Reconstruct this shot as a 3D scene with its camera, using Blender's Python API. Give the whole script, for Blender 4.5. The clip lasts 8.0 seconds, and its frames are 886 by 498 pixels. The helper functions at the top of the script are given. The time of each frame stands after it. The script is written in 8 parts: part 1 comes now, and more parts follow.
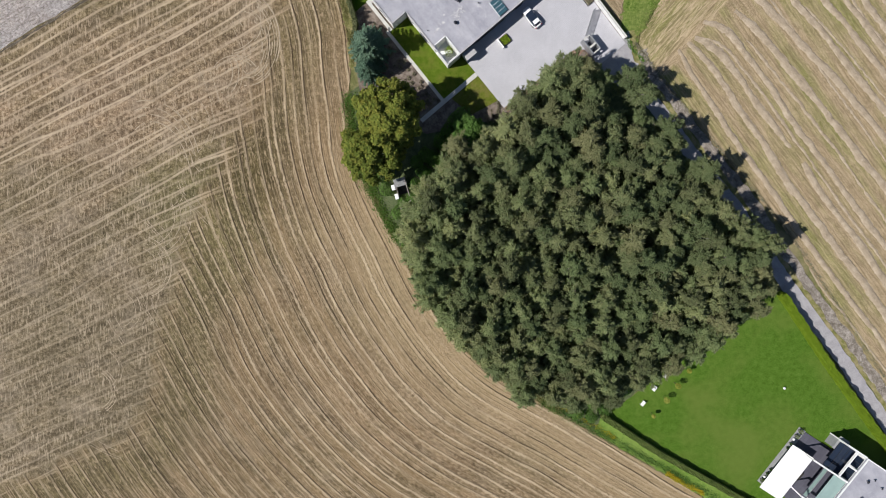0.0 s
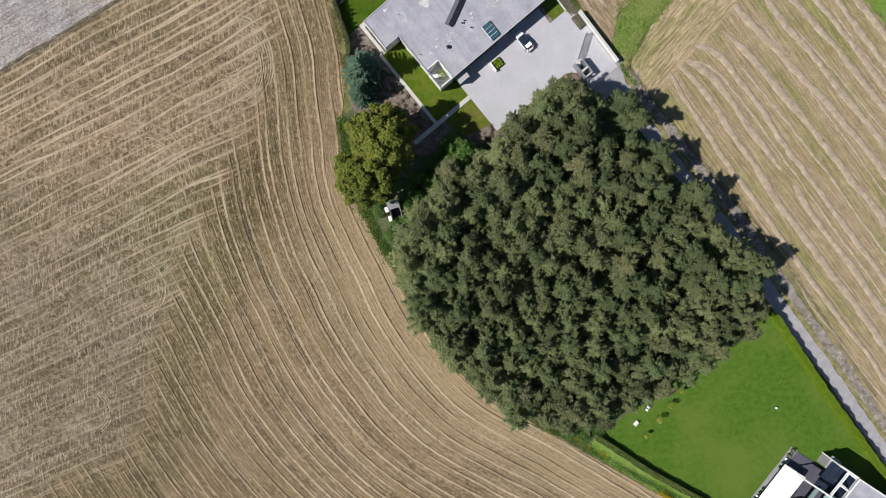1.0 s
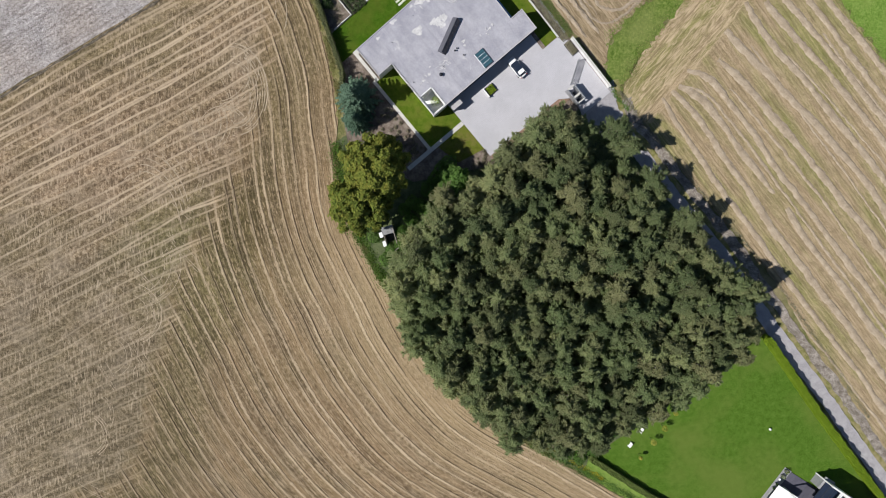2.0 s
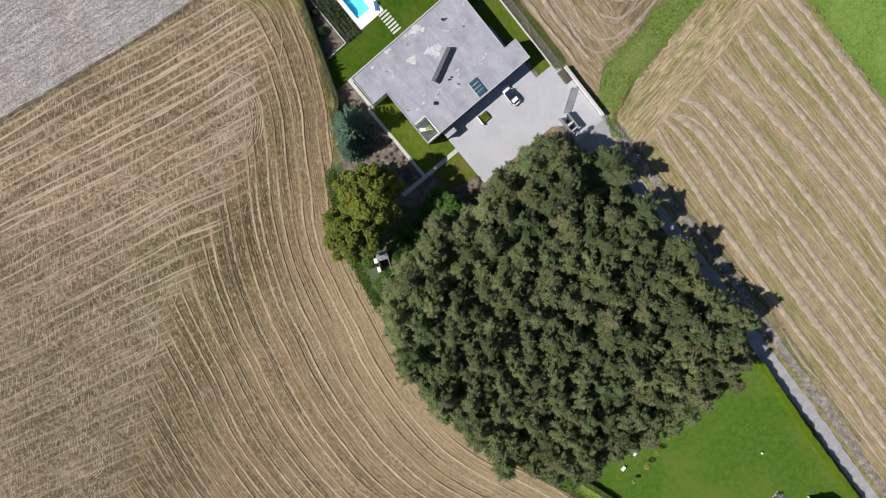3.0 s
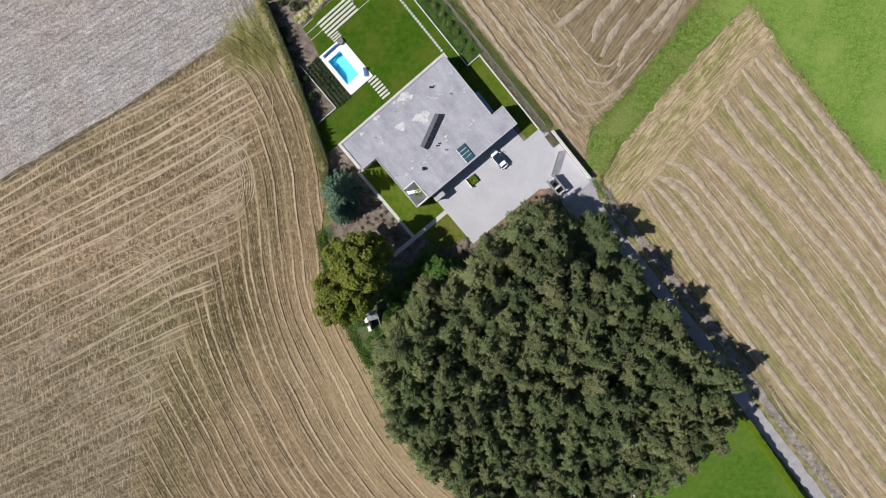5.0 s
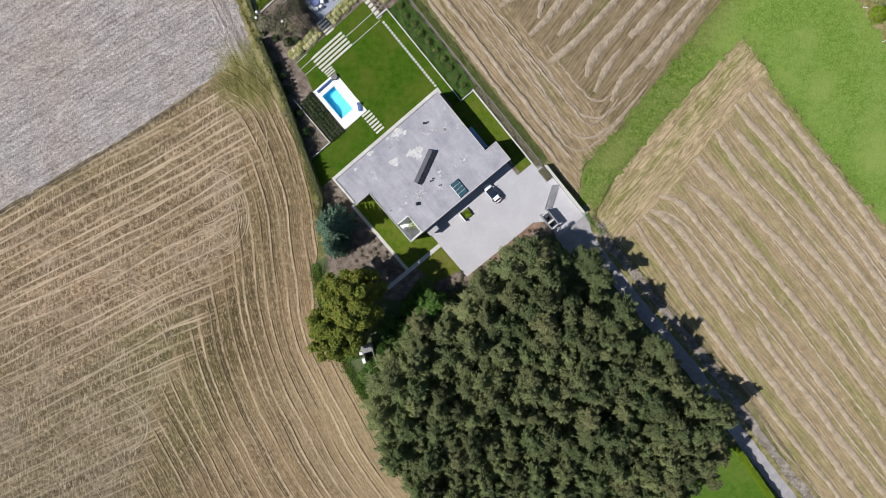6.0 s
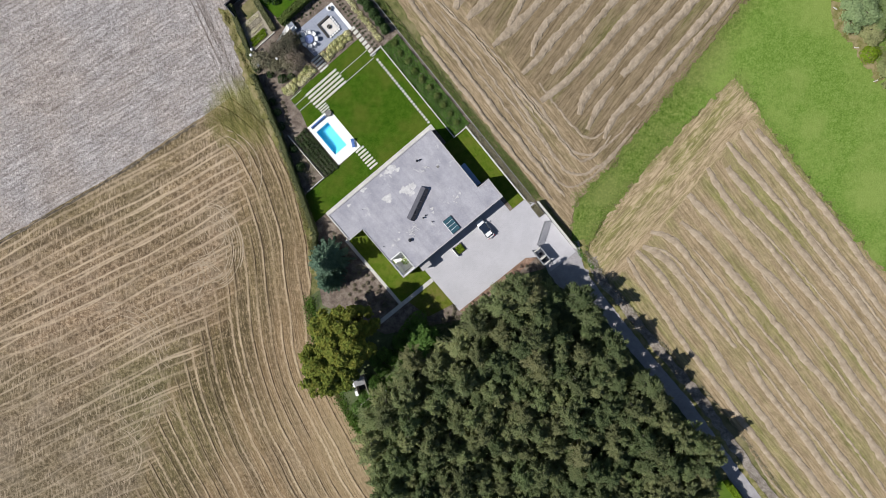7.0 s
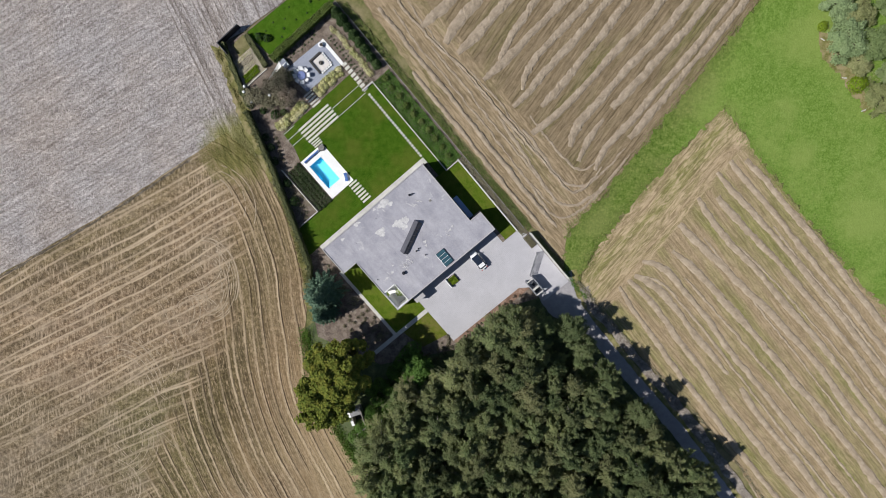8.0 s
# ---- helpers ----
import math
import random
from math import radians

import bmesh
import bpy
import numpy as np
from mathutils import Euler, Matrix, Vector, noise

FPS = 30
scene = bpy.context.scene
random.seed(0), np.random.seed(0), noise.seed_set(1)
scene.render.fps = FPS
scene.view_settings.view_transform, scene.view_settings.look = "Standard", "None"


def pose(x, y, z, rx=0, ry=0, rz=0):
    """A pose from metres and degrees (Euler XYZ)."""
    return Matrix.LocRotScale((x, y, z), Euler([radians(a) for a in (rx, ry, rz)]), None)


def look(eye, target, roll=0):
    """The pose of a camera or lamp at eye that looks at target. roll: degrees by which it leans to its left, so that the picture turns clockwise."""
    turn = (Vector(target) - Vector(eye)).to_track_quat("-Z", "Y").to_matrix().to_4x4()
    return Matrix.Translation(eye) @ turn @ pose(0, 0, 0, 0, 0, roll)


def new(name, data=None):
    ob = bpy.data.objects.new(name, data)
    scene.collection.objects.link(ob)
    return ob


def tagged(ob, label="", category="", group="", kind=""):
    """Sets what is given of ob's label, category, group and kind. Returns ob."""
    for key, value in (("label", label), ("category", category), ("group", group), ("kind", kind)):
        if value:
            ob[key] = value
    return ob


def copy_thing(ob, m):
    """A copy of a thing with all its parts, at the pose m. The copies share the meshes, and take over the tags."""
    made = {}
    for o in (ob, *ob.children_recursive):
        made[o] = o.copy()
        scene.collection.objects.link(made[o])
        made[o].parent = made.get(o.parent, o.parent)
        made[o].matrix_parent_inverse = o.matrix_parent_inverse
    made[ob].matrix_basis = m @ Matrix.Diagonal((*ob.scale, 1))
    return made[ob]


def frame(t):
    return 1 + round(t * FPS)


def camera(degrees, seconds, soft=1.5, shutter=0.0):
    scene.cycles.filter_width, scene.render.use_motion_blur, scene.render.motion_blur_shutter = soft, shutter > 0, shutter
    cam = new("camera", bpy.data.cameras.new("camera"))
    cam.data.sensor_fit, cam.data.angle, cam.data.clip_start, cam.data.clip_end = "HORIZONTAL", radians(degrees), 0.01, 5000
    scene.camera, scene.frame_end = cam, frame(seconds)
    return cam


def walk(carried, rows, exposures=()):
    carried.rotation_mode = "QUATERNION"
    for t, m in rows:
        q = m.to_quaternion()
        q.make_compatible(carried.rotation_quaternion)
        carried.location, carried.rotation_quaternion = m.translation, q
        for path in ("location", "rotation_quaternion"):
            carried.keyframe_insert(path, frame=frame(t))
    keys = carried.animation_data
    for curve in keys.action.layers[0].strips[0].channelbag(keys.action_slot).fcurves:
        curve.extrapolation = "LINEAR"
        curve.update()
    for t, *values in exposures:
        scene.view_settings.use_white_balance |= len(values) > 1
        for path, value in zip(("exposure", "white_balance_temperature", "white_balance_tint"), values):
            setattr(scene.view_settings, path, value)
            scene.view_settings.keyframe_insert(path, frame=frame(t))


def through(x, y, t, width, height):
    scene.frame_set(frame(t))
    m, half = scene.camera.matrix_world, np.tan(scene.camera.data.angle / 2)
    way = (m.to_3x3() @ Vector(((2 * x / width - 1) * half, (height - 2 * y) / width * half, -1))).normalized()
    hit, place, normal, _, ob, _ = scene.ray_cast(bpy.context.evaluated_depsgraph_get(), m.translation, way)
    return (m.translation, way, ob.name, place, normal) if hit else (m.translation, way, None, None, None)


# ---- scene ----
cam = camera(74.2, 8.0, soft=0.85)
EXPOSURE = 0.0
PATH = [
    (0, (-0.164, -0.794, 119.429), (-0.18, -1.062, 117.447), -176.2),
    (0.5, (0.41, 1.281, 119.374), (0.395, 1.013, 117.392), 183.3),
    (1, (0.918, 3.597, 119.303), (0.906, 3.33, 117.321), 182.9),
    (1.5, (1.524, 6.193, 119.204), (1.511, 5.924, 117.223), 182.8),
    (3, (3.255, 14.17, 119.242), (3.243, 13.9, 117.26), 182.7),
    (3.5, (3.821, 17.108, 119.246), (3.809, 16.837, 117.265), 182.6),
    (4, (4.422, 20.338, 119.267), (4.409, 20.065, 117.286), 182.9),
    (4.5, (5.125, 23.456, 119.181), (5.109, 23.182, 117.2), 183.6),
    (4.7, (5.382, 24.796, 119.145), (5.365, 24.522, 117.164), 183.6),
    (6, (7.067, 34.029, 118.434), (7.048, 33.747, 116.454), 183.9),
    (6.5, (7.882, 37.557, 118.295), (7.862, 37.275, 116.315), 184.3),
    (7, (8.689, 41.121, 118.152), (8.667, 40.839, 116.172), 184.8),
    (7.5, (9.317, 44.776, 118.035), (9.295, 44.491, 116.056), 184.4),
    (8, (10.09, 47.904, 118.179), (10.067, 47.617, 116.2), 184.3),
]
walk(cam, [(t, look(eye, target, roll)) for t, eye, target, roll in PATH], exposures=[(0.0, EXPOSURE + 0.04), (4.0, EXPOSURE + 0.02), (6.5, EXPOSURE + 0.04), (7.2, EXPOSURE - 0.03), (8.0, EXPOSURE - 0.12)])

# ---- world and sun ----
SUN_FROM = Vector((-1.0, -0.186, 1.14)).normalized()
world = bpy.data.worlds.new("sky")
scene.world = world
world.use_nodes = True
sky = world.node_tree.nodes.new("ShaderNodeTexSky")
sky.sky_type = "NISHITA"
sky.sun_disc = False
sky.sun_elevation = math.asin(SUN_FROM.z)
sky.sun_rotation = math.atan2(SUN_FROM.x, SUN_FROM.y)
sky.air_density, sky.dust_density, sky.ozone_density = 1.0, 0.4, 2.0
background = world.node_tree.nodes["Background"]
background.inputs["Strength"].default_value = 0.058
world.node_tree.links.new(sky.outputs[0], background.inputs["Color"])
sun_data = bpy.data.lights.new("sun", "SUN")
sun_data.energy, sun_data.angle, sun_data.color = 4.8, radians(0.53), (1.0, 0.97, 0.925)
sun = new("sun", sun_data)
sun.matrix_world = look(SUN_FROM * 300, (0, 0, 0))


# ---- materials ----
class Paint:
    """A node material with a few short ways to add nodes."""

    def __init__(self, name, rough=0.8, metal=0.0, spec=0.3):
        self.m = bpy.data.materials.new(name)
        self.m.use_nodes = True
        self.t = self.m.node_tree
        self.b = self.t.nodes["Principled BSDF"]
        self.b.inputs["Roughness"].default_value = rough
        self.b.inputs["Metallic"].default_value = metal
        self.b.inputs["Specular IOR Level"].default_value = spec
        self.place = self.node("ShaderNodeNewGeometry").outputs["Position"]

    def node(self, kind):
        return self.t.nodes.new(kind)

    def feed(self, socket, value):
        if isinstance(value, bpy.types.NodeSocket):
            self.t.links.new(value, socket)
        elif isinstance(value, (tuple, list)) and len(value) == 3 and len(socket.default_value) == 4:
            socket.default_value = (*value, 1.0)
        else:
            socket.default_value = value

    def noise(self, scale, detail=4.0, rough=0.6, vec=None, distort=0.0):
        n = self.node("ShaderNodeTexNoise")
        self.feed(n.inputs["Vector"], self.place if vec is None else vec)
        for key, value in (("Scale", scale), ("Detail", detail), ("Roughness", rough), ("Distortion", distort)):
            n.inputs[key].default_value = value
        return n.outputs["Fac"]

    def voronoi(self, scale, vec=None, out="Distance", feature="F1"):
        n = self.node("ShaderNodeTexVoronoi")
        n.feature = feature
        self.feed(n.inputs["Vector"], self.place if vec is None else vec)
        n.inputs["Scale"].default_value = scale
        return n.outputs[out]

    def wave(self, scale, vec, distort=0.0, dscale=1.0, detail=2.0, axis="Y", profile="SIN"):
        n = self.node("ShaderNodeTexWave")
        n.wave_type, n.bands_direction, n.wave_profile = "BANDS", axis, profile
        self.feed(n.inputs["Vector"], vec)
        for key, value in (("Scale", scale), ("Distortion", distort), ("Detail", detail), ("Detail Scale", dscale)):
            n.inputs[key].default_value = value
        return n.outputs["Fac"]

    def ramp(self, fac, *stops):
        n = self.node("ShaderNodeValToRGB")
        self.feed(n.inputs["Fac"], fac)
        e = n.color_ramp.elements
        while len(e) < len(stops):
            e.new(0.5)
        for el, (at, c) in zip(e, stops):
            el.position = at
            el.color = (*c, 1.0) if isinstance(c, tuple) else (c, c, c, 1.0)
        return n.outputs["Color"]

    def mix(self, fac, a, b, blend="MIX"):
        n = self.node("ShaderNodeMix")
        n.data_type, n.blend_type = "RGBA", blend
        self.feed(n.inputs[0], fac)
        self.feed(n.inputs[6], a)
        self.feed(n.inputs[7], b)
        return n.outputs[2]

    def sum(self, op, a, b=0.0, c=0.0):
        n = self.node("ShaderNodeMath")
        n.operation = op
        for s, v in zip(n.inputs, (a, b, c)):
            self.feed(s, v)
        return n.outputs[0]

    def mapped(self, vec=None, turn=0.0, scale=(1, 1, 1), shift=(0, 0, 0)):
        n = self.node("ShaderNodeMapping")
        n.vector_type = "POINT"
        self.feed(n.inputs["Vector"], self.place if vec is None else vec)
        n.inputs["Rotation"].default_value = (0, 0, radians(turn))
        n.inputs["Scale"].default_value = scale
        n.inputs["Location"].default_value = shift
        return n.outputs[0]

    def rowlines(self, vec, pitch, seed, streak, jag):
        """Rows along the first axis, one to a pitch but unevenly set: the distance from the row, the same with its side, and how strong the row is here."""
        n = self.node("ShaderNodeSeparateXYZ")
        self.feed(n.inputs[0], vec)
        u, v = n.outputs[0], n.outputs[1]
        sway = self.noise(1.0, 2, 0.5, vec=self.mapped(vec, scale=(0.03, 0.03, 1), shift=(seed, 0, 0)))
        w = self.sum("ADD", self.sum("DIVIDE", v, pitch), self.sum("MULTIPLY", self.sum("SUBTRACT", sway, 0.5), 2.0))
        row = self.sum("FLOOR", w)
        chance = self.node("ShaderNodeTexWhiteNoise")
        chance.noise_dimensions = "1D"
        self.feed(chance.inputs["W"], self.sum("ADD", row, seed * 7.31))
        centre = self.sum("MULTIPLY_ADD", chance.outputs["Value"], 0.44, 0.28)
        side = self.sum("MULTIPLY", self.sum("SUBTRACT", self.sum("SUBTRACT", w, row), centre), pitch)
        off = self.sum("ADD", self.sum("ABSOLUTE", side), self.sum("MULTIPLY", self.sum("SUBTRACT", streak, 0.5), jag))
        at = self.node("ShaderNodeCombineXYZ")
        self.feed(at.inputs[0], self.sum("MULTIPLY", u, 0.035))
        self.feed(at.inputs[1], self.sum("MULTIPLY_ADD", row, 3.7, seed))
        strong = self.ramp(self.noise(1.0, 3, 0.6, vec=at.outputs[0]), (0.38, 0.0), (0.6, 1.0))
        return off, side, strong

    def uv(self, name):
        n = self.node("ShaderNodeUVMap")
        n.uv_map = name
        return n.outputs[0]

    def attr(self, name):
        n = self.node("ShaderNodeAttribute")
        n.attribute_name = name
        return n.outputs["Fac"]

    def random(self):
        return self.node("ShaderNodeObjectInfo").outputs["Random"]

    def island(self):
        return self.node("ShaderNodeNewGeometry").outputs["Random Per Island"]

    def bump(self, height, strength=0.5, distance=0.05):
        n = self.node("ShaderNodeBump")
        n.inputs["Strength"].default_value = strength
        n.inputs["Distance"].default_value = distance
        self.feed(n.inputs["Height"], height)
        self.t.links.new(n.outputs[0], self.b.inputs["Normal"])

    def colour(self, c):
        self.feed(self.b.inputs["Base Color"], c)
        return self.m


def simple(name, a, b, scale=3.0, rough=0.7, metal=0.0, fine=25.0, strength=0.2, distance=0.01, spec=0.3):
    """Two tones mixed by coarse and fine noise, with a fine relief."""
    p = Paint(name, rough, metal, spec)
    n = p.sum("ADD", p.sum("MULTIPLY", p.noise(scale, 5), 0.6), p.sum("MULTIPLY", p.noise(fine, 3), 0.4))
    p.bump(p.noise(fine, 4), strength, distance)
    return p.colour(p.ramp(n, (0.36, a), (0.64, b)))


def foliage(name, dark, mid, light, through=0.25, rough=0.8, drift=0.36):
    """Leaves: a tone for every leaf, a drift from plant to plant, some light through the blade."""
    p = Paint(name, rough, 0.0, 0.12)
    tone = p.sum("ADD", p.sum("MULTIPLY", p.island(), 0.2), p.sum("MULTIPLY_ADD", p.random(), drift, 0.18 - drift * 0.5))
    tone = p.sum("ADD", tone, p.sum("MULTIPLY", p.noise(0.75, 3), 0.6))
    c = p.ramp(tone, (0.2, dark), (0.55, mid), (0.95, light))
    p.colour(c)
    if through:
        tr = p.node("ShaderNodeBsdfTranslucent")
        p.feed(tr.inputs["Color"], c)
        mx = p.node("ShaderNodeMixShader")
        mx.inputs[0].default_value = through
        p.t.links.new(p.b.outputs[0], mx.inputs[1])
        p.t.links.new(tr.outputs[0], mx.inputs[2])
        p.t.links.new(mx.outputs[0], p.t.nodes["Material Output"].inputs["Surface"])
    return p.m


def overgrow(p, c, fleck):
    """Yellow-green weeds creeping over the corner where the two fields meet the hedge."""
    corner = p.node("ShaderNodeVectorMath")
    corner.operation = "DISTANCE"
    p.feed(corner.inputs[0], p.place)
    corner.inputs[1].default_value = (-32.4, 51.2, 0.0)
    streaks = p.noise(1.0, 4, 0.7, vec=p.mapped(p.mapped(turn=-113.0), scale=(0.18, 1.1, 1)), distort=0.5)
    spread = p.sum("ADD", p.sum("MULTIPLY", p.noise(0.3, 5, 0.65), 0.35), p.sum("MULTIPLY", streaks, 0.45))
    over = p.ramp(p.sum("ADD", p.sum("MULTIPLY", corner.outputs["Value"], 0.055), spread), (0.62, 0.95), (0.86, 0.0))
    tone = p.sum("ADD", p.sum("MULTIPLY", streaks, 0.55), p.sum("MULTIPLY", fleck, 0.45))
    return p.mix(over, c, p.ramp(tone, (0.40, (0.10, 0.105, 0.03)), (0.5, (0.215, 0.21, 0.075)), (0.61, (0.38, 0.34, 0.175))))


def make_stubble():
    """Cut straw: fanned drill rows with pale wheel lines, and curved headland rows that follow the edge."""
    p = Paint("stubble", 0.9, 0.0, 0.15)
    rows, drill, mixv = p.uv("rows"), p.uv("drill"), p.attr("headland")
    # headland: ragged straw lines, each with a thin dark sunken line on one side, and fine drill lines between
    hstreak = p.noise(1.0, 4, 0.75, vec=p.mapped(rows, scale=(1.7, 1.9, 1)), distort=0.6)
    h1, h1_off, h1_on = p.rowlines(rows, 2.2, 3.0, hstreak, 1.25)
    h2, h2_off, h2_on = p.rowlines(rows, 0.83, 11.0, hstreak, 0.7)
    hbright = p.sum("MULTIPLY", p.ramp(h1, (0.14, 1.0), (0.36, 0.0)), p.sum("MULTIPLY_ADD", h1_on, 0.8, 0.2))
    hfine = p.sum("MULTIPLY", p.ramp(h2, (0.04, 0.32), (0.18, 0.0)), h2_on)
    hline = p.sum("MAXIMUM", hbright, hfine)
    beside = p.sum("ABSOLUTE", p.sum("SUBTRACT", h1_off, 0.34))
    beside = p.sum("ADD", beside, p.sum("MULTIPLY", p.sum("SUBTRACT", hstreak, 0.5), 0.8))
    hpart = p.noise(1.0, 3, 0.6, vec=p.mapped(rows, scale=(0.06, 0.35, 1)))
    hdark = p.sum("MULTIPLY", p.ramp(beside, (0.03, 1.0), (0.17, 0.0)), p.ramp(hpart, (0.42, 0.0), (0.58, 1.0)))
    hfine_dark = p.sum("MULTIPLY", p.ramp(p.sum("ABSOLUTE", p.sum("SUBTRACT", h2_off, 0.22)), (0.02, 0.45), (0.12, 0.0)), p.ramp(hpart, (0.40, 0.0), (0.6, 0.8)))
    hdark = p.sum("MAXIMUM", hdark, hfine_dark)
    # drilled part: pale wheel lines, some strong, some faint, with the cut stems lying across
    sstreak = p.noise(1.0, 4, 0.75, vec=p.mapped(drill, scale=(0.55, 2.2, 1)))
    s1, s1_off, s1_on = p.rowlines(drill, 2.1, 5.0, sstreak, 0.26)
    s2, s2_off, s2_on = p.rowlines(drill, 3.05, 23.0, sstreak, 0.28)
    sline = p.sum("MAXIMUM", p.sum("MULTIPLY", p.ramp(s1, (0.1, 0.82), (0.28, 0.0)), p.sum("MULTIPLY_ADD", s1_on, 0.7, 0.3)), p.sum("MULTIPLY", p.ramp(s2, (0.12, 0.85), (0.34, 0.0)), s2_on))
    cross = p.noise(1.0, 4, 0.7, vec=p.mapped(drill, turn=8.0, scale=(2.3, 0.55, 1)), distort=0.5)
    crossed = p.ramp(p.noise(0.14, 4, 0.65), (0.40, 0.25), (0.58, 1.0))
    strokes = p.sum("MULTIPLY", p.ramp(cross, (0.515, 0.0), (0.61, 0.75)), crossed)
    gaps = p.sum("MULTIPLY", p.ramp(cross, (0.37, 0.55), (0.45, 0.0)), crossed)
    # which part
    edge = p.sum("ADD", mixv, p.sum("MULTIPLY", p.sum("SUBTRACT", p.noise(0.2, 5, 0.65), 0.5), 0.55))
    edge = p.sum("ADD", edge, p.sum("MULTIPLY", p.sum("SUBTRACT", p.noise(0.07, 3, 0.6), 0.5), 0.7))
    zone = p.ramp(edge, (0.38, 0.0), (0.62, 1.0))
    inner = p.sum("SUBTRACT", 1.0, zone)
    line = p.sum("MAXIMUM", p.sum("MULTIPLY", sline, p.ramp(edge, (0.55, 1.0), (1.0, 0.0))), p.sum("MULTIPLY", hline, p.ramp(edge, (0.25, 0.0), (0.75, 1.0))))
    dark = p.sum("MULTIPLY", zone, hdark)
    # ground between the rows
    clod = p.noise(1.3, 6, 0.75)
    fleck = p.noise(4.2, 4, 0.8)
    ground_mix = p.sum("ADD", p.sum("MULTIPLY", clod, 0.66), p.sum("MULTIPLY", fleck, 0.34))
    base = p.ramp(ground_mix, (0.42, (0.115, 0.078, 0.047)), (0.485, (0.225, 0.16, 0.10)), (0.53, (0.31, 0.232, 0.152)), (0.59, (0.49, 0.385, 0.265)))
    olive = p.ramp(ground_mix, (0.41, (0.078, 0.066, 0.03)), (0.5, (0.155, 0.13, 0.066)), (0.61, (0.30, 0.25, 0.145)))
    patch = p.ramp(p.noise(1.0, 3, 0.55, vec=p.mapped(drill, scale=(0.025, 0.06, 1))), (0.45, 0.0), (0.60, 0.5))
    base = p.mix(patch, base, olive)
    apart_drill = p.node("ShaderNodeSeparateXYZ")
    p.feed(apart_drill.inputs[0], drill)
    base = p.mix(p.ramp(p.sum("ADD", p.sum("MULTIPLY", apart_drill.outputs[1], 0.02), p.sum("MULTIPLY", p.noise(0.12, 4), 0.3)), (0.58, 0.0), (0.84, 0.7)), base, olive)
    # a darker olive area round one point and the band along the turning line
    away = p.node("ShaderNodeVectorMath")
    away.operation = "DISTANCE"
    p.feed(away.inputs[0], p.place)
    away.inputs[1].default_value = (-74.0, -48.0, 0.0)
    olive_area = p.ramp(p.sum("ADD", p.sum("MULTIPLY", away.outputs["Value"], 0.01), p.sum("MULTIPLY", p.noise(0.06, 4), 0.3)), (0.30, 0.85), (0.70, 0.0))
    base = p.mix(olive_area, base, p.mix(1.0, olive, (0.97, 0.92, 1.08), "MULTIPLY"))
    band = p.sum("MULTIPLY", p.ramp(p.sum("ADD", p.sum("MULTIPLY", mixv, 0.2), p.sum("MULTIPLY", p.sum("SUBTRACT", p.noise(0.07, 3), 0.5), 0.25)), (0.06, 0.0), (0.17, 1.0), (0.27, 1.0), (0.40, 0.0)), 0.85)
    base = p.mix(band, base, olive)
    weedy = p.node("ShaderNodeVectorMath")
    weedy.operation = "DISTANCE"
    p.feed(weedy.inputs[0], p.place)
    weedy.inputs[1].default_value = (-45.0, -9.0, 0.0)
    greening = p.ramp(p.sum("ADD", p.sum("MULTIPLY", weedy.outputs["Value"], 0.02), p.sum("MULTIPLY", p.noise(0.09, 4), 0.4)), (0.36, 0.75), (0.68, 0.0))
    base = p.mix(greening, base, p.mix(1.0, olive, (1.05, 1.12, 1.0), "MULTIPLY"))
    pale = p.ramp(p.noise(0.11, 5, 0.65), (0.5, 0.0), (0.70, 0.45))
    base = p.mix(p.sum("MULTIPLY", pale, p.sum("SUBTRACT", 1.0, band)), base, (0.37, 0.30, 0.225))
    # tone from one machine's width to the next
    hbands = p.ramp(p.noise(1.0, 3, 0.6, vec=p.mapped(rows, scale=(0.012, 0.34, 1))), (0.36, 0.66), (0.62, 1.06))
    sbands = p.ramp(p.noise(1.0, 3, 0.6, vec=p.mapped(drill, scale=(0.016, 0.3, 1))), (0.36, 0.82), (0.62, 1.12))
    base = p.mix(1.0, base, p.mix(zone, sbands, hbands), "MULTIPLY")
    base = p.mix(1.0, base, p.ramp(p.noise(0.42, 4, 0.65), (0.36, 0.78), (0.64, 1.2)), "MULTIPLY")
    base = p.mix(p.sum("MULTIPLY", strokes, inner), base, (0.48, 0.385, 0.275))
    base = p.mix(p.sum("MULTIPLY", gaps, inner), base, (0.12, 0.088, 0.055))
    ochre = p.sum("MULTIPLY", p.sum("MULTIPLY", zone, p.ramp(p.noise(1.0, 3, 0.6, vec=p.mapped(rows, scale=(0.03, 0.3, 1))), (0.40, 0.08), (0.6, 0.55))), p.sum("SUBTRACT", 1.0, band))
    base = p.mix(ochre, base, (0.36, 0.255, 0.15))
    # a darker brown area round one point of the headland
    dark_centre = p.node("ShaderNodeVectorMath")
    dark_centre.operation = "DISTANCE"
    p.feed(dark_centre.inputs[0], p.place)
    dark_centre.inputs[1].default_value = (-38.0, 0.0, 0.0)
    darkened = p.ramp(p.sum("ADD", p.sum("MULTIPLY", dark_centre.outputs["Value"], 0.03), p.sum("MULTIPLY", p.noise(0.13, 4), 0.4)), (0.38, 0.7), (0.72, 0.0))
    base = p.mix(darkened, base, p.mix(1.0, base, (0.64, 0.60, 0.58), "MULTIPLY"))
    apart = p.node("ShaderNodeSeparateXYZ")
    p.feed(apart.inputs[0], rows)
    strawy = p.ramp(p.sum("ADD", p.sum("MULTIPLY", p.sum("ABSOLUTE", apart.outputs[1]), 0.02), p.sum("MULTIPLY", p.sum("SUBTRACT", p.noise(0.12, 3), 0.5), 0.5)), (0.06, 0.55), (0.42, 0.0))
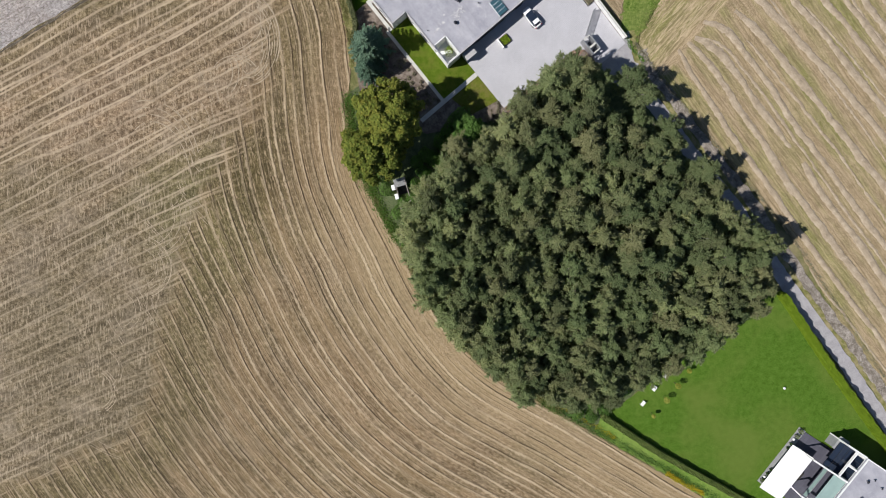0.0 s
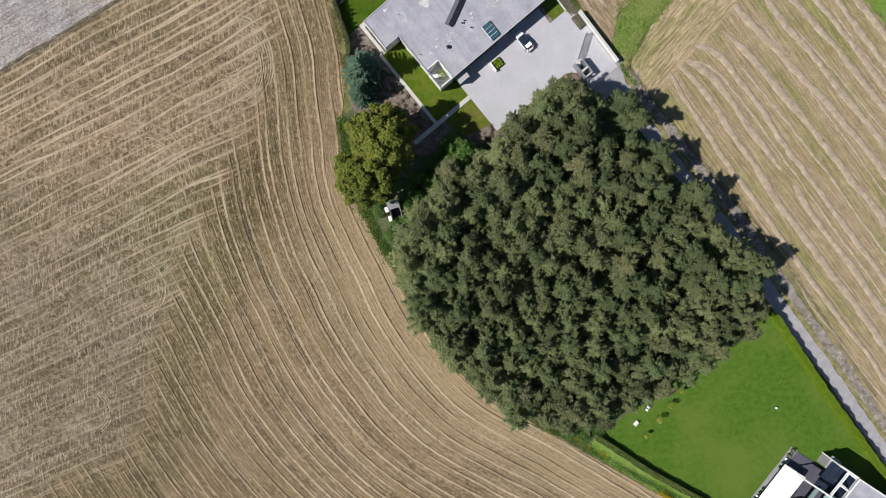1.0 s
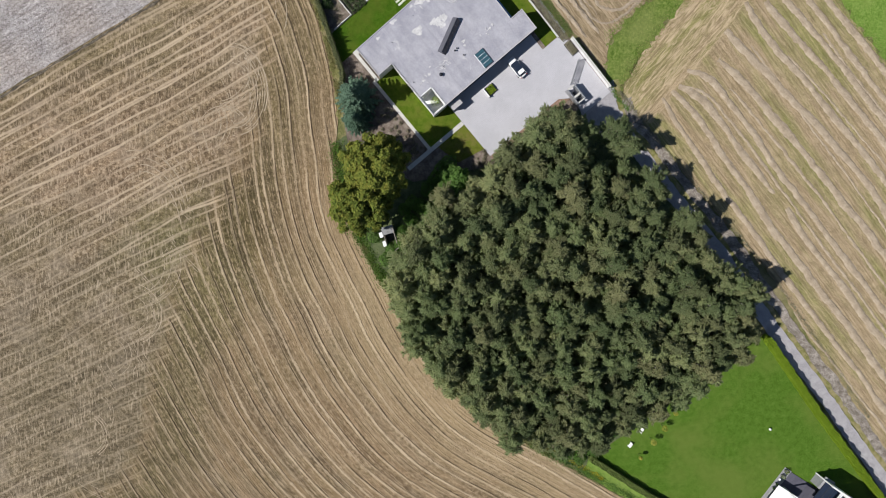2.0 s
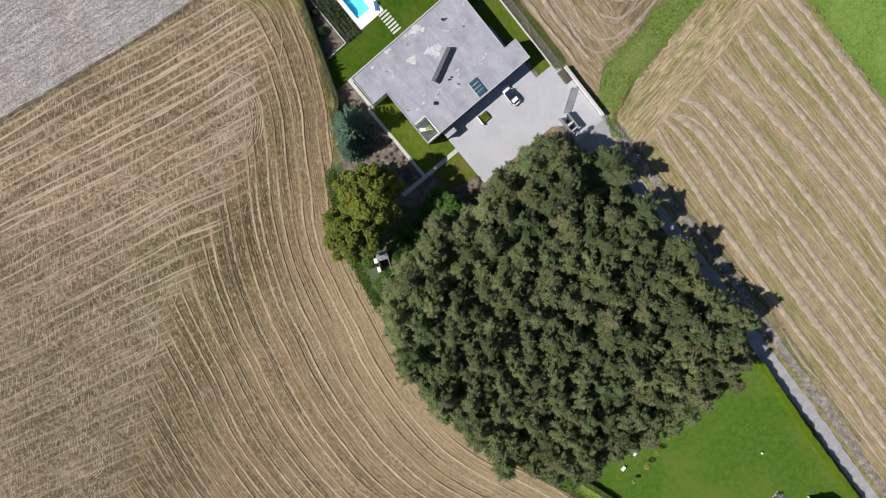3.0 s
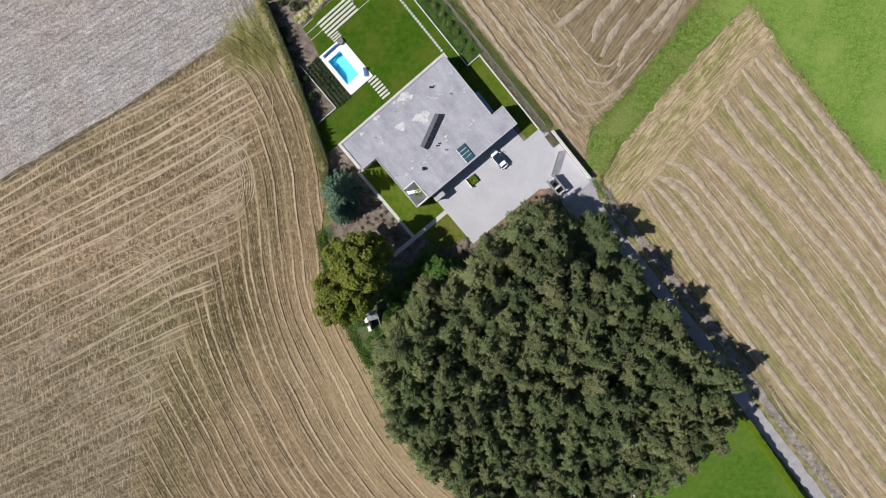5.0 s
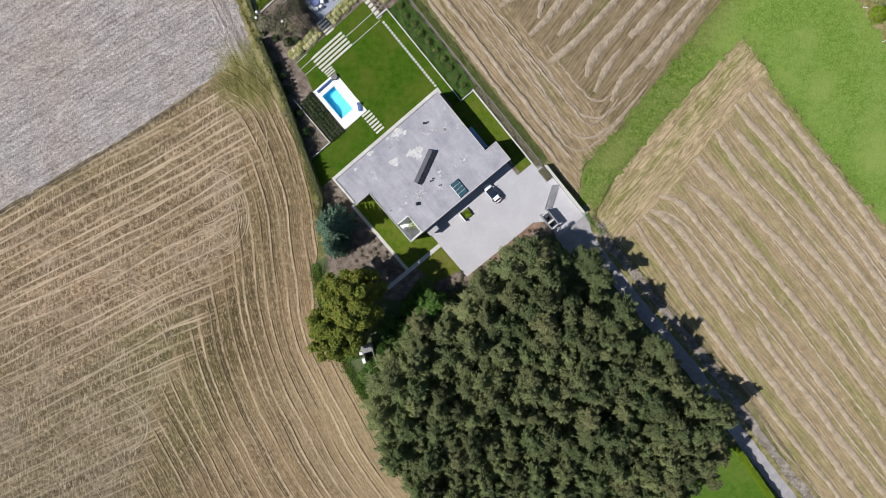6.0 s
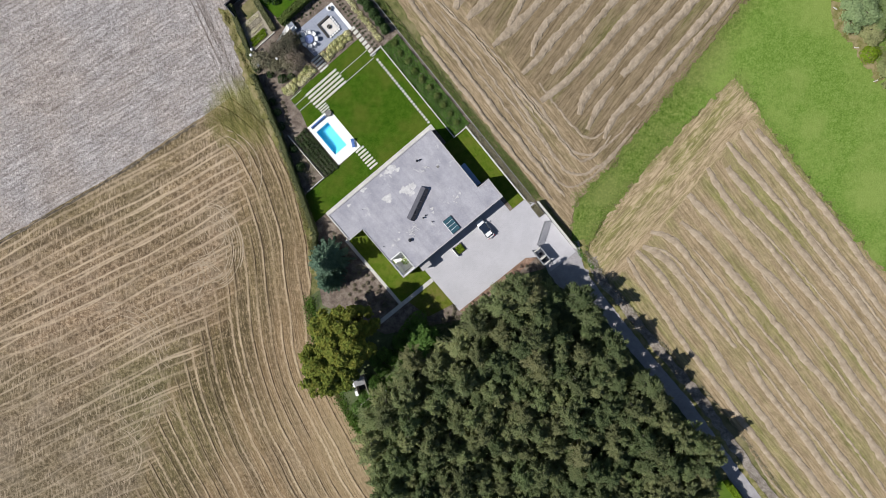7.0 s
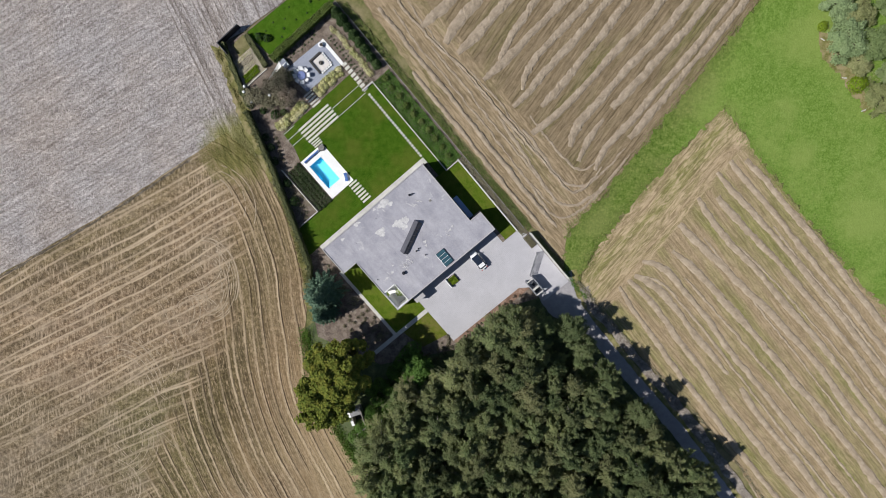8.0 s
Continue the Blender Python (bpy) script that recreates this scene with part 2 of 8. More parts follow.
    where = p.node("ShaderNodeSeparateXYZ")
    p.feed(where.inputs[0], p.place)
    southerly = p.ramp(p.sum("MULTIPLY_ADD", where.outputs[1], -0.02, 0.5), (0.3, 0.25), (0.8, 1.0))
    base = p.mix(p.sum("MULTIPLY", p.sum("MULTIPLY", strawy, southerly), zone), base, (0.46, 0.36, 0.225))
    hlitter = p.noise(1.0, 4, 0.75, vec=p.mapped(rows, scale=(0.8, 2.4, 1)), distort=0.4)
    base = p.mix(p.sum("MULTIPLY", p.ramp(hlitter, (0.54, 0.0), (0.61, 0.75)), zone), base, (0.46, 0.36, 0.245))
    base = p.mix(p.sum("MULTIPLY", p.ramp(hlitter, (0.36, 0.4), (0.43, 0.0)), zone), base, (0.11, 0.078, 0.048))
    fade = p.sum("MULTIPLY", p.ramp(p.noise(0.16, 5, 0.7), (0.36, 0.6), (0.56, 1.0)), p.sum("SUBTRACT", p.sum("MULTIPLY_ADD", p.sum("MULTIPLY", southerly, inner), -0.25, 1.0), p.sum("MULTIPLY", olive_area, 0.5)))
    c = p.mix(p.sum("MULTIPLY", line, fade), base, (0.62, 0.505, 0.365))
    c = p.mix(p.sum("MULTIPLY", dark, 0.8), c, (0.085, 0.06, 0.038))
    c = overgrow(p, c, fleck)
    c = p.mix(1.0, c, p.mix(zone, p.mix(southerly, (0.97, 0.925, 0.90), (0.92, 0.925, 0.92)), p.mix(southerly, (0.86, 0.805, 0.745), (0.872, 0.84, 0.785))), "MULTIPLY")
    height = p.sum("ADD", p.sum("MULTIPLY", line, 0.5), p.sum("MULTIPLY", dark, -0.6))
    p.bump(p.sum("ADD", height, p.sum("MULTIPLY", ground_mix, 1.5)), 0.9, 0.2)
    return p.colour(c)


def hay_colour(p, turn, greens, dull, strawy, combed):
    """Short sward, dry stalks and bare streaks along one direction."""
    along = p.mapped(turn=-turn)
    streak = p.noise(1.0, 4, 0.7, vec=p.mapped(along, scale=(0.13, 2.2, 1)))
    fleck = p.noise(3.4, 5, 0.78)
    tone = p.sum("ADD", p.sum("MULTIPLY", streak, 0.4), p.sum("MULTIPLY", fleck, 0.6))
    c = p.ramp(tone, (0.39, (0.185, 0.145, 0.088)), (0.5, (0.285, 0.228, 0.146)), (0.61, (0.43, 0.355, 0.25)))
    green = p.ramp(tone, (0.39, (0.105, 0.12, 0.036)), (0.5, (0.185, 0.195, 0.068)), (0.61, (0.31, 0.29, 0.135)))
    drift = p.noise(1.0, 3, 0.6, vec=p.mapped(along, scale=(0.03, 0.18, 1)))
    c = p.mix(p.ramp(p.sum("ADD", drift, greens), (0.48, 0.0), (0.68, 0.9)), c, green)
    c = p.mix(1.0, c, p.ramp(p.noise(0.5, 4, 0.65), (0.36, 0.86), (0.64, 1.14)), "MULTIPLY")
    wisps = p.noise(1.0, 5, 0.75, vec=p.mapped(along, turn=5.0, scale=(0.3, 1.5, 1)), distort=1.1)
    c = p.mix(p.ramp(wisps, (0.47, 0.0), (0.62, strawy)), c, (0.47, 0.385, 0.27))
    c = p.mix(p.ramp(wisps, (0.34, strawy * 0.6), (0.43, 0.0)), c, (0.15, 0.115, 0.07))
    near, _, on = p.rowlines(along, 0.8, turn * 0.1 + 30.0, streak, 0.5)
    c = p.mix(p.sum("MULTIPLY", p.ramp(near, (0.03, combed), (0.16, 0.0)), on), c, (0.125, 0.095, 0.058))
    return p.mix(1.0, c, (dull * 1.05, dull * 0.99, dull * 0.93), "MULTIPLY"), tone


def make_hay(name, rows, headland):
    """Mown field whose sward follows the rows, and the headland's own direction along its edge."""
    p = Paint(name, 0.9, 0.0, 0.15)
    c, tone = hay_colour(p, *rows)
    head, _ = hay_colour(p, *headland)
    edge = p.sum("ADD", p.attr("headland"), p.sum("MULTIPLY", p.sum("SUBTRACT", p.noise(0.55, 5, 0.7), 0.5), 0.9))
    c = p.mix(p.ramp(edge, (0.40, 0.0), (0.60, 1.0)), c, head)
    p.bump(tone, 0.6, 0.1)
    return p.colour(c)


def tilled_colour(p, turn, bands):
    """Fine clods drawn out along the drill, with dark furrow lines; shade of clods and furrows is put into the colour.
    """
    along = p.mapped(turn=-turn)
    streak = p.noise(1.0, 5, 0.72, vec=p.mapped(along, scale=(0.22, 1.5, 1)))
    clod = p.noise(2.0, 6, 0.8)
    tone = p.sum("ADD", p.sum("MULTIPLY", streak, 0.35), p.sum("MULTIPLY", clod, 0.65))
    c = p.ramp(tone, (0.42, (0.17, 0.152, 0.144)), (0.48, (0.305, 0.282, 0.272)), (0.535, (0.385, 0.36, 0.352)), (0.60, (0.54, 0.51, 0.50)))
    track = p.wave(0.06, p.mapped(along, scale=(0.05, 1, 1)), 3.0, 0.3, 3)
    lines = p.ramp(p.sum("ADD", track, p.sum("MULTIPLY", p.sum("SUBTRACT", streak, 0.5), 2.2)), (0.98, 0.0), (1.26, bands))
    c = p.mix(lines, c, (0.19, 0.165, 0.15))
    crumbs = p.noise(1.0, 5, 0.75, vec=p.mapped(along, scale=(0.8, 2.0, 1)), distort=0.8)
    c = p.mix(p.ramp(crumbs, (0.56, 0.0), (0.66, 0.55)), c, (0.52, 0.49, 0.475))
    c = p.mix(p.ramp(crumbs, (0.36, 0.5), (0.44, 0.0)), c, (0.22, 0.195, 0.18))
    near, _, on = p.rowlines(along, 0.95, turn * 0.1, streak, 0.7)
    c = p.mix(p.sum("MULTIPLY", p.ramp(near, (0.04, 0.25 + bands), (0.22, 0.0)), on), c, (0.17, 0.145, 0.13))
    return c, p.sum("SUBTRACT", p.sum("ADD", tone, p.sum("MULTIPLY", crumbs, 0.6)), p.sum("MULTIPLY", lines, 0.3))


def make_tilled(name, drill, headland):
    """Dry grey tilled soil; along the garden boundary it was worked in the headland's direction."""
    p = Paint(name, 0.95, 0.0, 0.1)
    c, relief = tilled_colour(p, *drill)
    head, head_relief = tilled_colour(p, *headland)
    edge = p.sum("ADD", p.attr("headland"), p.sum("MULTIPLY", p.sum("SUBTRACT", p.noise(0.4, 5, 0.7), 0.5), 0.9))
    zone = p.ramp(edge, (0.40, 0.0), (0.62, 1.0))
    c = p.mix(zone, c, head)
    warm = p.ramp(p.noise(0.06, 4), (0.40, 0.0), (0.64, 0.9))
    c = p.mix(warm, c, p.mix(1.0, c, (1.0, 0.945, 0.88), "MULTIPLY"))
    c = p.mix(1.0, c, p.ramp(p.noise(0.35, 4, 0.65), (0.36, 1.06), (0.64, 1.26)), "MULTIPLY")
    c = p.mix(1.0, c, (1.11, 1.10, 1.11), "MULTIPLY")
    c = overgrow(p, c, p.noise(4.2, 4, 0.8))
    p.bump(p.mix(zone, relief, head_relief), 1.0, 0.45)
    return p.colour(c)


def make_grass(name, dark, mid, light, patch, patchy=0.5, fine=7.0, relief=0.08, wide=0.16, lush=None):
    """Turf: blades, tufts and worn patches."""
    p = Paint(name, 0.95, 0.0, 0.05)
    tone = p.sum("ADD", p.sum("MULTIPLY", p.noise(fine, 4, 0.7), 0.6), p.sum("MULTIPLY", p.noise(0.9, 4, 0.65), 0.4))
    c = p.ramp(tone, (0.38, dark), (0.5, mid), (0.62, light))
    worn = p.ramp(p.noise(wide, 4, 0.6), (0.44, 0.0), (0.64, patchy))
    c = p.mix(worn, c, patch)
    if lush:                                # runs over into the brighter meadow beside it
        at = p.node("ShaderNodeSeparateXYZ")
        p.feed(at.inputs[0], p.place)
        over = p.sum("ADD", p.sum("MULTIPLY_ADD", at.outputs[0], 0.0456, -0.85), p.sum("MULTIPLY", at.outputs[1], -0.0226))
        over = p.sum("ADD", over, p.sum("MULTIPLY", p.sum("SUBTRACT", p.noise(0.3, 4, 0.65), 0.5), 0.35))
        c = p.mix(p.ramp(over, (0.40, 0.0), (0.66, 1.0)), c, p.mix(worn, p.ramp(tone, (0.38, lush[0]), (0.5, lush[1]), (0.62, lush[2])), lush[3]))
    p.bump(tone, 0.6, relief)
    return p.colour(c)


def make_membrane():
    """Grey roofing felt: seams, drying marks and light bloom round the outlets."""
    p = Paint("roof_membrane", 0.75, 0.0, 0.3)
    turned = p.mapped(turn=-39.9)
    n = p.sum("ADD", p.sum("MULTIPLY", p.noise(0.35, 5, 0.6), 0.6), p.sum("MULTIPLY", p.noise(5.0, 4, 0.7), 0.4))
    c = p.ramp(n, (0.36, (0.29, 0.288, 0.332)), (0.50, (0.362, 0.357, 0.40)), (0.64, (0.44, 0.432, 0.47)))
    run = p.noise(1.0, 4, 0.65, vec=p.mapped(turned, scale=(0.9, 0.18, 1)))
    c = p.mix(1.0, c, p.ramp(run, (0.38, 0.945), (0.62, 1.055)), "MULTIPLY")
    bloom = p.ramp(p.noise(0.42, 4, 0.65, distort=0.8), (0.635, 0.0), (0.68, 0.5))
    c = p.mix(bloom, c, (0.62, 0.61, 0.61))
    seam = p.wave(0.155, turned, 0.03, 1.0, 0, axis="X")
    c = p.mix(p.ramp(seam, (0.985, 0.0), (0.998, 0.1)), c, (0.20, 0.19, 0.2))
    p.bump(n, 0.25, 0.02)
    return p.colour(c)


def make_paving(name, dark, light, tile, turn, joint=0.35, rough=0.8):
    """Pavers laid in a grid, each its own tone, with fine joints."""
    p = Paint(name, rough, 0.0, 0.3)
    v = p.mapped(turn=-turn)
    b = p.node("ShaderNodeTexBrick")
    b.offset = 0.5
    p.feed(b.inputs["Vector"], v)
    b.inputs["Scale"].default_value = 1.0
    b.inputs["Brick Width"].default_value = tile
    b.inputs["Row Height"].default_value = tile * 0.5
    b.inputs["Mortar Size"].default_value = 0.012
    b.inputs["Color1"].default_value = (*dark, 1)
    b.inputs["Color2"].default_value = (*light, 1)
    b.inputs["Mortar"].default_value = (*[x * joint for x in dark], 1)
    stain = p.ramp(p.noise(0.25, 4, 0.6), (0.38, 0.94), (0.66, 1.04))
    c = p.mix(1.0, b.outputs["Color"], stain, "MULTIPLY")
    grain = p.ramp(p.noise(9.0, 3, 0.7), (0.3, 0.92), (0.7, 1.08))
    c = p.mix(1.0, c, grain, "MULTIPLY")
    p.bump(p.noise(14.0, 3), 0.15, 0.01)
    return p.colour(c)


def make_gravel(name, dark, mid, light, turn=0.0):
    p = Paint(name, 0.9, 0.0, 0.2)
    tone = p.sum("ADD", p.sum("MULTIPLY", p.noise(6.0, 4, 0.75), 0.55), p.sum("MULTIPLY", p.noise(0.7, 4, 0.65), 0.45))
    c = p.ramp(tone, (0.40, dark), (0.5, mid), (0.60, light))
    p.bump(tone, 0.6, 0.05)
    return p.colour(c)


STUBBLE = make_stubble()
HAY_EAST = make_hay("hay_stubble_east", (-50.5, 0.035, 1.03, 0.3, 0.35), (50.0, 0.05, 1.06, 0.95, 0.3))
HAY_NORTH = make_hay("hay_stubble_north", (54.0, -0.02, 0.68, 0.45, 0.6), (-50.5, -0.08, 0.84, 0.9, 0.5))
TILLED = make_tilled("tilled_soil", (29.5, 0.2), (113.0, 0.75))
DRY_GRASS = make_grass("rough_grass", (0.075, 0.085, 0.028), (0.14, 0.145, 0.055), (0.24, 0.215, 0.105), (0.30, 0.245, 0.15), 0.55, 5.0, 0.14)
WEEDY_GRASS = make_grass("weedy_grass", (0.125, 0.125, 0.04), (0.195, 0.19, 0.07), (0.29, 0.26, 0.125), (0.33, 0.27, 0.16), 0.85, 3.2, 0.16, 0.45)
FURROW_SOIL = make_gravel("furrow_soil", (0.05, 0.042, 0.03), (0.11, 0.09, 0.065), (0.22, 0.185, 0.145))
STRIP_GRASS = make_grass("strip_grass", (0.06, 0.105, 0.016), (0.118, 0.175, 0.034), (0.205, 0.25, 0.07), (0.205, 0.225, 0.075), 0.55, 1.9, 0.3, 0.09,
                         ((0.098, 0.175, 0.026), (0.145, 0.236, 0.042), (0.205, 0.30, 0.072), (0.235, 0.305, 0.08)))
MEADOW = make_grass("meadow_grass", (0.098, 0.175, 0.026), (0.145, 0.236, 0.042), (0.205, 0.30, 0.072), (0.235, 0.305, 0.08), 0.7, 2.6, 0.25, 0.09)
TUFT = foliage("grass_tufts", (0.11, 0.17, 0.03), (0.17, 0.235, 0.055), (0.25, 0.29, 0.10), 0.25)
LAWN = make_grass("garden_lawn", (0.026, 0.068, 0.004), (0.046, 0.10, 0.007), (0.078, 0.135, 0.014), (0.098, 0.118, 0.018), 0.6, 7.0, 0.05, 0.16)
LAWN_UPPER = make_grass("upper_lawn", (0.03, 0.078, 0.005), (0.05, 0.115, 0.008), (0.08, 0.15, 0.015), (0.07, 0.125, 0.012), 0.6, 6.0, 0.08, 0.3)
LAWN_SOUTH = make_grass("south_lawn", (0.047, 0.102, 0.01), (0.072, 0.141, 0.016), (0.102, 0.178, 0.029), (0.122, 0.167, 0.033), 0.7, 5.0, 0.03, 0.06)
LAWN_PALE = make_grass("pale_lawn", (0.07, 0.092, 0.01), (0.11, 0.132, 0.018), (0.155, 0.165, 0.032), (0.17, 0.145, 0.05), 0.7, 8.0, 0.04, 0.5)
LAWN_COURT = make_grass("court_lawn", (0.05, 0.09, 0.006), (0.082, 0.128, 0.012), (0.125, 0.16, 0.022), (0.14, 0.14, 0.03), 0.45, 8.0, 0.04, 0.4)
FOREST_FLOOR = make_gravel("forest_floor", (0.05, 0.07, 0.03), (0.09, 0.115, 0.05), (0.15, 0.165, 0.08))
BARK_MULCH = make_gravel("bark_mulch", (0.09, 0.068, 0.055), (0.17, 0.135, 0.112), (0.29, 0.245, 0.205))
RED_MULCH = make_gravel("red_mulch", (0.14, 0.085, 0.06), (0.24, 0.15, 0.11), (0.36, 0.25, 0.19))
TRACK = make_gravel("track_gravel", (0.285, 0.27, 0.282), (0.34, 0.325, 0.338), (0.40, 0.385, 0.395))
RUBBLE = make_gravel("rubble", (0.11, 0.09, 0.072), (0.225, 0.195, 0.165), (0.42, 0.375, 0.335))
DRIVE = make_paving("drive_pavers", (0.468, 0.46, 0.49), (0.488, 0.48, 0.51), 0.6, 39.9, 0.85)
TERRACE = make_paving("terrace_pavers", (0.30, 0.325, 0.40), (0.335, 0.36, 0.435), 0.8, 39.9, 0.7)
DECK_DARK = make_paving("composite_deck", (0.082, 0.08, 0.105), (0.10, 0.098, 0.125), 1.6, 57.0, 0.7, 0.6)
MEMBRANE = make_membrane()
RENDER_WHITE = simple("white_render", (0.70, 0.70, 0.69), (0.82, 0.82, 0.81), 0.8, 0.75)
# for walls out of sight: dark so that little light bounces into their shade
UNSEEN_DARK = simple("unseen_wall_dark", (0.045, 0.047, 0.052), (0.075, 0.078, 0.085), 1.2, 0.6, fine=14)
CONCRETE = simple("pale_concrete", (0.46, 0.45, 0.42), (0.60, 0.585, 0.55), 1.2, 0.85, fine=12)
STONE_STEP = simple("step_stone", (0.50, 0.49, 0.44), (0.66, 0.645, 0.59), 1.5, 0.8, fine=10)
POOL_DECK = simple("pool_deck_white", (0.80, 0.80, 0.79), (0.88, 0.88, 0.87), 0.9, 0.7, fine=10)
POOL_LINER = simple("pool_liner", (0.10, 0.62, 0.86), (0.16, 0.72, 0.92), 0.6, 0.4)
METAL_DARK = simple("dark_metal", (0.035, 0.037, 0.045), (0.06, 0.062, 0.075), 1.5, 0.4, 0.6)
METAL_GREY = simple("grey_metal", (0.30, 0.31, 0.33), (0.42, 0.43, 0.45), 1.5, 0.45, 0.5)
PALE_SHADE_BLUE = simple("pale_panel_shade_blue", (0.30, 0.44, 0.68), (0.38, 0.52, 0.76), 1.5, 0.35)
WOOD_GREY = simple("weathered_wood", (0.21, 0.19, 0.17), (0.34, 0.31, 0.28), 1.5, 0.85, fine=18)
PLASTIC_WHITE = simple("white_plastic", (0.76, 0.77, 0.79), (0.84, 0.85, 0.87), 2.0, 0.4)
CLOTH_WHITE = simple("white_cloth", (0.80, 0.79, 0.77), (0.87, 0.86, 0.84), 1.0, 0.9)
CLOTH_BLUE = simple("blue_cloth", (0.06, 0.13, 0.36), (0.11, 0.20, 0.48), 2.0, 0.85)
TABLE_BLUE = simple("blue_tabletop", (0.14, 0.18, 0.38), (0.20, 0.25, 0.46), 2.0, 0.4)
DARK_WICKER = simple("dark_wicker", (0.035, 0.033, 0.032), (0.075, 0.07, 0.066), 5.0, 0.8, fine=40)
GREY_STONE = simple("grey_stone", (0.16, 0.155, 0.15), (0.27, 0.26, 0.25), 2.0, 0.85)
PALE_GRAVEL = simple("pale_gravel", (0.56, 0.53, 0.50), (0.74, 0.71, 0.67), 2.0, 0.9, fine=9, strength=0.5, distance=0.03)
CHARRED = simple("charred_stone", (0.015, 0.015, 0.015), (0.05, 0.048, 0.045), 3.0, 0.9)
CAR_WHITE = simple("white_car_paint", (0.80, 0.81, 0.82), (0.84, 0.85, 0.86), 0.5, 0.25, spec=0.5, strength=0.0)
TYRE = simple("tyre_rubber", (0.015, 0.015, 0.016), (0.03, 0.03, 0.031), 4.0, 0.85)
LAMP_GLASS = simple("red_lamp_glass", (0.30, 0.02, 0.02), (0.38, 0.03, 0.03), 4.0, 0.2)
CLEAR_LAMP = simple("clear_lamp_glass", (0.55, 0.56, 0.58), (0.7, 0.71, 0.73), 4.0, 0.15)
BIRCH_BARK = simple("birch_bark", (0.40, 0.39, 0.35), (0.72, 0.70, 0.65), 3.0, 0.85, fine=9)
BIRCH_TWIG = simple("birch_twigs", (0.15, 0.125, 0.095), (0.32, 0.285, 0.23), 3.0, 0.85, fine=9)
BROWN_BARK = simple("brown_bark", (0.07, 0.055, 0.04), (0.15, 0.12, 0.09), 3.0, 0.9, fine=14)
STRAW = make_gravel("straw", (0.27, 0.212, 0.15), (0.365, 0.292, 0.21), (0.455, 0.374, 0.282))
STRAW_NORTH = make_gravel("brown_straw", (0.235, 0.188, 0.135), (0.325, 0.262, 0.192), (0.415, 0.342, 0.262))
TRACK_STRAW = make_gravel("pressed_straw", (0.25, 0.20, 0.14), (0.385, 0.31, 0.22), (0.50, 0.41, 0.30))
SOIL_BED = make_gravel("vegetable_soil", (0.21, 0.18, 0.135), (0.34, 0.30, 0.235), (0.48, 0.44, 0.36))
BIRCH_LEAF = foliage("birch_leaves", (0.121, 0.169, 0.077), (0.201, 0.246, 0.115), (0.362, 0.371, 0.184), 0.5, drift=0.42)
BIRCH_BRIGHT = foliage("bright_birch_leaves", (0.161, 0.220, 0.097), (0.259, 0.315, 0.145), (0.456, 0.466, 0.228), 0.5, drift=0.4)
BIRCH_RUSTY = foliage("turning_birch_leaves", (0.130, 0.163, 0.076), (0.217, 0.241, 0.117), (0.370, 0.363, 0.188), 0.5, drift=0.46)
MAPLE_LEAF = foliage("maple_leaves", (0.075, 0.125, 0.024), (0.172, 0.212, 0.04), (0.40, 0.345, 0.07), 0.32, drift=0.08)
SPRUCE_LEAF = foliage("blue_spruce_needles", (0.07, 0.125, 0.085), (0.125, 0.205, 0.14), (0.235, 0.33, 0.235), 0.2)
HEDGE_DRY = foliage("dry_hedge_leaves", (0.08, 0.10, 0.042), (0.145, 0.165, 0.075), (0.25, 0.245, 0.13), 0.2)
TUFT_DRY = foliage("dry_grass_tufts", (0.16, 0.165, 0.055), (0.26, 0.245, 0.10), (0.40, 0.345, 0.18), 0.4)
HEDGE_LEAF = foliage("hedge_leaves", (0.06, 0.095, 0.02), (0.115, 0.16, 0.04), (0.19, 0.22, 0.08), 0.2)
THUJA_LEAF = foliage("thuja_sprays", (0.025, 0.048, 0.018), (0.05, 0.088, 0.03), (0.09, 0.13, 0.05), 0.1)
LIME_LEAF = foliage("lime_hedge_leaves", (0.11, 0.19, 0.012), (0.20, 0.30, 0.022), (0.32, 0.40, 0.05), 0.25)
BUSH_LEAF = foliage("bush_leaves", (0.05, 0.11, 0.02), (0.10, 0.19, 0.04), (0.18, 0.28, 0.075), 0.3)
HAZEL_LEAF = foliage("hazel_leaves", (0.075, 0.15, 0.03), (0.13, 0.235, 0.055), (0.21, 0.32, 0.095), 0.35)
WEED_LEAF = foliage("weed_leaves", (0.06, 0.115, 0.022), (0.11, 0.19, 0.035), (0.19, 0.27, 0.07), 0.25)
PURPLE_LEAF = foliage("purple_leaves", (0.085, 0.095, 0.062), (0.165, 0.155, 0.112), (0.33, 0.26, 0.215), 0.4)
PALE_FLOWER = foliage("pale_flower_heads", (0.34, 0.40, 0.12), (0.74, 0.72, 0.40), (0.92, 0.88, 0.66), 0.4)
YELLOW_FLOWER = foliage("yellow_flowers", (0.16, 0.19, 0.02), (0.40, 0.33, 0.02), (0.66, 0.50, 0.03), 0.25)
SAGE_LEAF = foliage("grey_sage_leaves", (0.12, 0.12, 0.075), (0.20, 0.19, 0.12), (0.30, 0.27, 0.19), 0.15)
WILLOW_LEAF = foliage("willow_leaves", (0.145, 0.205, 0.08), (0.23, 0.30, 0.125), (0.33, 0.38, 0.19), 0.4)


def make_glass(name, tint, rough=0.03):
    p = Paint(name, rough, 0.0, 0.4)
    c = p.mix(p.noise(0.8, 2), tint, tuple(x * 1.35 for x in tint))
    return p.colour(c)


GLASS_DARK = make_glass("dark_window_glass", (0.018, 0.026, 0.045))
GLASS_TEAL = make_glass("teal_roof_glass", (0.035, 0.085, 0.11))
GLASS_GREEN = make_glass("green_balcony_glass", (0.25, 0.34, 0.32))


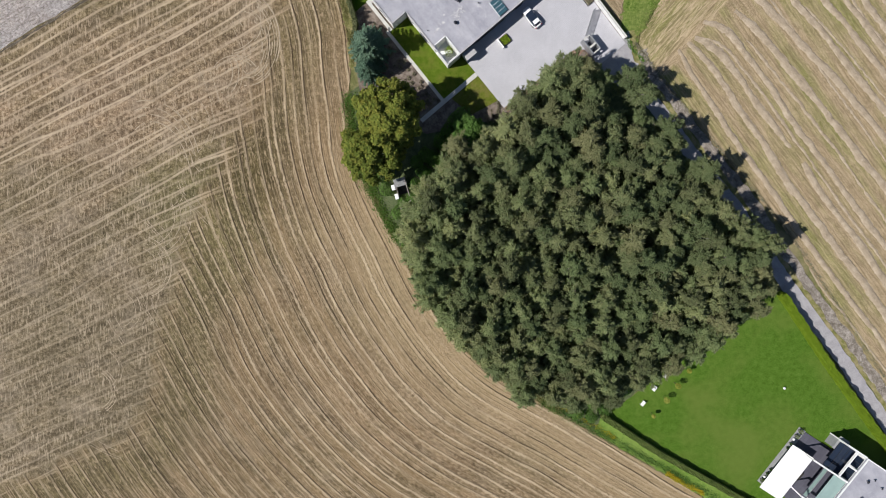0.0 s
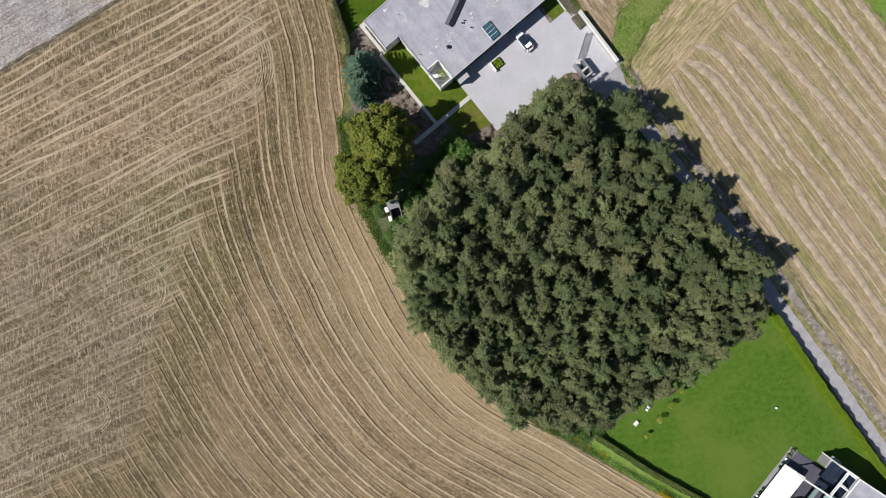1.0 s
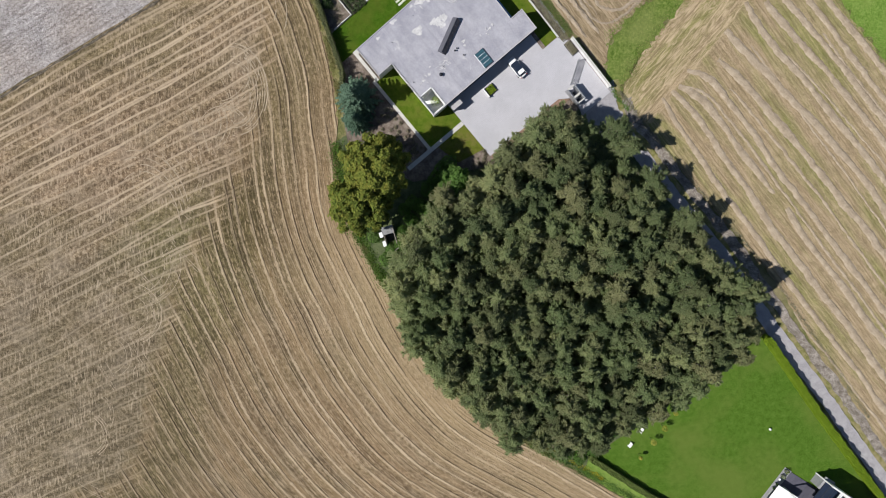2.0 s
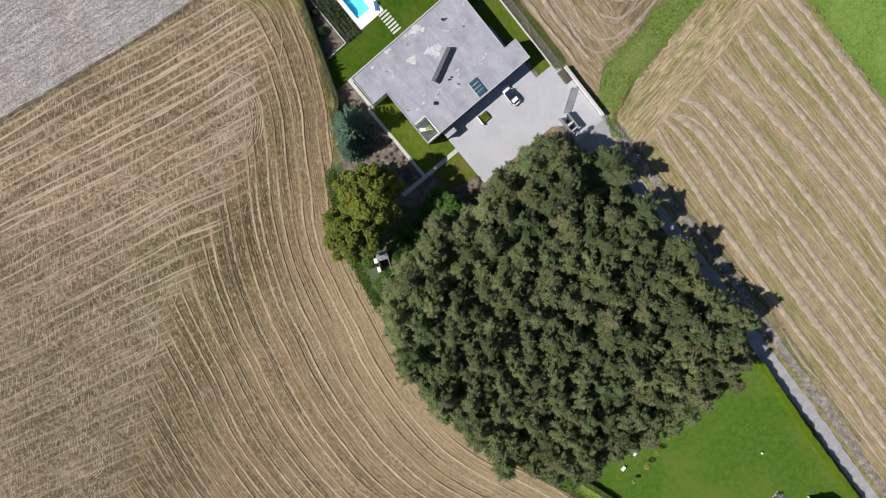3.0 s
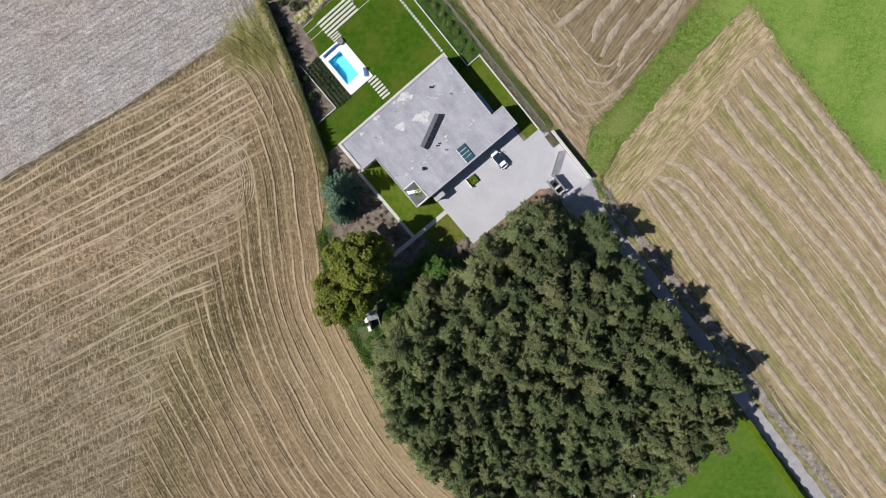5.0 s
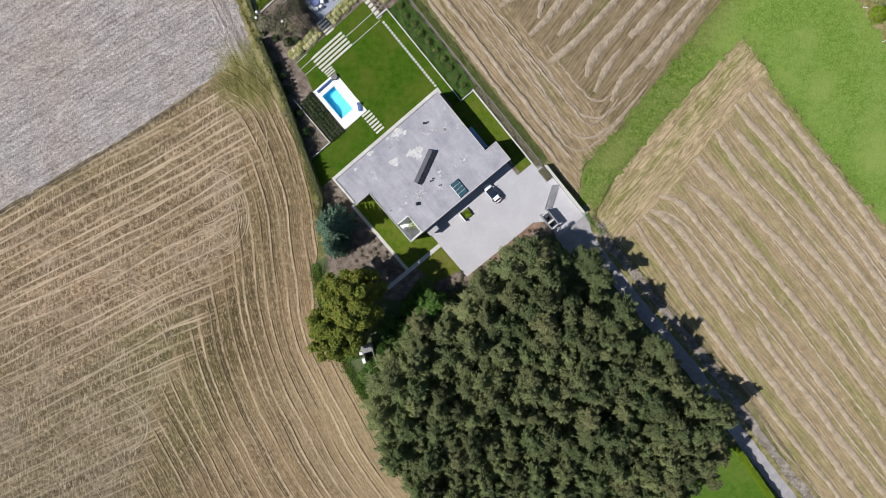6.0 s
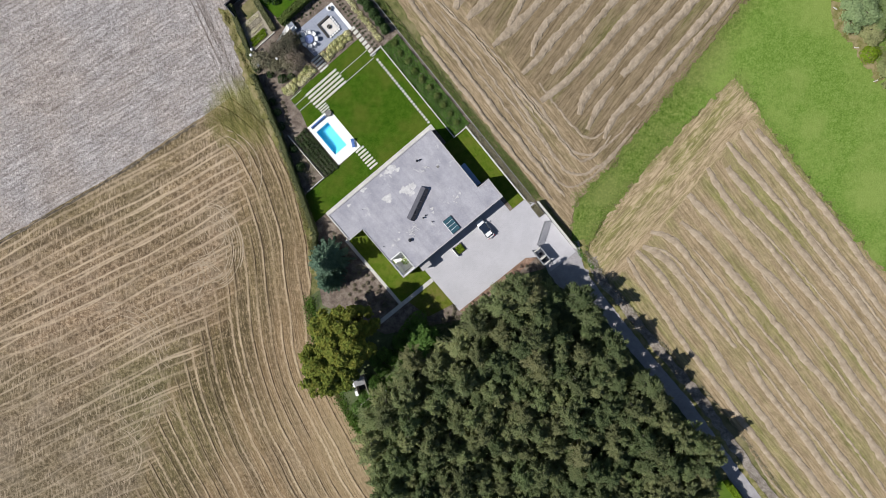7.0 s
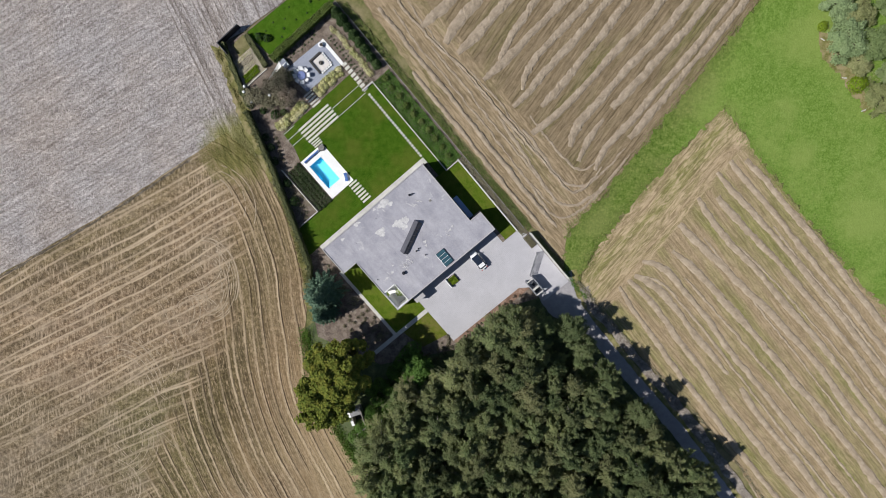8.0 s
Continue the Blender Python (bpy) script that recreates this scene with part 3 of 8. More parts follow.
def make_water():
    p = Paint("pool_water", 0.02, 0.0, 0.5)
    p.b.inputs["Transmission Weight"].default_value = 1.0
    p.b.inputs["IOR"].default_value = 1.33
    p.bump(p.noise(2.2, 2), 0.15, 0.02)
    return p.colour((0.80, 0.97, 1.0))


WATER = make_water()


# ---- ways to make meshes ----
from mathutils import geometry

GARDEN = pose(-15.07, 31.36, 0.0, 0, 0, 39.9)      # the villa's own axes: u along its north-west front, v away from it
VILLA = pose(67.4, -67.1, 0.0, 0, 0, 57.0)         # the southern villa's axes


def from_lists(name, verts, faces, material, parent=None, label="", smooth=False, m=None):
    me = bpy.data.meshes.new(name)
    me.from_pydata([tuple(v) for v in verts], [], [tuple(f) for f in faces])
    me.materials.append(material)
    if smooth:
        me.polygons.foreach_set("use_smooth", [True] * len(me.polygons))
    ob = new(name, me)
    ob.parent = parent
    if m is not None:
        ob.matrix_basis = m
    return tagged(ob, label)


def part(name, bm, material, parent, label="", smooth=False, m=None):
    me = bpy.data.meshes.new(name)
    bm.normal_update()
    bm.to_mesh(me)
    bm.free()
    me.materials.append(material)
    if smooth:
        me.polygons.foreach_set("use_smooth", [True] * len(me.polygons))
    ob = new(name, me)
    ob.parent = parent
    if m is not None:
        ob.matrix_basis = m
    return tagged(ob, label)


def again(ob, m, parent=None):
    """Another piece on the same mesh."""
    o = ob.copy()
    scene.collection.objects.link(o)
    o.parent = parent if parent is not None else ob.parent
    o.matrix_basis = m
    return o


def thing(name, m, label, category, group="", kind=""):
    ob = new(name)
    ob.empty_display_size = 0.3
    ob.matrix_basis = m
    return tagged(ob, label, category, group, kind)


def box(u0, u1, v0, v1, z0, z1, bevel=0.0, bm=None):
    """A block between two corners; v runs away from the front, so it is turned to -y."""
    b = bm or bmesh.new()
    at = len(b.verts)
    made = bmesh.ops.create_cube(b, size=1.0)["verts"]
    for w in made:
        w.co = Vector(((u0 + u1) / 2 + w.co.x * (u1 - u0), -(v0 + v1) / 2 + w.co.y * abs(v1 - v0), (z0 + z1) / 2 + w.co.z * (z1 - z0)))
    if bevel:
        b.verts.ensure_lookup_table()
        edges = {e for w in made for e in w.link_edges}
        bmesh.ops.bevel(b, geom=list(edges), offset=bevel, segments=2, affect="EDGES", profile=0.6)
    return b


def disc(x, y, z0, z1, r0, r1, n=16, bm=None):
    b = bm or bmesh.new()
    bmesh.ops.create_cone(b, cap_ends=True, segments=n, radius1=r0, radius2=r1, depth=z1 - z0,
                          matrix=Matrix.Translation((x, y, (z0 + z1) / 2)))
    return b


def beam(p, q, w, h, bm=None):
    """A bar between two points, w wide and h high."""
    b = bm or bmesh.new()
    p, q = Vector(p), Vector(q)
    d = q - p
    m = Matrix.Translation((p + q) / 2) @ d.to_track_quat("X", "Z").to_matrix().to_4x4() @ Matrix.Diagonal((d.length, w, h, 1))
    bmesh.ops.create_cube(b, size=1.0, matrix=m)
    return b


def prism(points, z0, z1, bm=None):
    """A slab over an outline of (u, v)."""
    b = bm or bmesh.new()
    pts = [(u, -v) for u, v in points]
    area = sum(a[0] * c[1] - c[0] * a[1] for a, c in zip(pts, pts[1:] + pts[:1]))
    if area < 0:
        pts.reverse()
    low = [b.verts.new((x, y, z0)) for x, y in pts]
    top = [b.verts.new((x, y, z1)) for x, y in pts]
    n = len(pts)
    b.faces.new(top)
    b.faces.new(low[::-1])
    for i in range(n):
        b.faces.new((low[i], low[(i + 1) % n], top[(i + 1) % n], top[i]))
    return b


def inside(x, y, poly):
    """Which of the points lie in the outline."""
    x, y = np.asarray(x, float), np.asarray(y, float)
    hit = np.zeros(x.shape, bool)
    for (x0, y0), (x1, y1) in zip(poly, poly[1:] + poly[:1]):
        cross = ((y0 > y) != (y1 > y)) & (x < (x1 - x0) * (y - y0) / ((y1 - y0) or 1e-9) + x0)
        hit ^= cross
    return hit


def rounded(points, steps=8, closed=False):
    """A smooth line through a few points."""
    p = [np.array(q, float) for q in points]
    out = []
    n = len(p)
    for i in range(n if closed else n - 1):
        a, b, c, d = (p[(i - 1) % n] if closed or i else p[0], p[i], p[(i + 1) % n], p[(i + 2) % n] if closed or i + 2 < n else p[-1])
        for k in range(steps):
            s = k / steps
            out.append(0.5 * (2 * b + (c - a) * s + (2 * a - 5 * b + 4 * c - d) * s * s + (3 * b - a - 3 * c + d) * s ** 3))
    if not closed:
        out.append(p[-1])
    return [(float(q[0]), float(q[1])) for q in out]


def ragged(points, step=1.2, depth=0.25, seed=0):
    """The outline with points all along it, each a little off."""
    r = random.Random(seed)
    out = []
    for (x0, y0), (x1, y1) in zip(points, points[1:] + points[:1]):
        n = max(1, int(math.hypot(x1 - x0, y1 - y0) / step))
        for k in range(n):
            out.append((x0 + (x1 - x0) * k / n + r.uniform(-depth, depth), y0 + (y1 - y0) * k / n + r.uniform(-depth, depth)))
    return out


def from_line(xy, line):
    """Distance to a line (right of it: minus) and the length along it."""
    p = np.array(line, float)
    a, d = p[:-1], p[1:] - p[:-1]
    lens = np.hypot(d[:, 0], d[:, 1])
    start = np.concatenate(([0], np.cumsum(lens)[:-1]))
    best = np.full(len(xy), 1e9)
    along = np.zeros(len(xy))
    for i in range(len(a)):
        rel = xy - a[i]
        s = rel @ d[i] / lens[i] ** 2
        if 0 < i < len(a) - 1:
            s = np.clip(s, 0, 1)
        elif i == 0:
            s = np.minimum(s, 1)
        else:
            s = np.maximum(s, 0)
        off = rel - s[:, None] * d[i]
        dist = np.hypot(off[:, 0], off[:, 1])
        side = np.sign(d[i, 0] * rel[:, 1] - d[i, 1] * rel[:, 0])
        near = dist < np.abs(best)
        best = np.where(near, dist * side, best)
        along = np.where(near, start[i] + s * lens[i], along)
    return best, along


def sheet(name, outline, material, label, z=0.0, step=2.0, swell=0.0, seed=0, kind="structure", category="ground"):
    """Ground within an outline, as a net of small faces with a soft swell."""
    r = np.random.RandomState(seed)
    xs, ys = [p[0] for p in outline], [p[1] for p in outline]
    gx, gy = np.meshgrid(np.arange(min(xs), max(xs), step), np.arange(min(ys), max(ys), step))
    gx = gx.ravel() + r.uniform(-0.2, 0.2, gx.size) * step
    gy = gy.ravel() + r.uniform(-0.2, 0.2, gy.size) * step
    keep = inside(gx, gy, outline)
    pts = [Vector(p) for p in outline] + [Vector((a, b)) for a, b in zip(gx[keep].tolist(), gy[keep].tolist())]
    n = len(outline)
    v, _, f, *_ = geometry.delaunay_2d_cdt(pts, [], [list(range(n))], 1, 1e-4)
    verts = [(p.x, p.y, z + (swell * noise.noise((p.x * 0.11, p.y * 0.11, seed)) if swell else 0.0)) for p in v]
    ob = from_lists(name, verts, f, material)
    if sum(p.normal.z for p in list(ob.data.polygons)[:20]) < 0:
        ob.data.flip_normals()
    return tagged(ob, label, category, "", kind)


def leaf_mesh(name, at, size, rng, facing=None, flat=0.0):
    """Small kite-shaped leaves at the given points, turned at random; facing leans them outwards."""
    n = len(at)
    nrm = rng.normal(size=(n, 3))
    nrm /= np.linalg.norm(nrm, axis=1)[:, None]
    if facing is not None:
        nrm = nrm * (1 - flat) + facing * flat * 1.4
        nrm /= np.linalg.norm(nrm, axis=1)[:, None] + 1e-9
    side = np.cross(nrm, rng.normal(size=(n, 3)))
    side /= np.linalg.norm(side, axis=1)[:, None] + 1e-9
    up = np.cross(nrm, side)
    s = (size * rng.uniform(0.6, 1.35, n))[:, None]
    w = s * rng.uniform(0.45, 0.8, n)[:, None]
    v = np.stack((at - up * s * 0.5, at + side * w * 0.5, at + up * s * 0.5, at - side * w * 0.5), 1).reshape(-1, 3)
    me = bpy.data.meshes.new(name)
    me.vertices.add(4 * n)
    me.vertices.foreach_set("co", v.astype(np.float32).ravel())
    me.loops.add(4 * n)
    me.loops.foreach_set("vertex_index", np.arange(4 * n, dtype=np.int32))
    me.polygons.add(n)
    me.polygons.foreach_set("loop_start", np.arange(0, 4 * n, 4, dtype=np.int32))
    me.update(calc_edges=True)
    return me


def spray_mesh(name, at, axis, length, width, rng, facing):
    """Thin pointed twig sprays that lie along their axis, turned outwards from the stem."""
    n = len(at)
    ax = axis + rng.normal(0, 0.42, (n, 3))
    ax /= np.linalg.norm(ax, axis=1)[:, None]
    side = np.cross(ax, facing + rng.normal(0, 0.45, (n, 3)))
    side /= np.linalg.norm(side, axis=1)[:, None] + 1e-9
    s = (length * rng.uniform(0.55, 1.3, n))[:, None]
    w = (width * rng.uniform(0.6, 1.35, n))[:, None]
    v = np.stack((at - ax * s * 0.4 - side * w * 0.5, at - ax * s * 0.4 + side * w * 0.5, at + ax * s * 0.6), 1).reshape(-1, 3)
    me = bpy.data.meshes.new(name)
    me.vertices.add(3 * n)
    me.vertices.foreach_set("co", v.astype(np.float32).ravel())
    me.loops.add(3 * n)
    me.loops.foreach_set("vertex_index", np.arange(3 * n, dtype=np.int32))
    me.polygons.add(n)
    me.polygons.foreach_set("loop_start", np.arange(0, 3 * n, 3, dtype=np.int32))
    me.update(calc_edges=True)
    return me


def leafy(name, at, size, rng, material, parent=None, label="", facing=None, flat=0.0):
    me = leaf_mesh(name, at, size, rng, facing, flat)
    me.materials.append(material)
    ob = new(name, me)
    ob.parent = parent
    return tagged(ob, label)


def tube(points, radii, sides=6, bm=None):
    """A tapered stem along a line."""
    b = bm or bmesh.new()
    rings = []
    for i, (p, r) in enumerate(zip(points, radii)):
        p = Vector(p)
        d = (Vector(points[min(i + 1, len(points) - 1)]) - Vector(points[max(i - 1, 0)])).normalized()
        x = d.orthogonal().normalized()
        y = d.cross(x)
        rings.append([b.verts.new(p + (x * math.cos(6.2832 * k / sides) + y * math.sin(6.2832 * k / sides)) * r) for k in range(sides)])
    for a, c in zip(rings, rings[1:]):
        for k in range(sides):
            b.faces.new((a[k], a[(k + 1) % sides], c[(k + 1) % sides], c[k]))
    b.faces.new(rings[-1])
    return b


def uv_of(u, v, z=0.0, turn=0.0):
    """A pose at (u, v) in the garden."""
    return GARDEN @ pose(u, -v, z, 0, 0, turn)


def world_of(u, v):
    q = GARDEN @ Vector((u, -v, 0))
    return q.x, q.y


# ---- ground ----
def make_ground():
    """One sheet to the horizon, open over the swimming pool's basin."""
    b = bmesh.new()
    old = []
    corners = [Vector(GARDEN @ Vector(q)) for q in ((11.25, 8.5, 0), (11.25, 14.2, 0), (8.25, 14.2, 0), (8.25, 8.5, 0))]
    for k in range(48):
        p = corners[k // 12].lerp(corners[(k // 12 + 1) % 4], (k % 12) / 12)
        old.append(b.verts.new((p.x, p.y, -0.12)))
    turn = math.atan2(corners[0].y - 46.3, corners[0].x + 15.0)
    for r in (12, 40, 170, 600, 1400, 4200):
        ring = [b.verts.new((-15 + r * math.cos(turn + k * math.pi / 24), 46.3 + r * math.sin(turn + k * math.pi / 24), -0.12)) for k in range(48)]
        for k in range(48):
            b.faces.new((old[k], ring[k], ring[(k + 1) % 48], old[(k + 1) % 48]))
        old = ring
    return tagged(part("ground", b, DRY_GRASS, None), "rough dry grass ground between the fields", "ground", "", "structure")


make_ground()

EDGE_WEST = [(-34.3, 54.6), (-28.0, 49.2), (-24.0, 40.6), (-21.8, 33.0), (-20.2, 26.0), (-19.6, 19.5), (-20.2, 10.4), (-17.9, -0.8), (-11.2, -14.6), (-3.9, -28.9),
             (6.9, -41.6), (19.0, -49.4), (31.3, -56.6), (43.8, -64.0), (56.4, -71.6), (78.0, -86.0)]
EDGE_TILLED = [(-150.0, -13.0), (-83.0, 25.7), (-58.3, 39.4), (-40.2, 50.6), (-34.3, 54.6)]
edge_west = rounded(EDGE_WEST, 6)
west = [(-150, -110), (-150, -13.0)] + EDGE_TILLED[1:-1] + edge_west + [(100, -110)]
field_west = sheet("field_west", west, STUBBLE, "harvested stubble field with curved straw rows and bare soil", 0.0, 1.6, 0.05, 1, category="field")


def row_coordinates(ob):
    """Along and across the headland rows, and how far a place belongs to the headland."""
    me = ob.data
    co = np.zeros(len(me.vertices) * 3)
    me.vertices.foreach_get("co", co)
    xy = co.reshape(-1, 3)[:, :2]
    swerve = {(-20.2, 10.4): (-18.5, 10.4), (-17.9, -0.8): (-16.6, -0.8)}      # the rows run straight past the maples
    guide = [(-60.0, 66.0), (-43.0, 58.6)] + rounded([swerve.get(q, q) for q in EDGE_WEST], 6) + [(160.0, -140.0)]
    dist, along = from_line(xy, guide)
    turning = rounded([(-52.0, 70.0), (-41.0, 52.0), (-35.5, 44.0), (-33.6, 36.0), (-34.8, 28.0), (-37.6, 20.0), (-43.2, 6.0), (-48.0, -2.4), (-54.6, -14.0), (-58.8, -29.0), (-64.0, -47.8), (-69.0, -57.0), (-82.0, -63.0), (-120.0, -82.0)], 4)
    beyond, _ = from_line(xy, turning)
    head = 0.5 + beyond / 11.0
    layer = me.uv_layers.new(name="rows")
    loops = np.zeros(len(me.loops), np.int32)
    me.loops.foreach_get("vertex_index", loops)
    layer.data.foreach_set("uv", np.stack((along[loops], dist[loops]), 1).astype(np.float32).ravel())
    # the drill rows fan a little: less steep towards the south
    y0 = xy[:, 1].copy()
    for _ in range(8):
        slope = 0.505 + 0.06 * np.clip((y0 - 10.0) / 80.0, -1.6, 0.4)
        y0 = xy[:, 1] - (xy[:, 0] + 60.0) * slope
    drill = np.stack(((xy[:, 0] + 60.0) * np.sqrt(1 + slope ** 2), y0 / np.sqrt(1 + slope ** 2)), 1)
    layer = me.uv_layers.new(name="drill")
    layer.data.foreach_set("uv", drill[loops].astype(np.float32).ravel())
    att = me.attributes.new("headland", "FLOAT", "POINT")
    att.data.foreach_set("value", head.astype(np.float32))


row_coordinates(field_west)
FURROW = rounded([(-110.0, 10.0), (-83.0, 25.2), (-58.3, 38.9), (-41.6, 49.2)], 10)
tilled = EDGE_TILLED + [(-28.4, 49.2), (-31.0, 57.4), (-33.0, 64.5), world_of(10.5, -43.1), world_of(16.0, -41.7), world_of(33.2, -40.5), (-40.0, 120.0), (-150.0, 120.0)]
field_tilled = sheet("field_tilled", ragged(tilled, 1.5, 0.15, 2), TILLED, "dry grey tilled field with fine drill lines", 0.02, 2.0, 0.06, 2, category="field")
NORTH_FIELD = [(-13.5, 88.0), (-6.6, 79.3), (10.6, 55.4), (33.2, 27.6), (33.8, 33.6), (41.8, 42.6), (54.2, 58.6), (67.6, 76.0), (92.0, 109.0), (-30.0, 109.0)]
field_north = sheet("field_north", ragged(NORTH_FIELD, 1.2, 0.3, 3), HAY_NORTH, "mown field with raked straw rows", 0.015, 2.0, 0.05, 3, category="field")
EAST_FIELD = [(36.6, 22.6), (38.0, 27.0), (40.8, 32.0), (48.8, 42.4), (57.0, 51.2), (63.8, 58.9), (73.5, 46.5), (87.2, 30.6), (99.5, 18.2), (140, -30), (140, -120),
              (148, -120), (92.6, -46.2), (80.6, -30.4), (69.9, -14.0), (57.4, -0.3), (45.2, 13.4)]
field_east = sheet("field_east", ragged(EAST_FIELD, 1.2, 0.3, 4), HAY_EAST, "mown meadow field with long raked straw rows", 0.015, 2.0, 0.05, 4, category="field")


def headland_zone(ob, line, reach):
    """How far a place belongs to the headland, which lies to the left of a line."""
    me = ob.data
    co = np.zeros(len(me.vertices) * 3)
    me.vertices.foreach_get("co", co)
    off, _ = from_line(co.reshape(-1, 3)[:, :2], line)
    att = me.attributes.new("headland", "FLOAT", "POINT")
    att.data.foreach_set("value", np.clip(0.5 + off / reach, -2, 3).astype(np.float32))


headland_zone(field_tilled, [(-52.0, 98.0), (-40.6, 68.0), (-37.4, 57.8), (-34.6, 51.0)], 4.0)
headland_zone(field_east, [(30.0, 3.0), (41.0, 17.4), (44.0, 19.6), (52.0, 29.9), (61.5, 42.3), (69.5, 52.1), (90.0, 78.0)], 5.0)
headland_zone(field_north, [(60.0, 18.0), (40.8, 40.2), (18.0, 64.4), (-3.0, 90.0), (-20.0, 112.0)], 5.0)
STRIP = [(33.2, 27.4), (33.8, 33.4), (41.8, 42.4), (54.2, 58.4), (67.6, 75.8), (92.0, 109.0), (112, 109), (76.0, 80.0), (69.0, 69.0), (65.0, 58.6), (63.8, 58.9), (57.0, 51.2), (48.8, 42.4), (40.8, 32.0), (38.0, 27.0), (36.0, 23.0)]
sheet("grass_strip", ragged(STRIP, 0.6, 0.75, 5), STRIP_GRASS, "uncut green grass strip between two fields", 0.03, 2.0, 0.06, 5)
MEADOW_EDGE = [(68.3, 75.6), (65.4, 67.5), (63.8, 58.9), (73.5, 46.5), (87.2, 30.6), (99.5, 18.2), (140, -30), (150, -30), (150, 112), (94.2, 111.6)]
sheet("meadow", ragged(MEADOW_EDGE, 0.6, 0.7, 6), MEADOW, "bright green meadow", 0.04, 2.2, 0.08, 6)
WOOD_FLOOR = [(-21.0, 14.0), (-18.0, -0.5), (-11.4, -14.6), (-4.2, -28.6), (6.6, -41.2), (18.8, -48.9), (31.6, -56.2), (37.0, -50.0), (52.0, -37.5), (67.6, -25.2),
              (61.0, -12.0), (48.0, 2.0), (36.0, 18.0), (24.0, 22.0), (8.0, 11.0), (-6.0, 9.0), (-14.0, 18.0)]
sheet("woodland_floor", ragged(WOOD_FLOOR, 1.0, 0.3, 7), FOREST_FLOOR, "shaded woodland floor with leaf litter and moss", -0.02, 2.0, 0.05, 7)
VERGE = [(31.5, -56.3), (43.8, -63.7), (56.4, -71.3), (78.0, -85.7), (84, -84), (64.0, -71.0), (45.0, -60.5), (33.0, -52.5)]
sheet("field_verge", ragged(VERGE, 0.9, 0.25, 8), STRIP_GRASS, "weedy green verge beside the field", 0.03, 1.5, 0.05, 8)
SOUTH_LAWN = [(67.6, -25.2), (52.0, -37.5), (37.0, -50.0), (33.0, -52.5), (45.0, -60.5), (64.0, -71.0), (90, -86), (115, -80), (93.4, -58.2)]
sheet("south_lawn", ragged(SOUTH_LAWN, 1.5, 0.1, 9), LAWN_SOUTH, "mown bright green lawn with worn patches", 0.05, 2.0, 0.04, 9, category="lawn")
ROAD = rounded([(33.6, 26.0), (35.6, 18.6), (41.3, 11.6), (48.4, 3.0), (59.2, -9.4), (70.1, -23.9), (82.6, -39.4), (90.8, -50.3), (118, -86)], 5)


def ribbon(name, line, w0, w1, material, label, z, seed=0, wob=0.15, category="road"):
    """A strip along a line, w0 to its left and w1 to its right."""
    r = random.Random(seed)
    pts = np.array(rounded(line, 3))
    d = np.gradient(pts, axis=0)
    d /= np.hypot(d[:, 0], d[:, 1])[:, None]
    nrm = np.stack((-d[:, 1], d[:, 0]), 1)
    verts, faces = [], []
    for p, n in zip(pts, nrm):
        for s in (w0 + r.uniform(-wob, wob), w0 * 0.5 + w1 * 0.5, w1 + r.uniform(-wob, wob)):
            verts.append((p[0] + n[0] * s, p[1] + n[1] * s, z + 0.02 * noise.noise((p[0], p[1], s))))
    for i in range(len(pts) - 1):
        for k in range(2):
            faces.append((3 * i + k, 3 * i + k + 1, 3 * i + k + 4, 3 * i + k + 3))
    ob = from_lists(name, verts, faces, material)
    if ob.data.polygons[0].normal.z < 0:
        ob.data.flip_normals()
    return tagged(ob, label, category, "", "structure")


ribbon("road", ROAD, -1.45, 1.35, TRACK, "pale gravel access track beside the wood", 0.06, 1)
sheet("gate_apron", ragged([(27.6, 21.6), (33.0, 24.6), (36.4, 20.6), (40.2, 15.0), (36.8, 12.6), (31.0, 17.0)], 0.8, 0.25, 12), TRACK, "pale gravel apron outside the gate", 0.075, 1.0, 0.02, 12, category="driveway")
ribbon("verge_rubble", ROAD[3:], 2.35, 4.3, RUBBLE, "strip of rough rubble and dry soil along the track", 0.055, 2, 0.3, "verge")
ribbon("verge_grass", ROAD, 1.35, 2.5, WEEDY_GRASS, "narrow dry grass verge along the track", 0.05, 3, 0.25, "verge")
ribbon("hedge_foot", ROAD[25:], -2.6, -1.45, DRY_GRASS, "bare dry ground at the hedge foot", 0.045, 4, 0.15, "verge")
ribbon("field_furrow", FURROW, -0.2, 0.2, FURROW_SOIL, "dark furrow between the tilled and the stubble field", 0.085, 6, 0.16, "furrow")
BOUNDARY = [(-36.2, 71.0), (-33.6, 64.5), (-31.8, 58.0), (-29.2, 51.6), (-26.7, 46.4), (-23.7, 39.6), (-21.6, 32.6), (-20.2, 26.0), (-19.8, 19.0), (-18.4, 19.0), (-18.4, 27.6), (-20.2, 33.5), (-24.8, 47.2), (-29.4, 58.4), (-34.2, 70.8)]
sheet("boundary_verge", ragged(BOUNDARY, 0.6, 0.35, 18), WEEDY_GRASS, "dry yellow-green verge outside the garden hedge", 0.09, 1.2, 0.02, 18, category="verge")


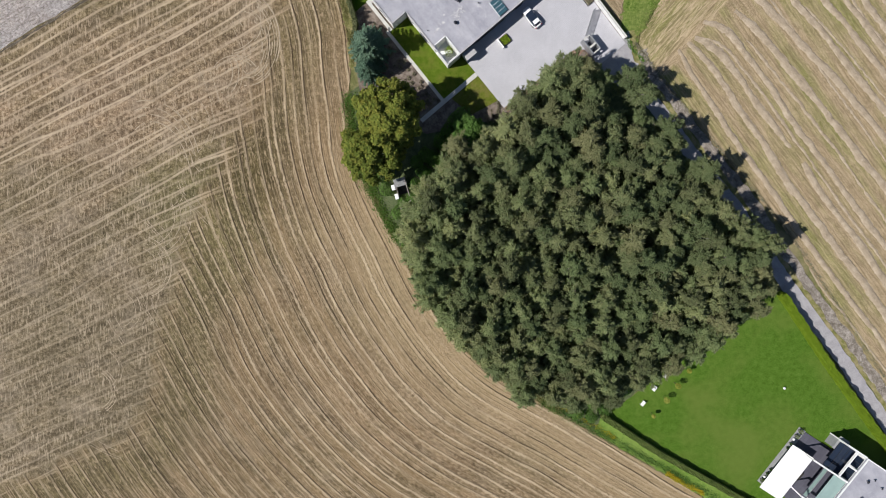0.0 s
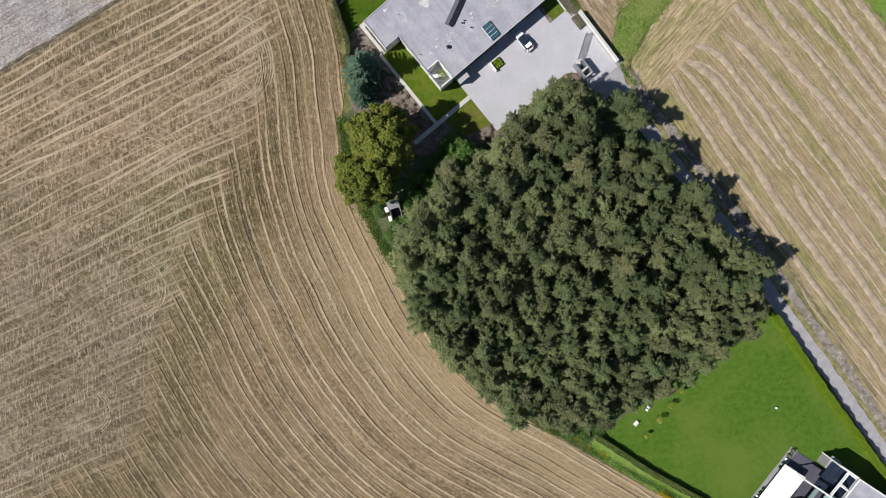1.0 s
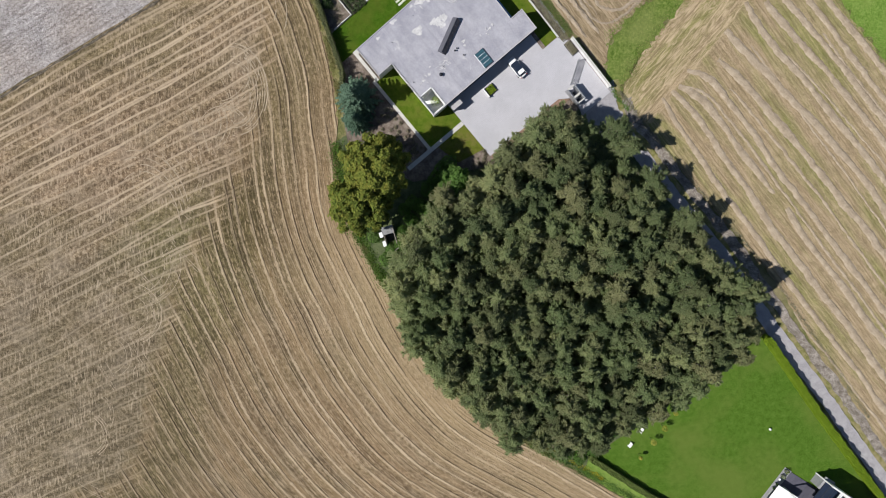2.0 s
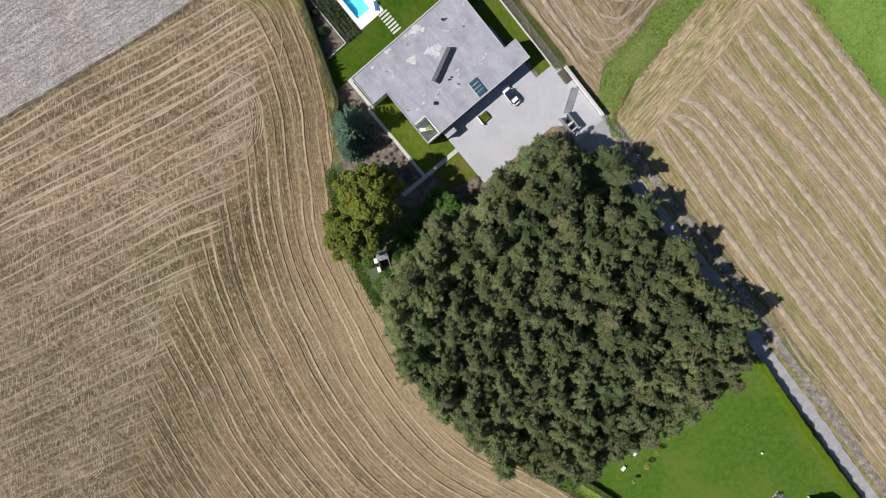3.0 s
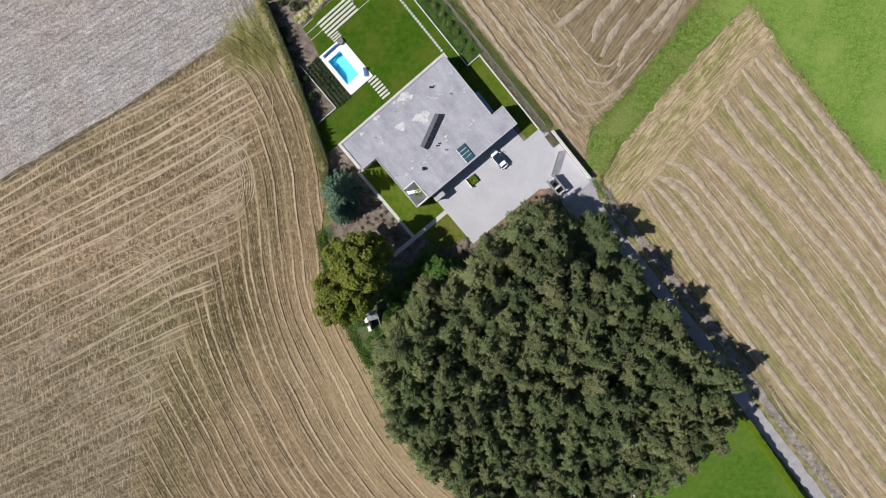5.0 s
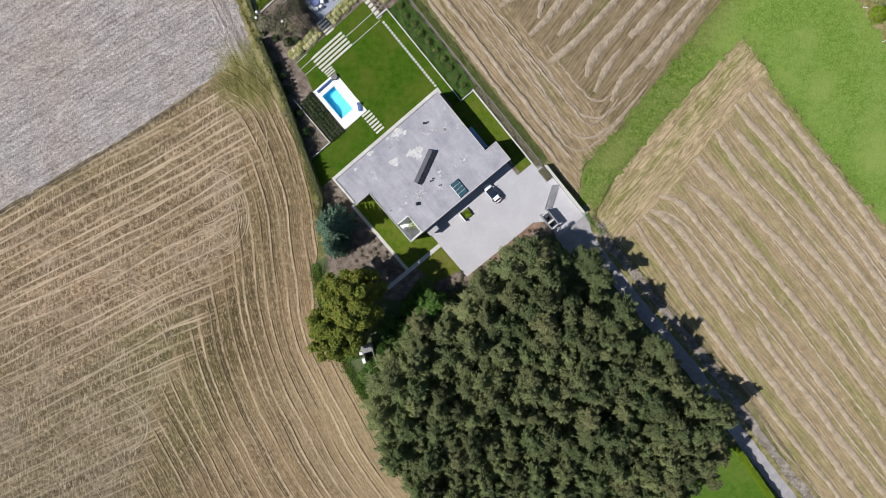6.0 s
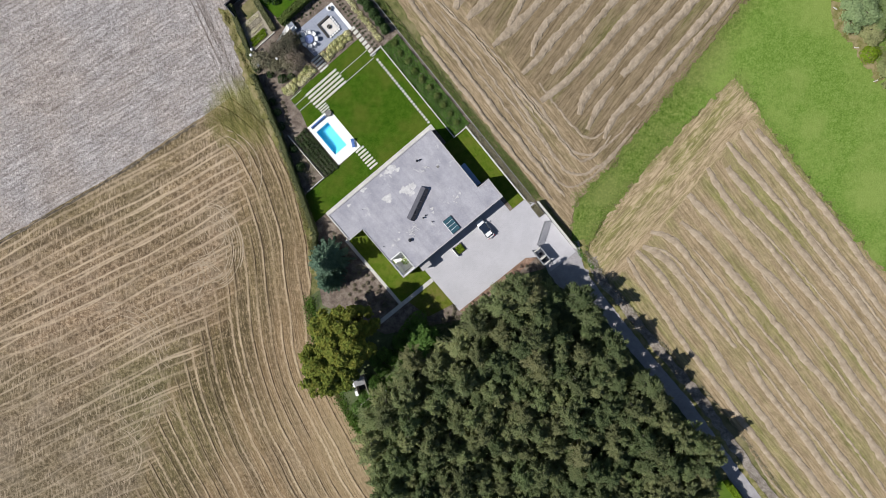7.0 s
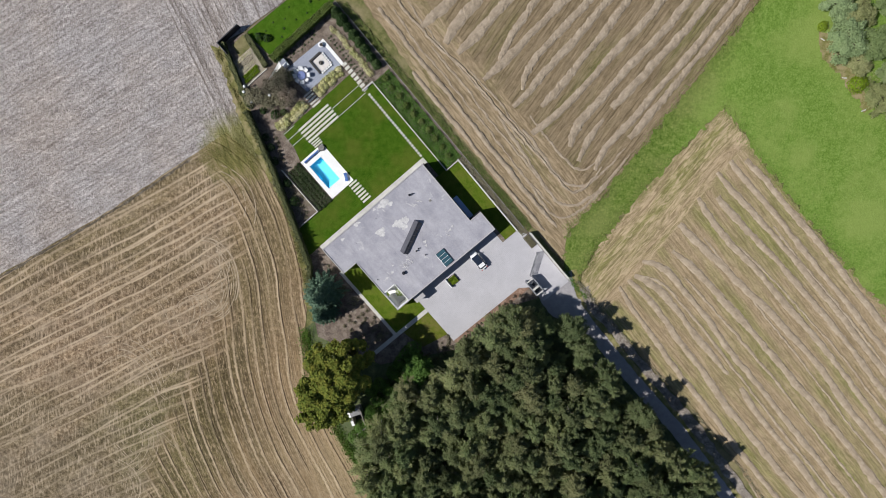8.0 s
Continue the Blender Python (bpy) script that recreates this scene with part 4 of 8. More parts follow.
# ---- trees ----
def birch(seed, h, spread, count=34, label="tall birch with pale stem and dense olive-green crown", leaf=None):
    """A birch: pale stem, rising limbs in a tapering crown, feathery side twigs that hang at the tips."""
    rng = np.random.RandomState(seed)
    lean = rng.uniform(-1.1, 1.1, 2)
    stem = [(lean[0] * (k / 7) ** 2, lean[1] * (k / 7) ** 2, h * 0.97 * k / 7) for k in range(8)]
    tree = thing("birch", Matrix(), label, "tree", "birch wood")
    limbs, at, out = bmesh.new(), [], []
    for i in range(count):
        s = 0.26 + 0.73 * (i + rng.uniform(-0.3, 0.3)) / count
        z = h * min(max(s, 0.2), 0.98)
        base = np.array((lean[0] * s * s, lean[1] * s * s, z))
        reach = spread * min(1.0, 0.5 + (s - 0.22) * 2.6) * (1.0 - max(0.0, (s - 0.42) / 0.58) ** 1.15 * 0.88) * rng.uniform(0.62, 1.28)
        turn = i * 2.399 + rng.uniform(-0.5, 0.5)
        d = np.array((math.cos(turn), math.sin(turn), 0.0))
        n = np.array((-d[1], d[0], 0.0))
        rise = rng.uniform(0.75, 1.4)

        def along(q):
            return base + d * reach * q + np.array((0, 0, reach * (rise * q - 0.6 * q * q)))

        tube([tuple(along(q)) for q in (0.0, 0.5, 1.04)], [0.08, 0.05, 0.015], 3, limbs)
        for k in range(7):
            q = 0.24 + 0.12 * k + rng.uniform(-0.05, 0.05)
            side = (1 if k % 2 else -1) * rng.uniform(0.25, 0.8)
            go = d * rng.uniform(0.8, 1.1) + n * side + np.array((0, 0, rng.uniform(-0.25, 0.45)))
            go /= np.linalg.norm(go)
            far = (0.45 + 0.42 * reach * (1.1 - q)) * rng.uniform(0.7, 1.35) if k < 6 else 0.55
            start = along(min(q, 1.0))
            m = int(25 * rng.uniform(0.8, 1.2))
            w = rng.uniform(0.05, 1.1, m)
            at.append(start + go * (w * far)[:, None] + rng.normal(0, 1, (m, 3)) * np.array((0.13, 0.13, 0.12)) - np.array((0, 0, 0.3)) * (w * w * far)[:, None])
            out.append(np.repeat((go + np.array((0, 0, -0.12)))[None], m, 0))
            tip = start + go * far
            a, b, c = (limbs.verts.new(tuple(v)) for v in (start - n * 0.035, start + n * 0.035, tip))
            limbs.faces.new((a, b, c))
    top = np.array((lean[0], lean[1], h))
    p = rng.normal(0, 1, (110, 3)) * np.array((0.24, 0.24, 0.7))
    at.append(top + p - np.array((0, 0, 0.5)))
    out.append(np.repeat(np.array((0, 0, 1.0))[None], 110, 0))
    part("trunk", tube(stem, [0.17 - 0.022 * k for k in range(8)], 5), BIRCH_BARK, tree, "pale birch trunk")
    part("branchwork", limbs, BIRCH_TWIG, tree, "thin brownish limbs and twigs")
    at, out = np.concatenate(at), np.concatenate(out)
    facing = (at - np.array((lean[0] * 0.5, lean[1] * 0.5, 0.0))) * np.array((1, 1, 0.0))
    facing /= np.linalg.norm(facing, axis=1)[:, None] + 0.3
    me = spray_mesh("crown", at, out, 0.56, 0.175, rng, facing + np.array((0, 0, 0.75)))
    me.materials.append(leaf or BIRCH_LEAF)
    crown = new("crown", me)
    crown.parent = tree
    tagged(crown, "dense olive-green foliage")
    return tree


def broadleaf(seed, h, spread, leaf, bark, name, label, group, size=0.34, lobes=26, tufts=11, lump=1.0, droop=0.12):
    """A broad crown of lobes on forked limbs, open between them."""
    rng = np.random.RandomState(seed)
    tree = thing(name, Matrix(), label, "tree", group)
    wood, at, out = tube([(0, 0, 0), (0.1, 0.05, h * 0.2), (0.05, 0.0, h * 0.42), (0, 0, h * 0.7)], [0.026 * h, 0.022 * h, 0.016 * h, 0.008 * h], 8), [], []
    for i in range(lobes):
        a = i * 2.399 + rng.uniform(-0.3, 0.3)
        e = math.asin(min(0.98, max(-0.6, (i + 0.5) / lobes * (1.0 + droop) - droop)))
        d = np.array((math.cos(a) * math.cos(e), math.sin(a) * math.cos(e), math.sin(e)))
        c = np.array((0, 0, h * 0.5)) + d * np.array((spread, spread, h * 0.46)) * rng.uniform(0.5, 1.06)
        tube([(0, 0, h * 0.3), tuple(c * 0.5 + np.array((0, 0, h * 0.22))), tuple(c)], [0.12, 0.07, 0.02], 4, wood)
        for k in range(tufts):
            v = rng.normal(0, 1, 3)
            v /= np.linalg.norm(v)
            cc = c + v * spread * lump * np.array((0.17, 0.17, 0.11))
            n = int(rng.uniform(14, 26))
            at.append(cc + rng.normal(0, 1, (n, 3)) * np.array((0.3, 0.3, 0.22)) * lump)
            out.append(np.repeat((v * 0.5 + d * 0.5 + np.array((0, 0, 0.5)))[None], n, 0))
    part("trunk", wood, bark, tree)
    leafy("crown", np.concatenate(at), size, rng, leaf, tree, "", np.concatenate(out), 0.5)
    return tree


def spruce(seed, h, spread, leaf, name, label, group, rows=17, size=0.32):
    """Whorls of drooping boughs, shorter towards the tip."""
    rng = np.random.RandomState(seed)
    tree = thing(name, Matrix(), label, "tree", group)
    part("trunk", tube([(0, 0, 0), (0, 0, h * 0.5), (0, 0, h * 0.97)], [0.2, 0.12, 0.02], 6), BROWN_BARK, tree)
    at, out = [], []
    for i in range(rows):
        s = (i + 0.4) / rows
        reach = spread * (1 - s) ** 0.62 * rng.uniform(0.88, 1.08)
        n_b = max(4, int(11 * (1 - s) + 3))
        for k in range(n_b):
            a = 6.2832 * (k + rng.uniform(-0.25, 0.25)) / n_b + i
            r = reach * rng.uniform(0.75, 1.1)
            d = np.array((math.cos(a), math.sin(a), 0.0))
            m = int(14 + 42 * r)
            q = rng.uniform(0.12, 1.0, m) ** 0.75
            p = d[None] * (q * r)[:, None] + rng.normal(0, 1, (m, 3)) * np.array((0.17, 0.17, 0.08)) * (0.5 + (1 - q)[:, None])
            p[:, 2] += h * (0.06 + 0.94 * s) - 0.3 * q * q * r
            at.append(p)
            out.append(np.repeat((d * 0.4 + np.array((0, 0, 0.8)))[None], m, 0))
    leafy("crown", np.concatenate(at), size, rng, leaf, tree, "", np.concatenate(out), 0.45)
    return tree


def bush(seed, r, h, leaf, name, label, group="", n=600, size=0.2, category="shrub"):
    """A low bush: short stems and a lumpy leafy dome."""
    rng = np.random.RandomState(seed)
    ob = thing(name, Matrix(), label, category, group)
    stems = bmesh.new()
    for k in range(5):
        a = k * 1.2566 + rng.uniform(-0.3, 0.3)
        tube([(0, 0, 0), (math.cos(a) * r * 0.3, math.sin(a) * r * 0.3, h * 0.4), (math.cos(a) * r * 0.6, math.sin(a) * r * 0.6, h * 0.75)], [0.03, 0.02, 0.008], 4, stems)
    part("stems", stems, BROWN_BARK, ob)
    lumps = rng.normal(size=(9, 3))
    lumps /= np.linalg.norm(lumps, axis=1)[:, None]
    d = rng.normal(size=(n, 3))
    d /= np.linalg.norm(d, axis=1)[:, None]
    d[:, 2] = np.abs(d[:, 2])
    bulge = 0.72 + 0.3 * np.max(np.clip(d @ lumps.T, 0, 1) ** 6, axis=1)
    p = d * (bulge * rng.uniform(0.75, 1.03, n))[:, None] * np.array((r, r, h * 0.92))
    p[:, 2] += h * 0.06
    leafy("foliage", p, size, rng, leaf, ob, "", d, 0.5)
    return ob


def spaced(outline, gap, seed, want=400, keep=1.0):
    """Places within an outline, none nearer than the gap."""
    r = random.Random(seed)
    xs, ys = [p[0] for p in outline], [p[1] for p in outline]
    got = []
    for _ in range(want * 60):
        p = (r.uniform(min(xs), max(xs)), r.uniform(min(ys), max(ys)))
        if bool(inside(p[0], p[1], outline)) and all((p[0] - q[0]) ** 2 + (p[1] - q[1]) ** 2 > gap * gap for q in got):
            got.append(p)
    return [q for q in got if r.random() < keep]


WOOD = [(3.0, 4.4), (10.5, 7.8), (16.4, 15.4), (22.5, 18.6), (29.5, 16.2), (35.6, 13.6), (34.8, 10.2), (40.4, 5.8), (39.8, 2.4), (42.5, -0.6), (46.2, -3.4), (49.2, -6.6), (48.8, -9.4), (53.2, -11.8), (57.6, -12.4), (61.8, -15.4), (61.4, -20.8), (51.0, -34.2),
        (38.5, -41.2), (31.0, -44.8), (21.6, -45.8), (11.6, -42.0), (0.0, -31.4), (-6.6, -20.6), (-7.0, -9.4), (-1.6, -1.4)]
rnd = random.Random(5)
kinds = [birch(11 + k, h, s, leaf=BIRCH_RUSTY if k in (2, 5) else BIRCH_BRIGHT if k > 6 else BIRCH_LEAF) for k, (h, s) in enumerate(((14.2, 2.9), (15.2, 3.0), (13.0, 2.7), (14.6, 3.2), (12.6, 2.8), (15.4, 3.0), (13.6, 3.2), (13.4, 3.1), (14.0, 3.0)))]
MARGIN = [(20.6, 16.6), (24.0, 17.6), (35.2, 13.6), (33.6, 15.6), (42.2, 4.6), (40.6, 6.4), (47.2, -1.6), (49.8, -4.6), (51.8, -8.6), (57.4, -12.8), (60.8, -14.6), (60.0, -19.6), (58.6, -16.4), (55.0, -11.6)]
LIT_EDGE = [(24.0, 27.0), (33.0, 22.6), (36.2, 18.6), (38.0, 14.8), (40.6, 11.0), (44.5, 9.5), (49.6, 7.4), (52.0, 5.0), (57.4, 0.2), (59.6, -4.6), (61.4, -10.4), (67.0, -14.6), (73.0, -23.0)]   # how far the wood's shade reaches over the lane


def in_shade_line(x, y, h):
    """Whether a tree's shadow stays short of the lit edge of the lane."""
    side, _ = from_line(np.array(((x + 0.877 * h, y + 0.163 * h),)), LIT_EDGE)
    return side[0] < 0.4


planted = [(x, y, False) for x, y in spaced(WOOD, 3.0, 8, 600)] + [(x, y, True) for x, y in MARGIN]
for i, (x, y, edge) in enumerate(planted):
    tall = rnd.uniform(0.8, 1.1)
    m = pose(x, y, -0.03, rnd.uniform(-2, 2), rnd.uniform(-2, 2), rnd.uniform(0, 360)) @ Matrix.Diagonal((rnd.uniform(0.85, 1.15), rnd.uniform(0.85, 1.15), 0.9 if edge else tall, 1))
    pick = rnd.randrange(4, 9) if y < -24.0 else rnd.randrange(8)
    if x < 2.0:
        pick = 7 + i % 2                    # the field side of the wood is the greenest
    if i < len(kinds):
        kinds[i].matrix_basis = m
    elif edge or in_shade_line(x, y, 14.0 * tall):
        copy_thing(kinds[pick], m).matrix_basis = m
    elif in_shade_line(x, y, 9.0):
        m = m @ Matrix.Diagonal((0.85, 0.85, 9.0 / 14.0 / tall, 1))
        copy_thing(kinds[pick], m).matrix_basis = m

# understorey added with brighter leaves, as fill for the dark gaps between crowns
young = [birch(25, 9.6, 2.4, 22, "added young birch whose bright leaves lift the dark gaps", BIRCH_BRIGHT), birch(26, 8.8, 2.6, 20, "added young birch whose bright leaves lift the dark gaps", BIRCH_BRIGHT)]
for i, (x, y) in enumerate(spaced(WOOD, 3.5, 19)):
    if not in_shade_line(x, y, 9.0):
        continue
    m = pose(x, y, -0.03, 0, 0, rnd.uniform(0, 360)) @ Matrix.Diagonal([rnd.uniform(0.9, 1.15)] * 2 + [rnd.uniform(0.85, 1.15), 1])
    o = young[i] if i < 2 else copy_thing(young[i % 2], m)
    o.matrix_basis = m

maples = [broadleaf(31, 16.4, 5.6, MAPLE_LEAF, BROWN_BARK, "maple", "large maple turning yellow-green beside the stubble field", "maples by the garden", 0.5, 96, 21, 0.72, 0.5),
          broadleaf(32, 19.6, 6.0, MAPLE_LEAF, BROWN_BARK, "maple", "large maple turning yellow-green beside the stubble field", "maples by the garden", 0.5, 110, 21, 0.72, 0.5)]
maples[0].matrix_basis = pose(-14.6, 2.6, -0.03)
maples[1].matrix_basis = pose(-11.4, 8.6, -0.03, 0, 0, 40)
blue = spruce(41, 12.6, 4.6, SPRUCE_LEAF, "blue_spruce", "broad blue-green spruce at the garden edge", "", 25)
blue.matrix_basis = pose(-15.4, 22.6, 0.0)
copy_thing(blue, pose(-15.6, 18.4, 0.0, 0, 0, 70)).scale = (0.72, 0.72, 0.72)

hazel_tree = broadleaf(33, 8.6, 3.3, HAZEL_LEAF, BROWN_BARK, "hazel", "tall bright green hazel at the wood edge", "", 0.36, 34, 12, 0.8)
hazel_tree.matrix_basis = pose(3.6, 6.2, -0.03)
hazels = [bush(51, 2.2, 3.2, BUSH_LEAF, "hazel_bush", "dense bright green hazel bush at the wood edge", "bushes at the wood edge", 1500, 0.26),
          bush(52, 1.7, 2.4, BUSH_LEAF, "hazel_bush", "dense bright green hazel bush at the wood edge", "bushes at the wood edge", 1100, 0.24)]
spots = [(1.2, 8.6), (-0.4, 6.8), (3.0, 7.6), (0.6, 5.2), (-1.4, 4.6), (2.6, 10.0), (-9.0, -7.6), (-7.4, -9.6), (-6.0, -12.6), (-8.6, -15.0), (-5.2, -18.4), (-7.4, -6.4), (-5.0, -6.6), (-4.6, -14.4), (-12.6, -4.8), (-10.4, -9.4), (-6.6, -4.0), (-8.0, -12.6), (-6.4, -16.4), (-4.4, -10.0), (-4.0, -21.6), (0.6, 2.6), (2.2, 4.4), (-1.2, 0.2), (-13.6, -1.6), (-5.2, -1.2), (-3.2, 1.6), (-6.4, 0.8), (-2.6, -3.6), (-4.8, 2.2), (31.0, -49.6), (28.4, -48.4), (34.2, -48.2), (30.6, -52.4), (27.4, -51.2), (33.4, -50.8), (37.2, -46.4)]
for i, (x, y) in enumerate(spots):
    s = rnd.uniform(0.8, 1.15) * (1.15 if i < 6 else 1.0)
    m = pose(x, y, -0.03, 0, 0, rnd.uniform(0, 360)) @ Matrix.Diagonal((s, s, s, 1))
    if i < 2:
        hazels[i].matrix_basis = m
    else:
        copy_thing(hazels[i % 2], m).matrix_basis = m


# ---- northern villa ----
Z = 0.12          # level of the garden round the villa


def slab(name, points, z0, z1, material, label, category="paving", kind="structure", m=None):
    ob = part(name, prism(points, z0, z1), material, None, m=GARDEN if m is None else m)
    return tagged(ob, label, category, "", kind)


soil = bmesh.new()
for q in ([(10.7, -43.0), (16.0, -41.5), (33.1, -40.4), (33.1, -14.2), (0.5, -14.2), (2.0, -18.5), (5.6, -29.9)], [(0.5, -14.2), (8.25, -14.2), (8.25, -8.5), (-1.8, -8.5)], [(11.25, -14.2), (33.1, -14.2), (33.1, -8.5), (11.25, -8.5)],
          [(-1.8, -8.5), (33.1, -8.5), (33.3, 24.0), (33.5, 36.0), (26.0, 36.0), (20, 33.5), (6, 33.5), (-8.0, 26.0), (-14.0, 13.0), (-9.6, 5.5), (-5.6, 1.0), (-3.2, -5.0)]):
    prism(q, -0.15, 0.06, soil)
tagged(part("garden_soil", soil, BARK_MULCH, None, m=GARDEN), "garden beds of brown bark mulch", "garden bed", "", "structure")
slab("lawn_main", [(8.5, -22.4), (26.3, -22.4), (26.3, -18.3), (28.6, -18.2), (29.7, 3.9), (26.8, 3.9), (26.8, -0.9), (-4.3, -0.9), (-2.4, -6.3), (7.7, -6.3), (13.15, -6.5), (13.15, -15.95), (7.45, -16.0), (8.4, -19.0)], -0.1, Z, LAWN, "mown dark green garden lawn", "lawn")
slab("lawn_court", [(-1.0, 6.3), (3.6, 6.3), (3.6, 18.0), (7.0, 18.0), (7.0, 22.9), (-1.0, 22.9)], -0.1, Z + 0.004, LAWN_COURT, "lawn strip beside the white villa", "lawn")
slab("lawn_front", [(0.2, 23.8), (7.0, 23.8), (7.2, 30.0), (1.4, 28.8)], -0.1, Z, LAWN_PALE, "small front lawn beside the drive", "lawn")
slab("lawn_side", [(26.0, 3.8), (31.6, 3.8), (31.8, 22.4), (28.8, 22.4), (28.8, 18.0), (26.0, 14.0)], -0.1, Z, LAWN_COURT, "narrow lawn between villa and garden wall", "lawn")
slab("lawn_upper", [(16.0, -41.3), (33.0, -40.2), (33.0, -34.6), (16.8, -34.6)], -0.1, Z, LAWN_UPPER, "upper garden lawn behind a hedge", "lawn")
slab("drive", [(7.0, 18.5), (7.1, 31.9), (24.5, 31.9), (26.6, 33.4), (26.8, 37.4), (33.2, 37.4), (33.2, 24.8), (31.6, 22.5), (28.0, 22.5), (28.0, 18.5)], -0.1, Z + 0.02, DRIVE, "broad driveway of pale grey pavers", "driveway")
slab("front_bed", [(7.15, 31.92), (24.4, 31.92), (26.3, 33.3), (24.0, 33.4), (7.2, 33.0)], -0.1, 0.085, RED_MULCH, "reddish bark mulch bed along the drive", "garden bed")
slab("path_west", [(-1.65, 5.8), (-1.0, 5.8), (-1.0, 22.9), (-1.65, 22.9)], -0.1, Z + 0.03, CONCRETE, "narrow pale concrete garden path", "path")
slab("path_cross", [(-7.2, 22.9), (7.0, 22.9), (7.0, 23.75), (-7.2, 23.75)], -0.1, Z + 0.034, CONCRETE, "pale concrete path across the garden", "path")
slab("kerb_front", [(-0.95, -0.95), (26.75, -0.95), (26.75, 0.35), (26.1, 0.35), (26.1, -0.02), (-0.3, -0.02), (-0.3, 6.3), (-0.95, 6.3)], -0.1, Z + 0.16, CONCRETE, "pale concrete apron along the villa front", "kerb")
slab("terrace", [(17.0, -31.2), (26.5, -30.8), (26.6, -24.9), (17.6, -25.3)], -0.1, Z + 0.05, TERRACE, "blue-grey paved sitting terrace", "terrace")

villa = thing("villa", GARDEN @ pose(0, 0, Z), "white flat-roofed modern villa with grey felt roof", "house")
ROOF_Z = 4.0


def wall_run(name, u0, v0, u1, v1, thick, openings=(), parent=None, z1=3.75, material=None):
    """A wall with thickness along one side; each opening is (from, to, sill, head) along its length and goes through."""
    b = bmesh.new()
    along_u = abs(u1 - u0) > abs(v1 - v0)
    a0, a1 = (min(u0, u1), max(u0, u1)) if along_u else (min(v0, v1), max(v0, v1))
    cuts = sorted({a0, a1, *[o[0] for o in openings], *[o[1] for o in openings]})
    for s, e in zip(cuts, cuts[1:]):
        hole = [o for o in openings if o[0] <= s + 1e-6 and o[1] >= e - 1e-6]
        spans = [(0, hole[0][2]), (hole[0][3], z1)] if hole else [(0, z1)]
        for z0, zz in spans:
            if zz - z0 > 0.02:
                if along_u:
                    box(s, e, v0, v0 + thick, z0, zz, bm=b)
                else:
                    box(u0, u0 + thick, s, e, z0, zz, bm=b)
    return part(name, b, material or RENDER_WHITE, parent)


def window(u0, u1, v0, v1, z0, z1, parent, mullions=1):
    """A dark window: frame bars and a pane, set in an opening."""
    f = part("window", box(u0, u1, v0, v1, z0, z0 + 0.08), METAL_DARK, parent, "dark framed window")
    along_u = abs(u1 - u0) > abs(v1 - v0)
    part("frame_top", box(u0, u1, v0, v1, z1 - 0.08, z1), METAL_DARK, f)
    for k in range(mullions + 2):
        s = k / (mullions + 1)
        if along_u:
            c = u0 + 0.04 + (u1 - u0 - 0.08) * s
            part("mullion", box(c - 0.04, c + 0.04, v0, v1, z0 + 0.082, z1 - 0.082), METAL_DARK, f)
        else:
            c = v0 + 0.04 + (v1 - v0 - 0.08) * s
            part("mullion", box(u0, u1, c - 0.04, c + 0.04, z0 + 0.082, z1 - 0.082), METAL_DARK, f)
    if along_u:
        part("pane", box(u0 + 0.03, u1 - 0.03, (v0 + v1) / 2 - 0.012, (v0 + v1) / 2 + 0.012, z0 + 0.05, z1 - 0.05), GLASS_DARK, f)
    else:
        part("pane", box((u0 + u1) / 2 - 0.012, (u0 + u1) / 2 + 0.012, v0 + 0.03, v1 - 0.03, z0 + 0.05, z1 - 0.05), GLASS_DARK, f)
    return f


T = 0.35
wall_run("wall_front", 0.05, 0.05, 25.95, 0.05, T, [(2, 7, 0.05, 2.6), (9, 15, 0.05, 2.6), (17, 23, 0.05, 2.6)], villa)
for s, e in ((2, 7), (9, 15), (17, 23)):
    window(s, e, 0.16, 0.28, 0.05, 2.6, villa, 2)
wall_run("wall_side", 25.6, 0.41, 25.6, 14.4, T, [(2.5, 4.5, 0.9, 2.4), (6, 8, 0.9, 2.4)], villa, material=UNSEEN_DARK)
for s, e in ((2.5, 4.5), (6, 8)):
    window(25.72, 25.84, s, e, 0.9, 2.4, villa, 1)
wall_run("wall_wing", 25.6, 14.41, 28.6, 14.41, T, (), villa, material=UNSEEN_DARK)
wall_run("wall_wing_end", 28.25, 14.77, 28.25, 18.45, T, (), villa, material=UNSEEN_DARK)
wall_run("wall_drive", 6.4, 18.45, 28.6, 18.45, T, [(9.6, 11.0, 0.02, 2.3), (12, 14, 0.9, 2.4), (17.5, 20.5, 0.02, 2.4), (22, 25, 0.02, 2.4)], villa, material=UNSEEN_DARK)
window(12, 14, 18.56, 18.68, 0.9, 2.4, villa, 1)
entrance = part("door", box(9.6, 11.0, 18.56, 18.66, 0.02, 2.3, 0.01), METAL_DARK, villa, "dark entrance door")
part("handle", box(10.72, 10.78, 18.67, 18.73, 0.7, 1.5), METAL_GREY, entrance, "steel bar handle")
for s, e in ((17.5, 20.5), (22, 25)):
    gd = part("garage_door", box(s, e, 18.58, 18.64, 0.02, 2.4), METAL_GREY, villa, "grey sectional garage door")
    for k in range(4):
        part("door_panel", box(s + 0.04, e - 0.04, 18.641, 18.665, 0.06 + k * 0.585, 0.6 + k * 0.585), METAL_GREY, gd)
# the last opening is added to let a strip of sun into the court
wall_run("wall_court", 3.35, 6.76, 3.35, 18.9, 0.4, [(8, 9.4, 0.6, 2.4), (10.5, 13.2, 0.05, 2.4), (14.95, 15.9, 0.05, 3.6)], villa)
window(3.5, 3.62, 8, 9.4, 0.6, 2.4, villa, 0)
window(3.5, 3.62, 10.5, 13.2, 0.05, 2.4, villa, 1)
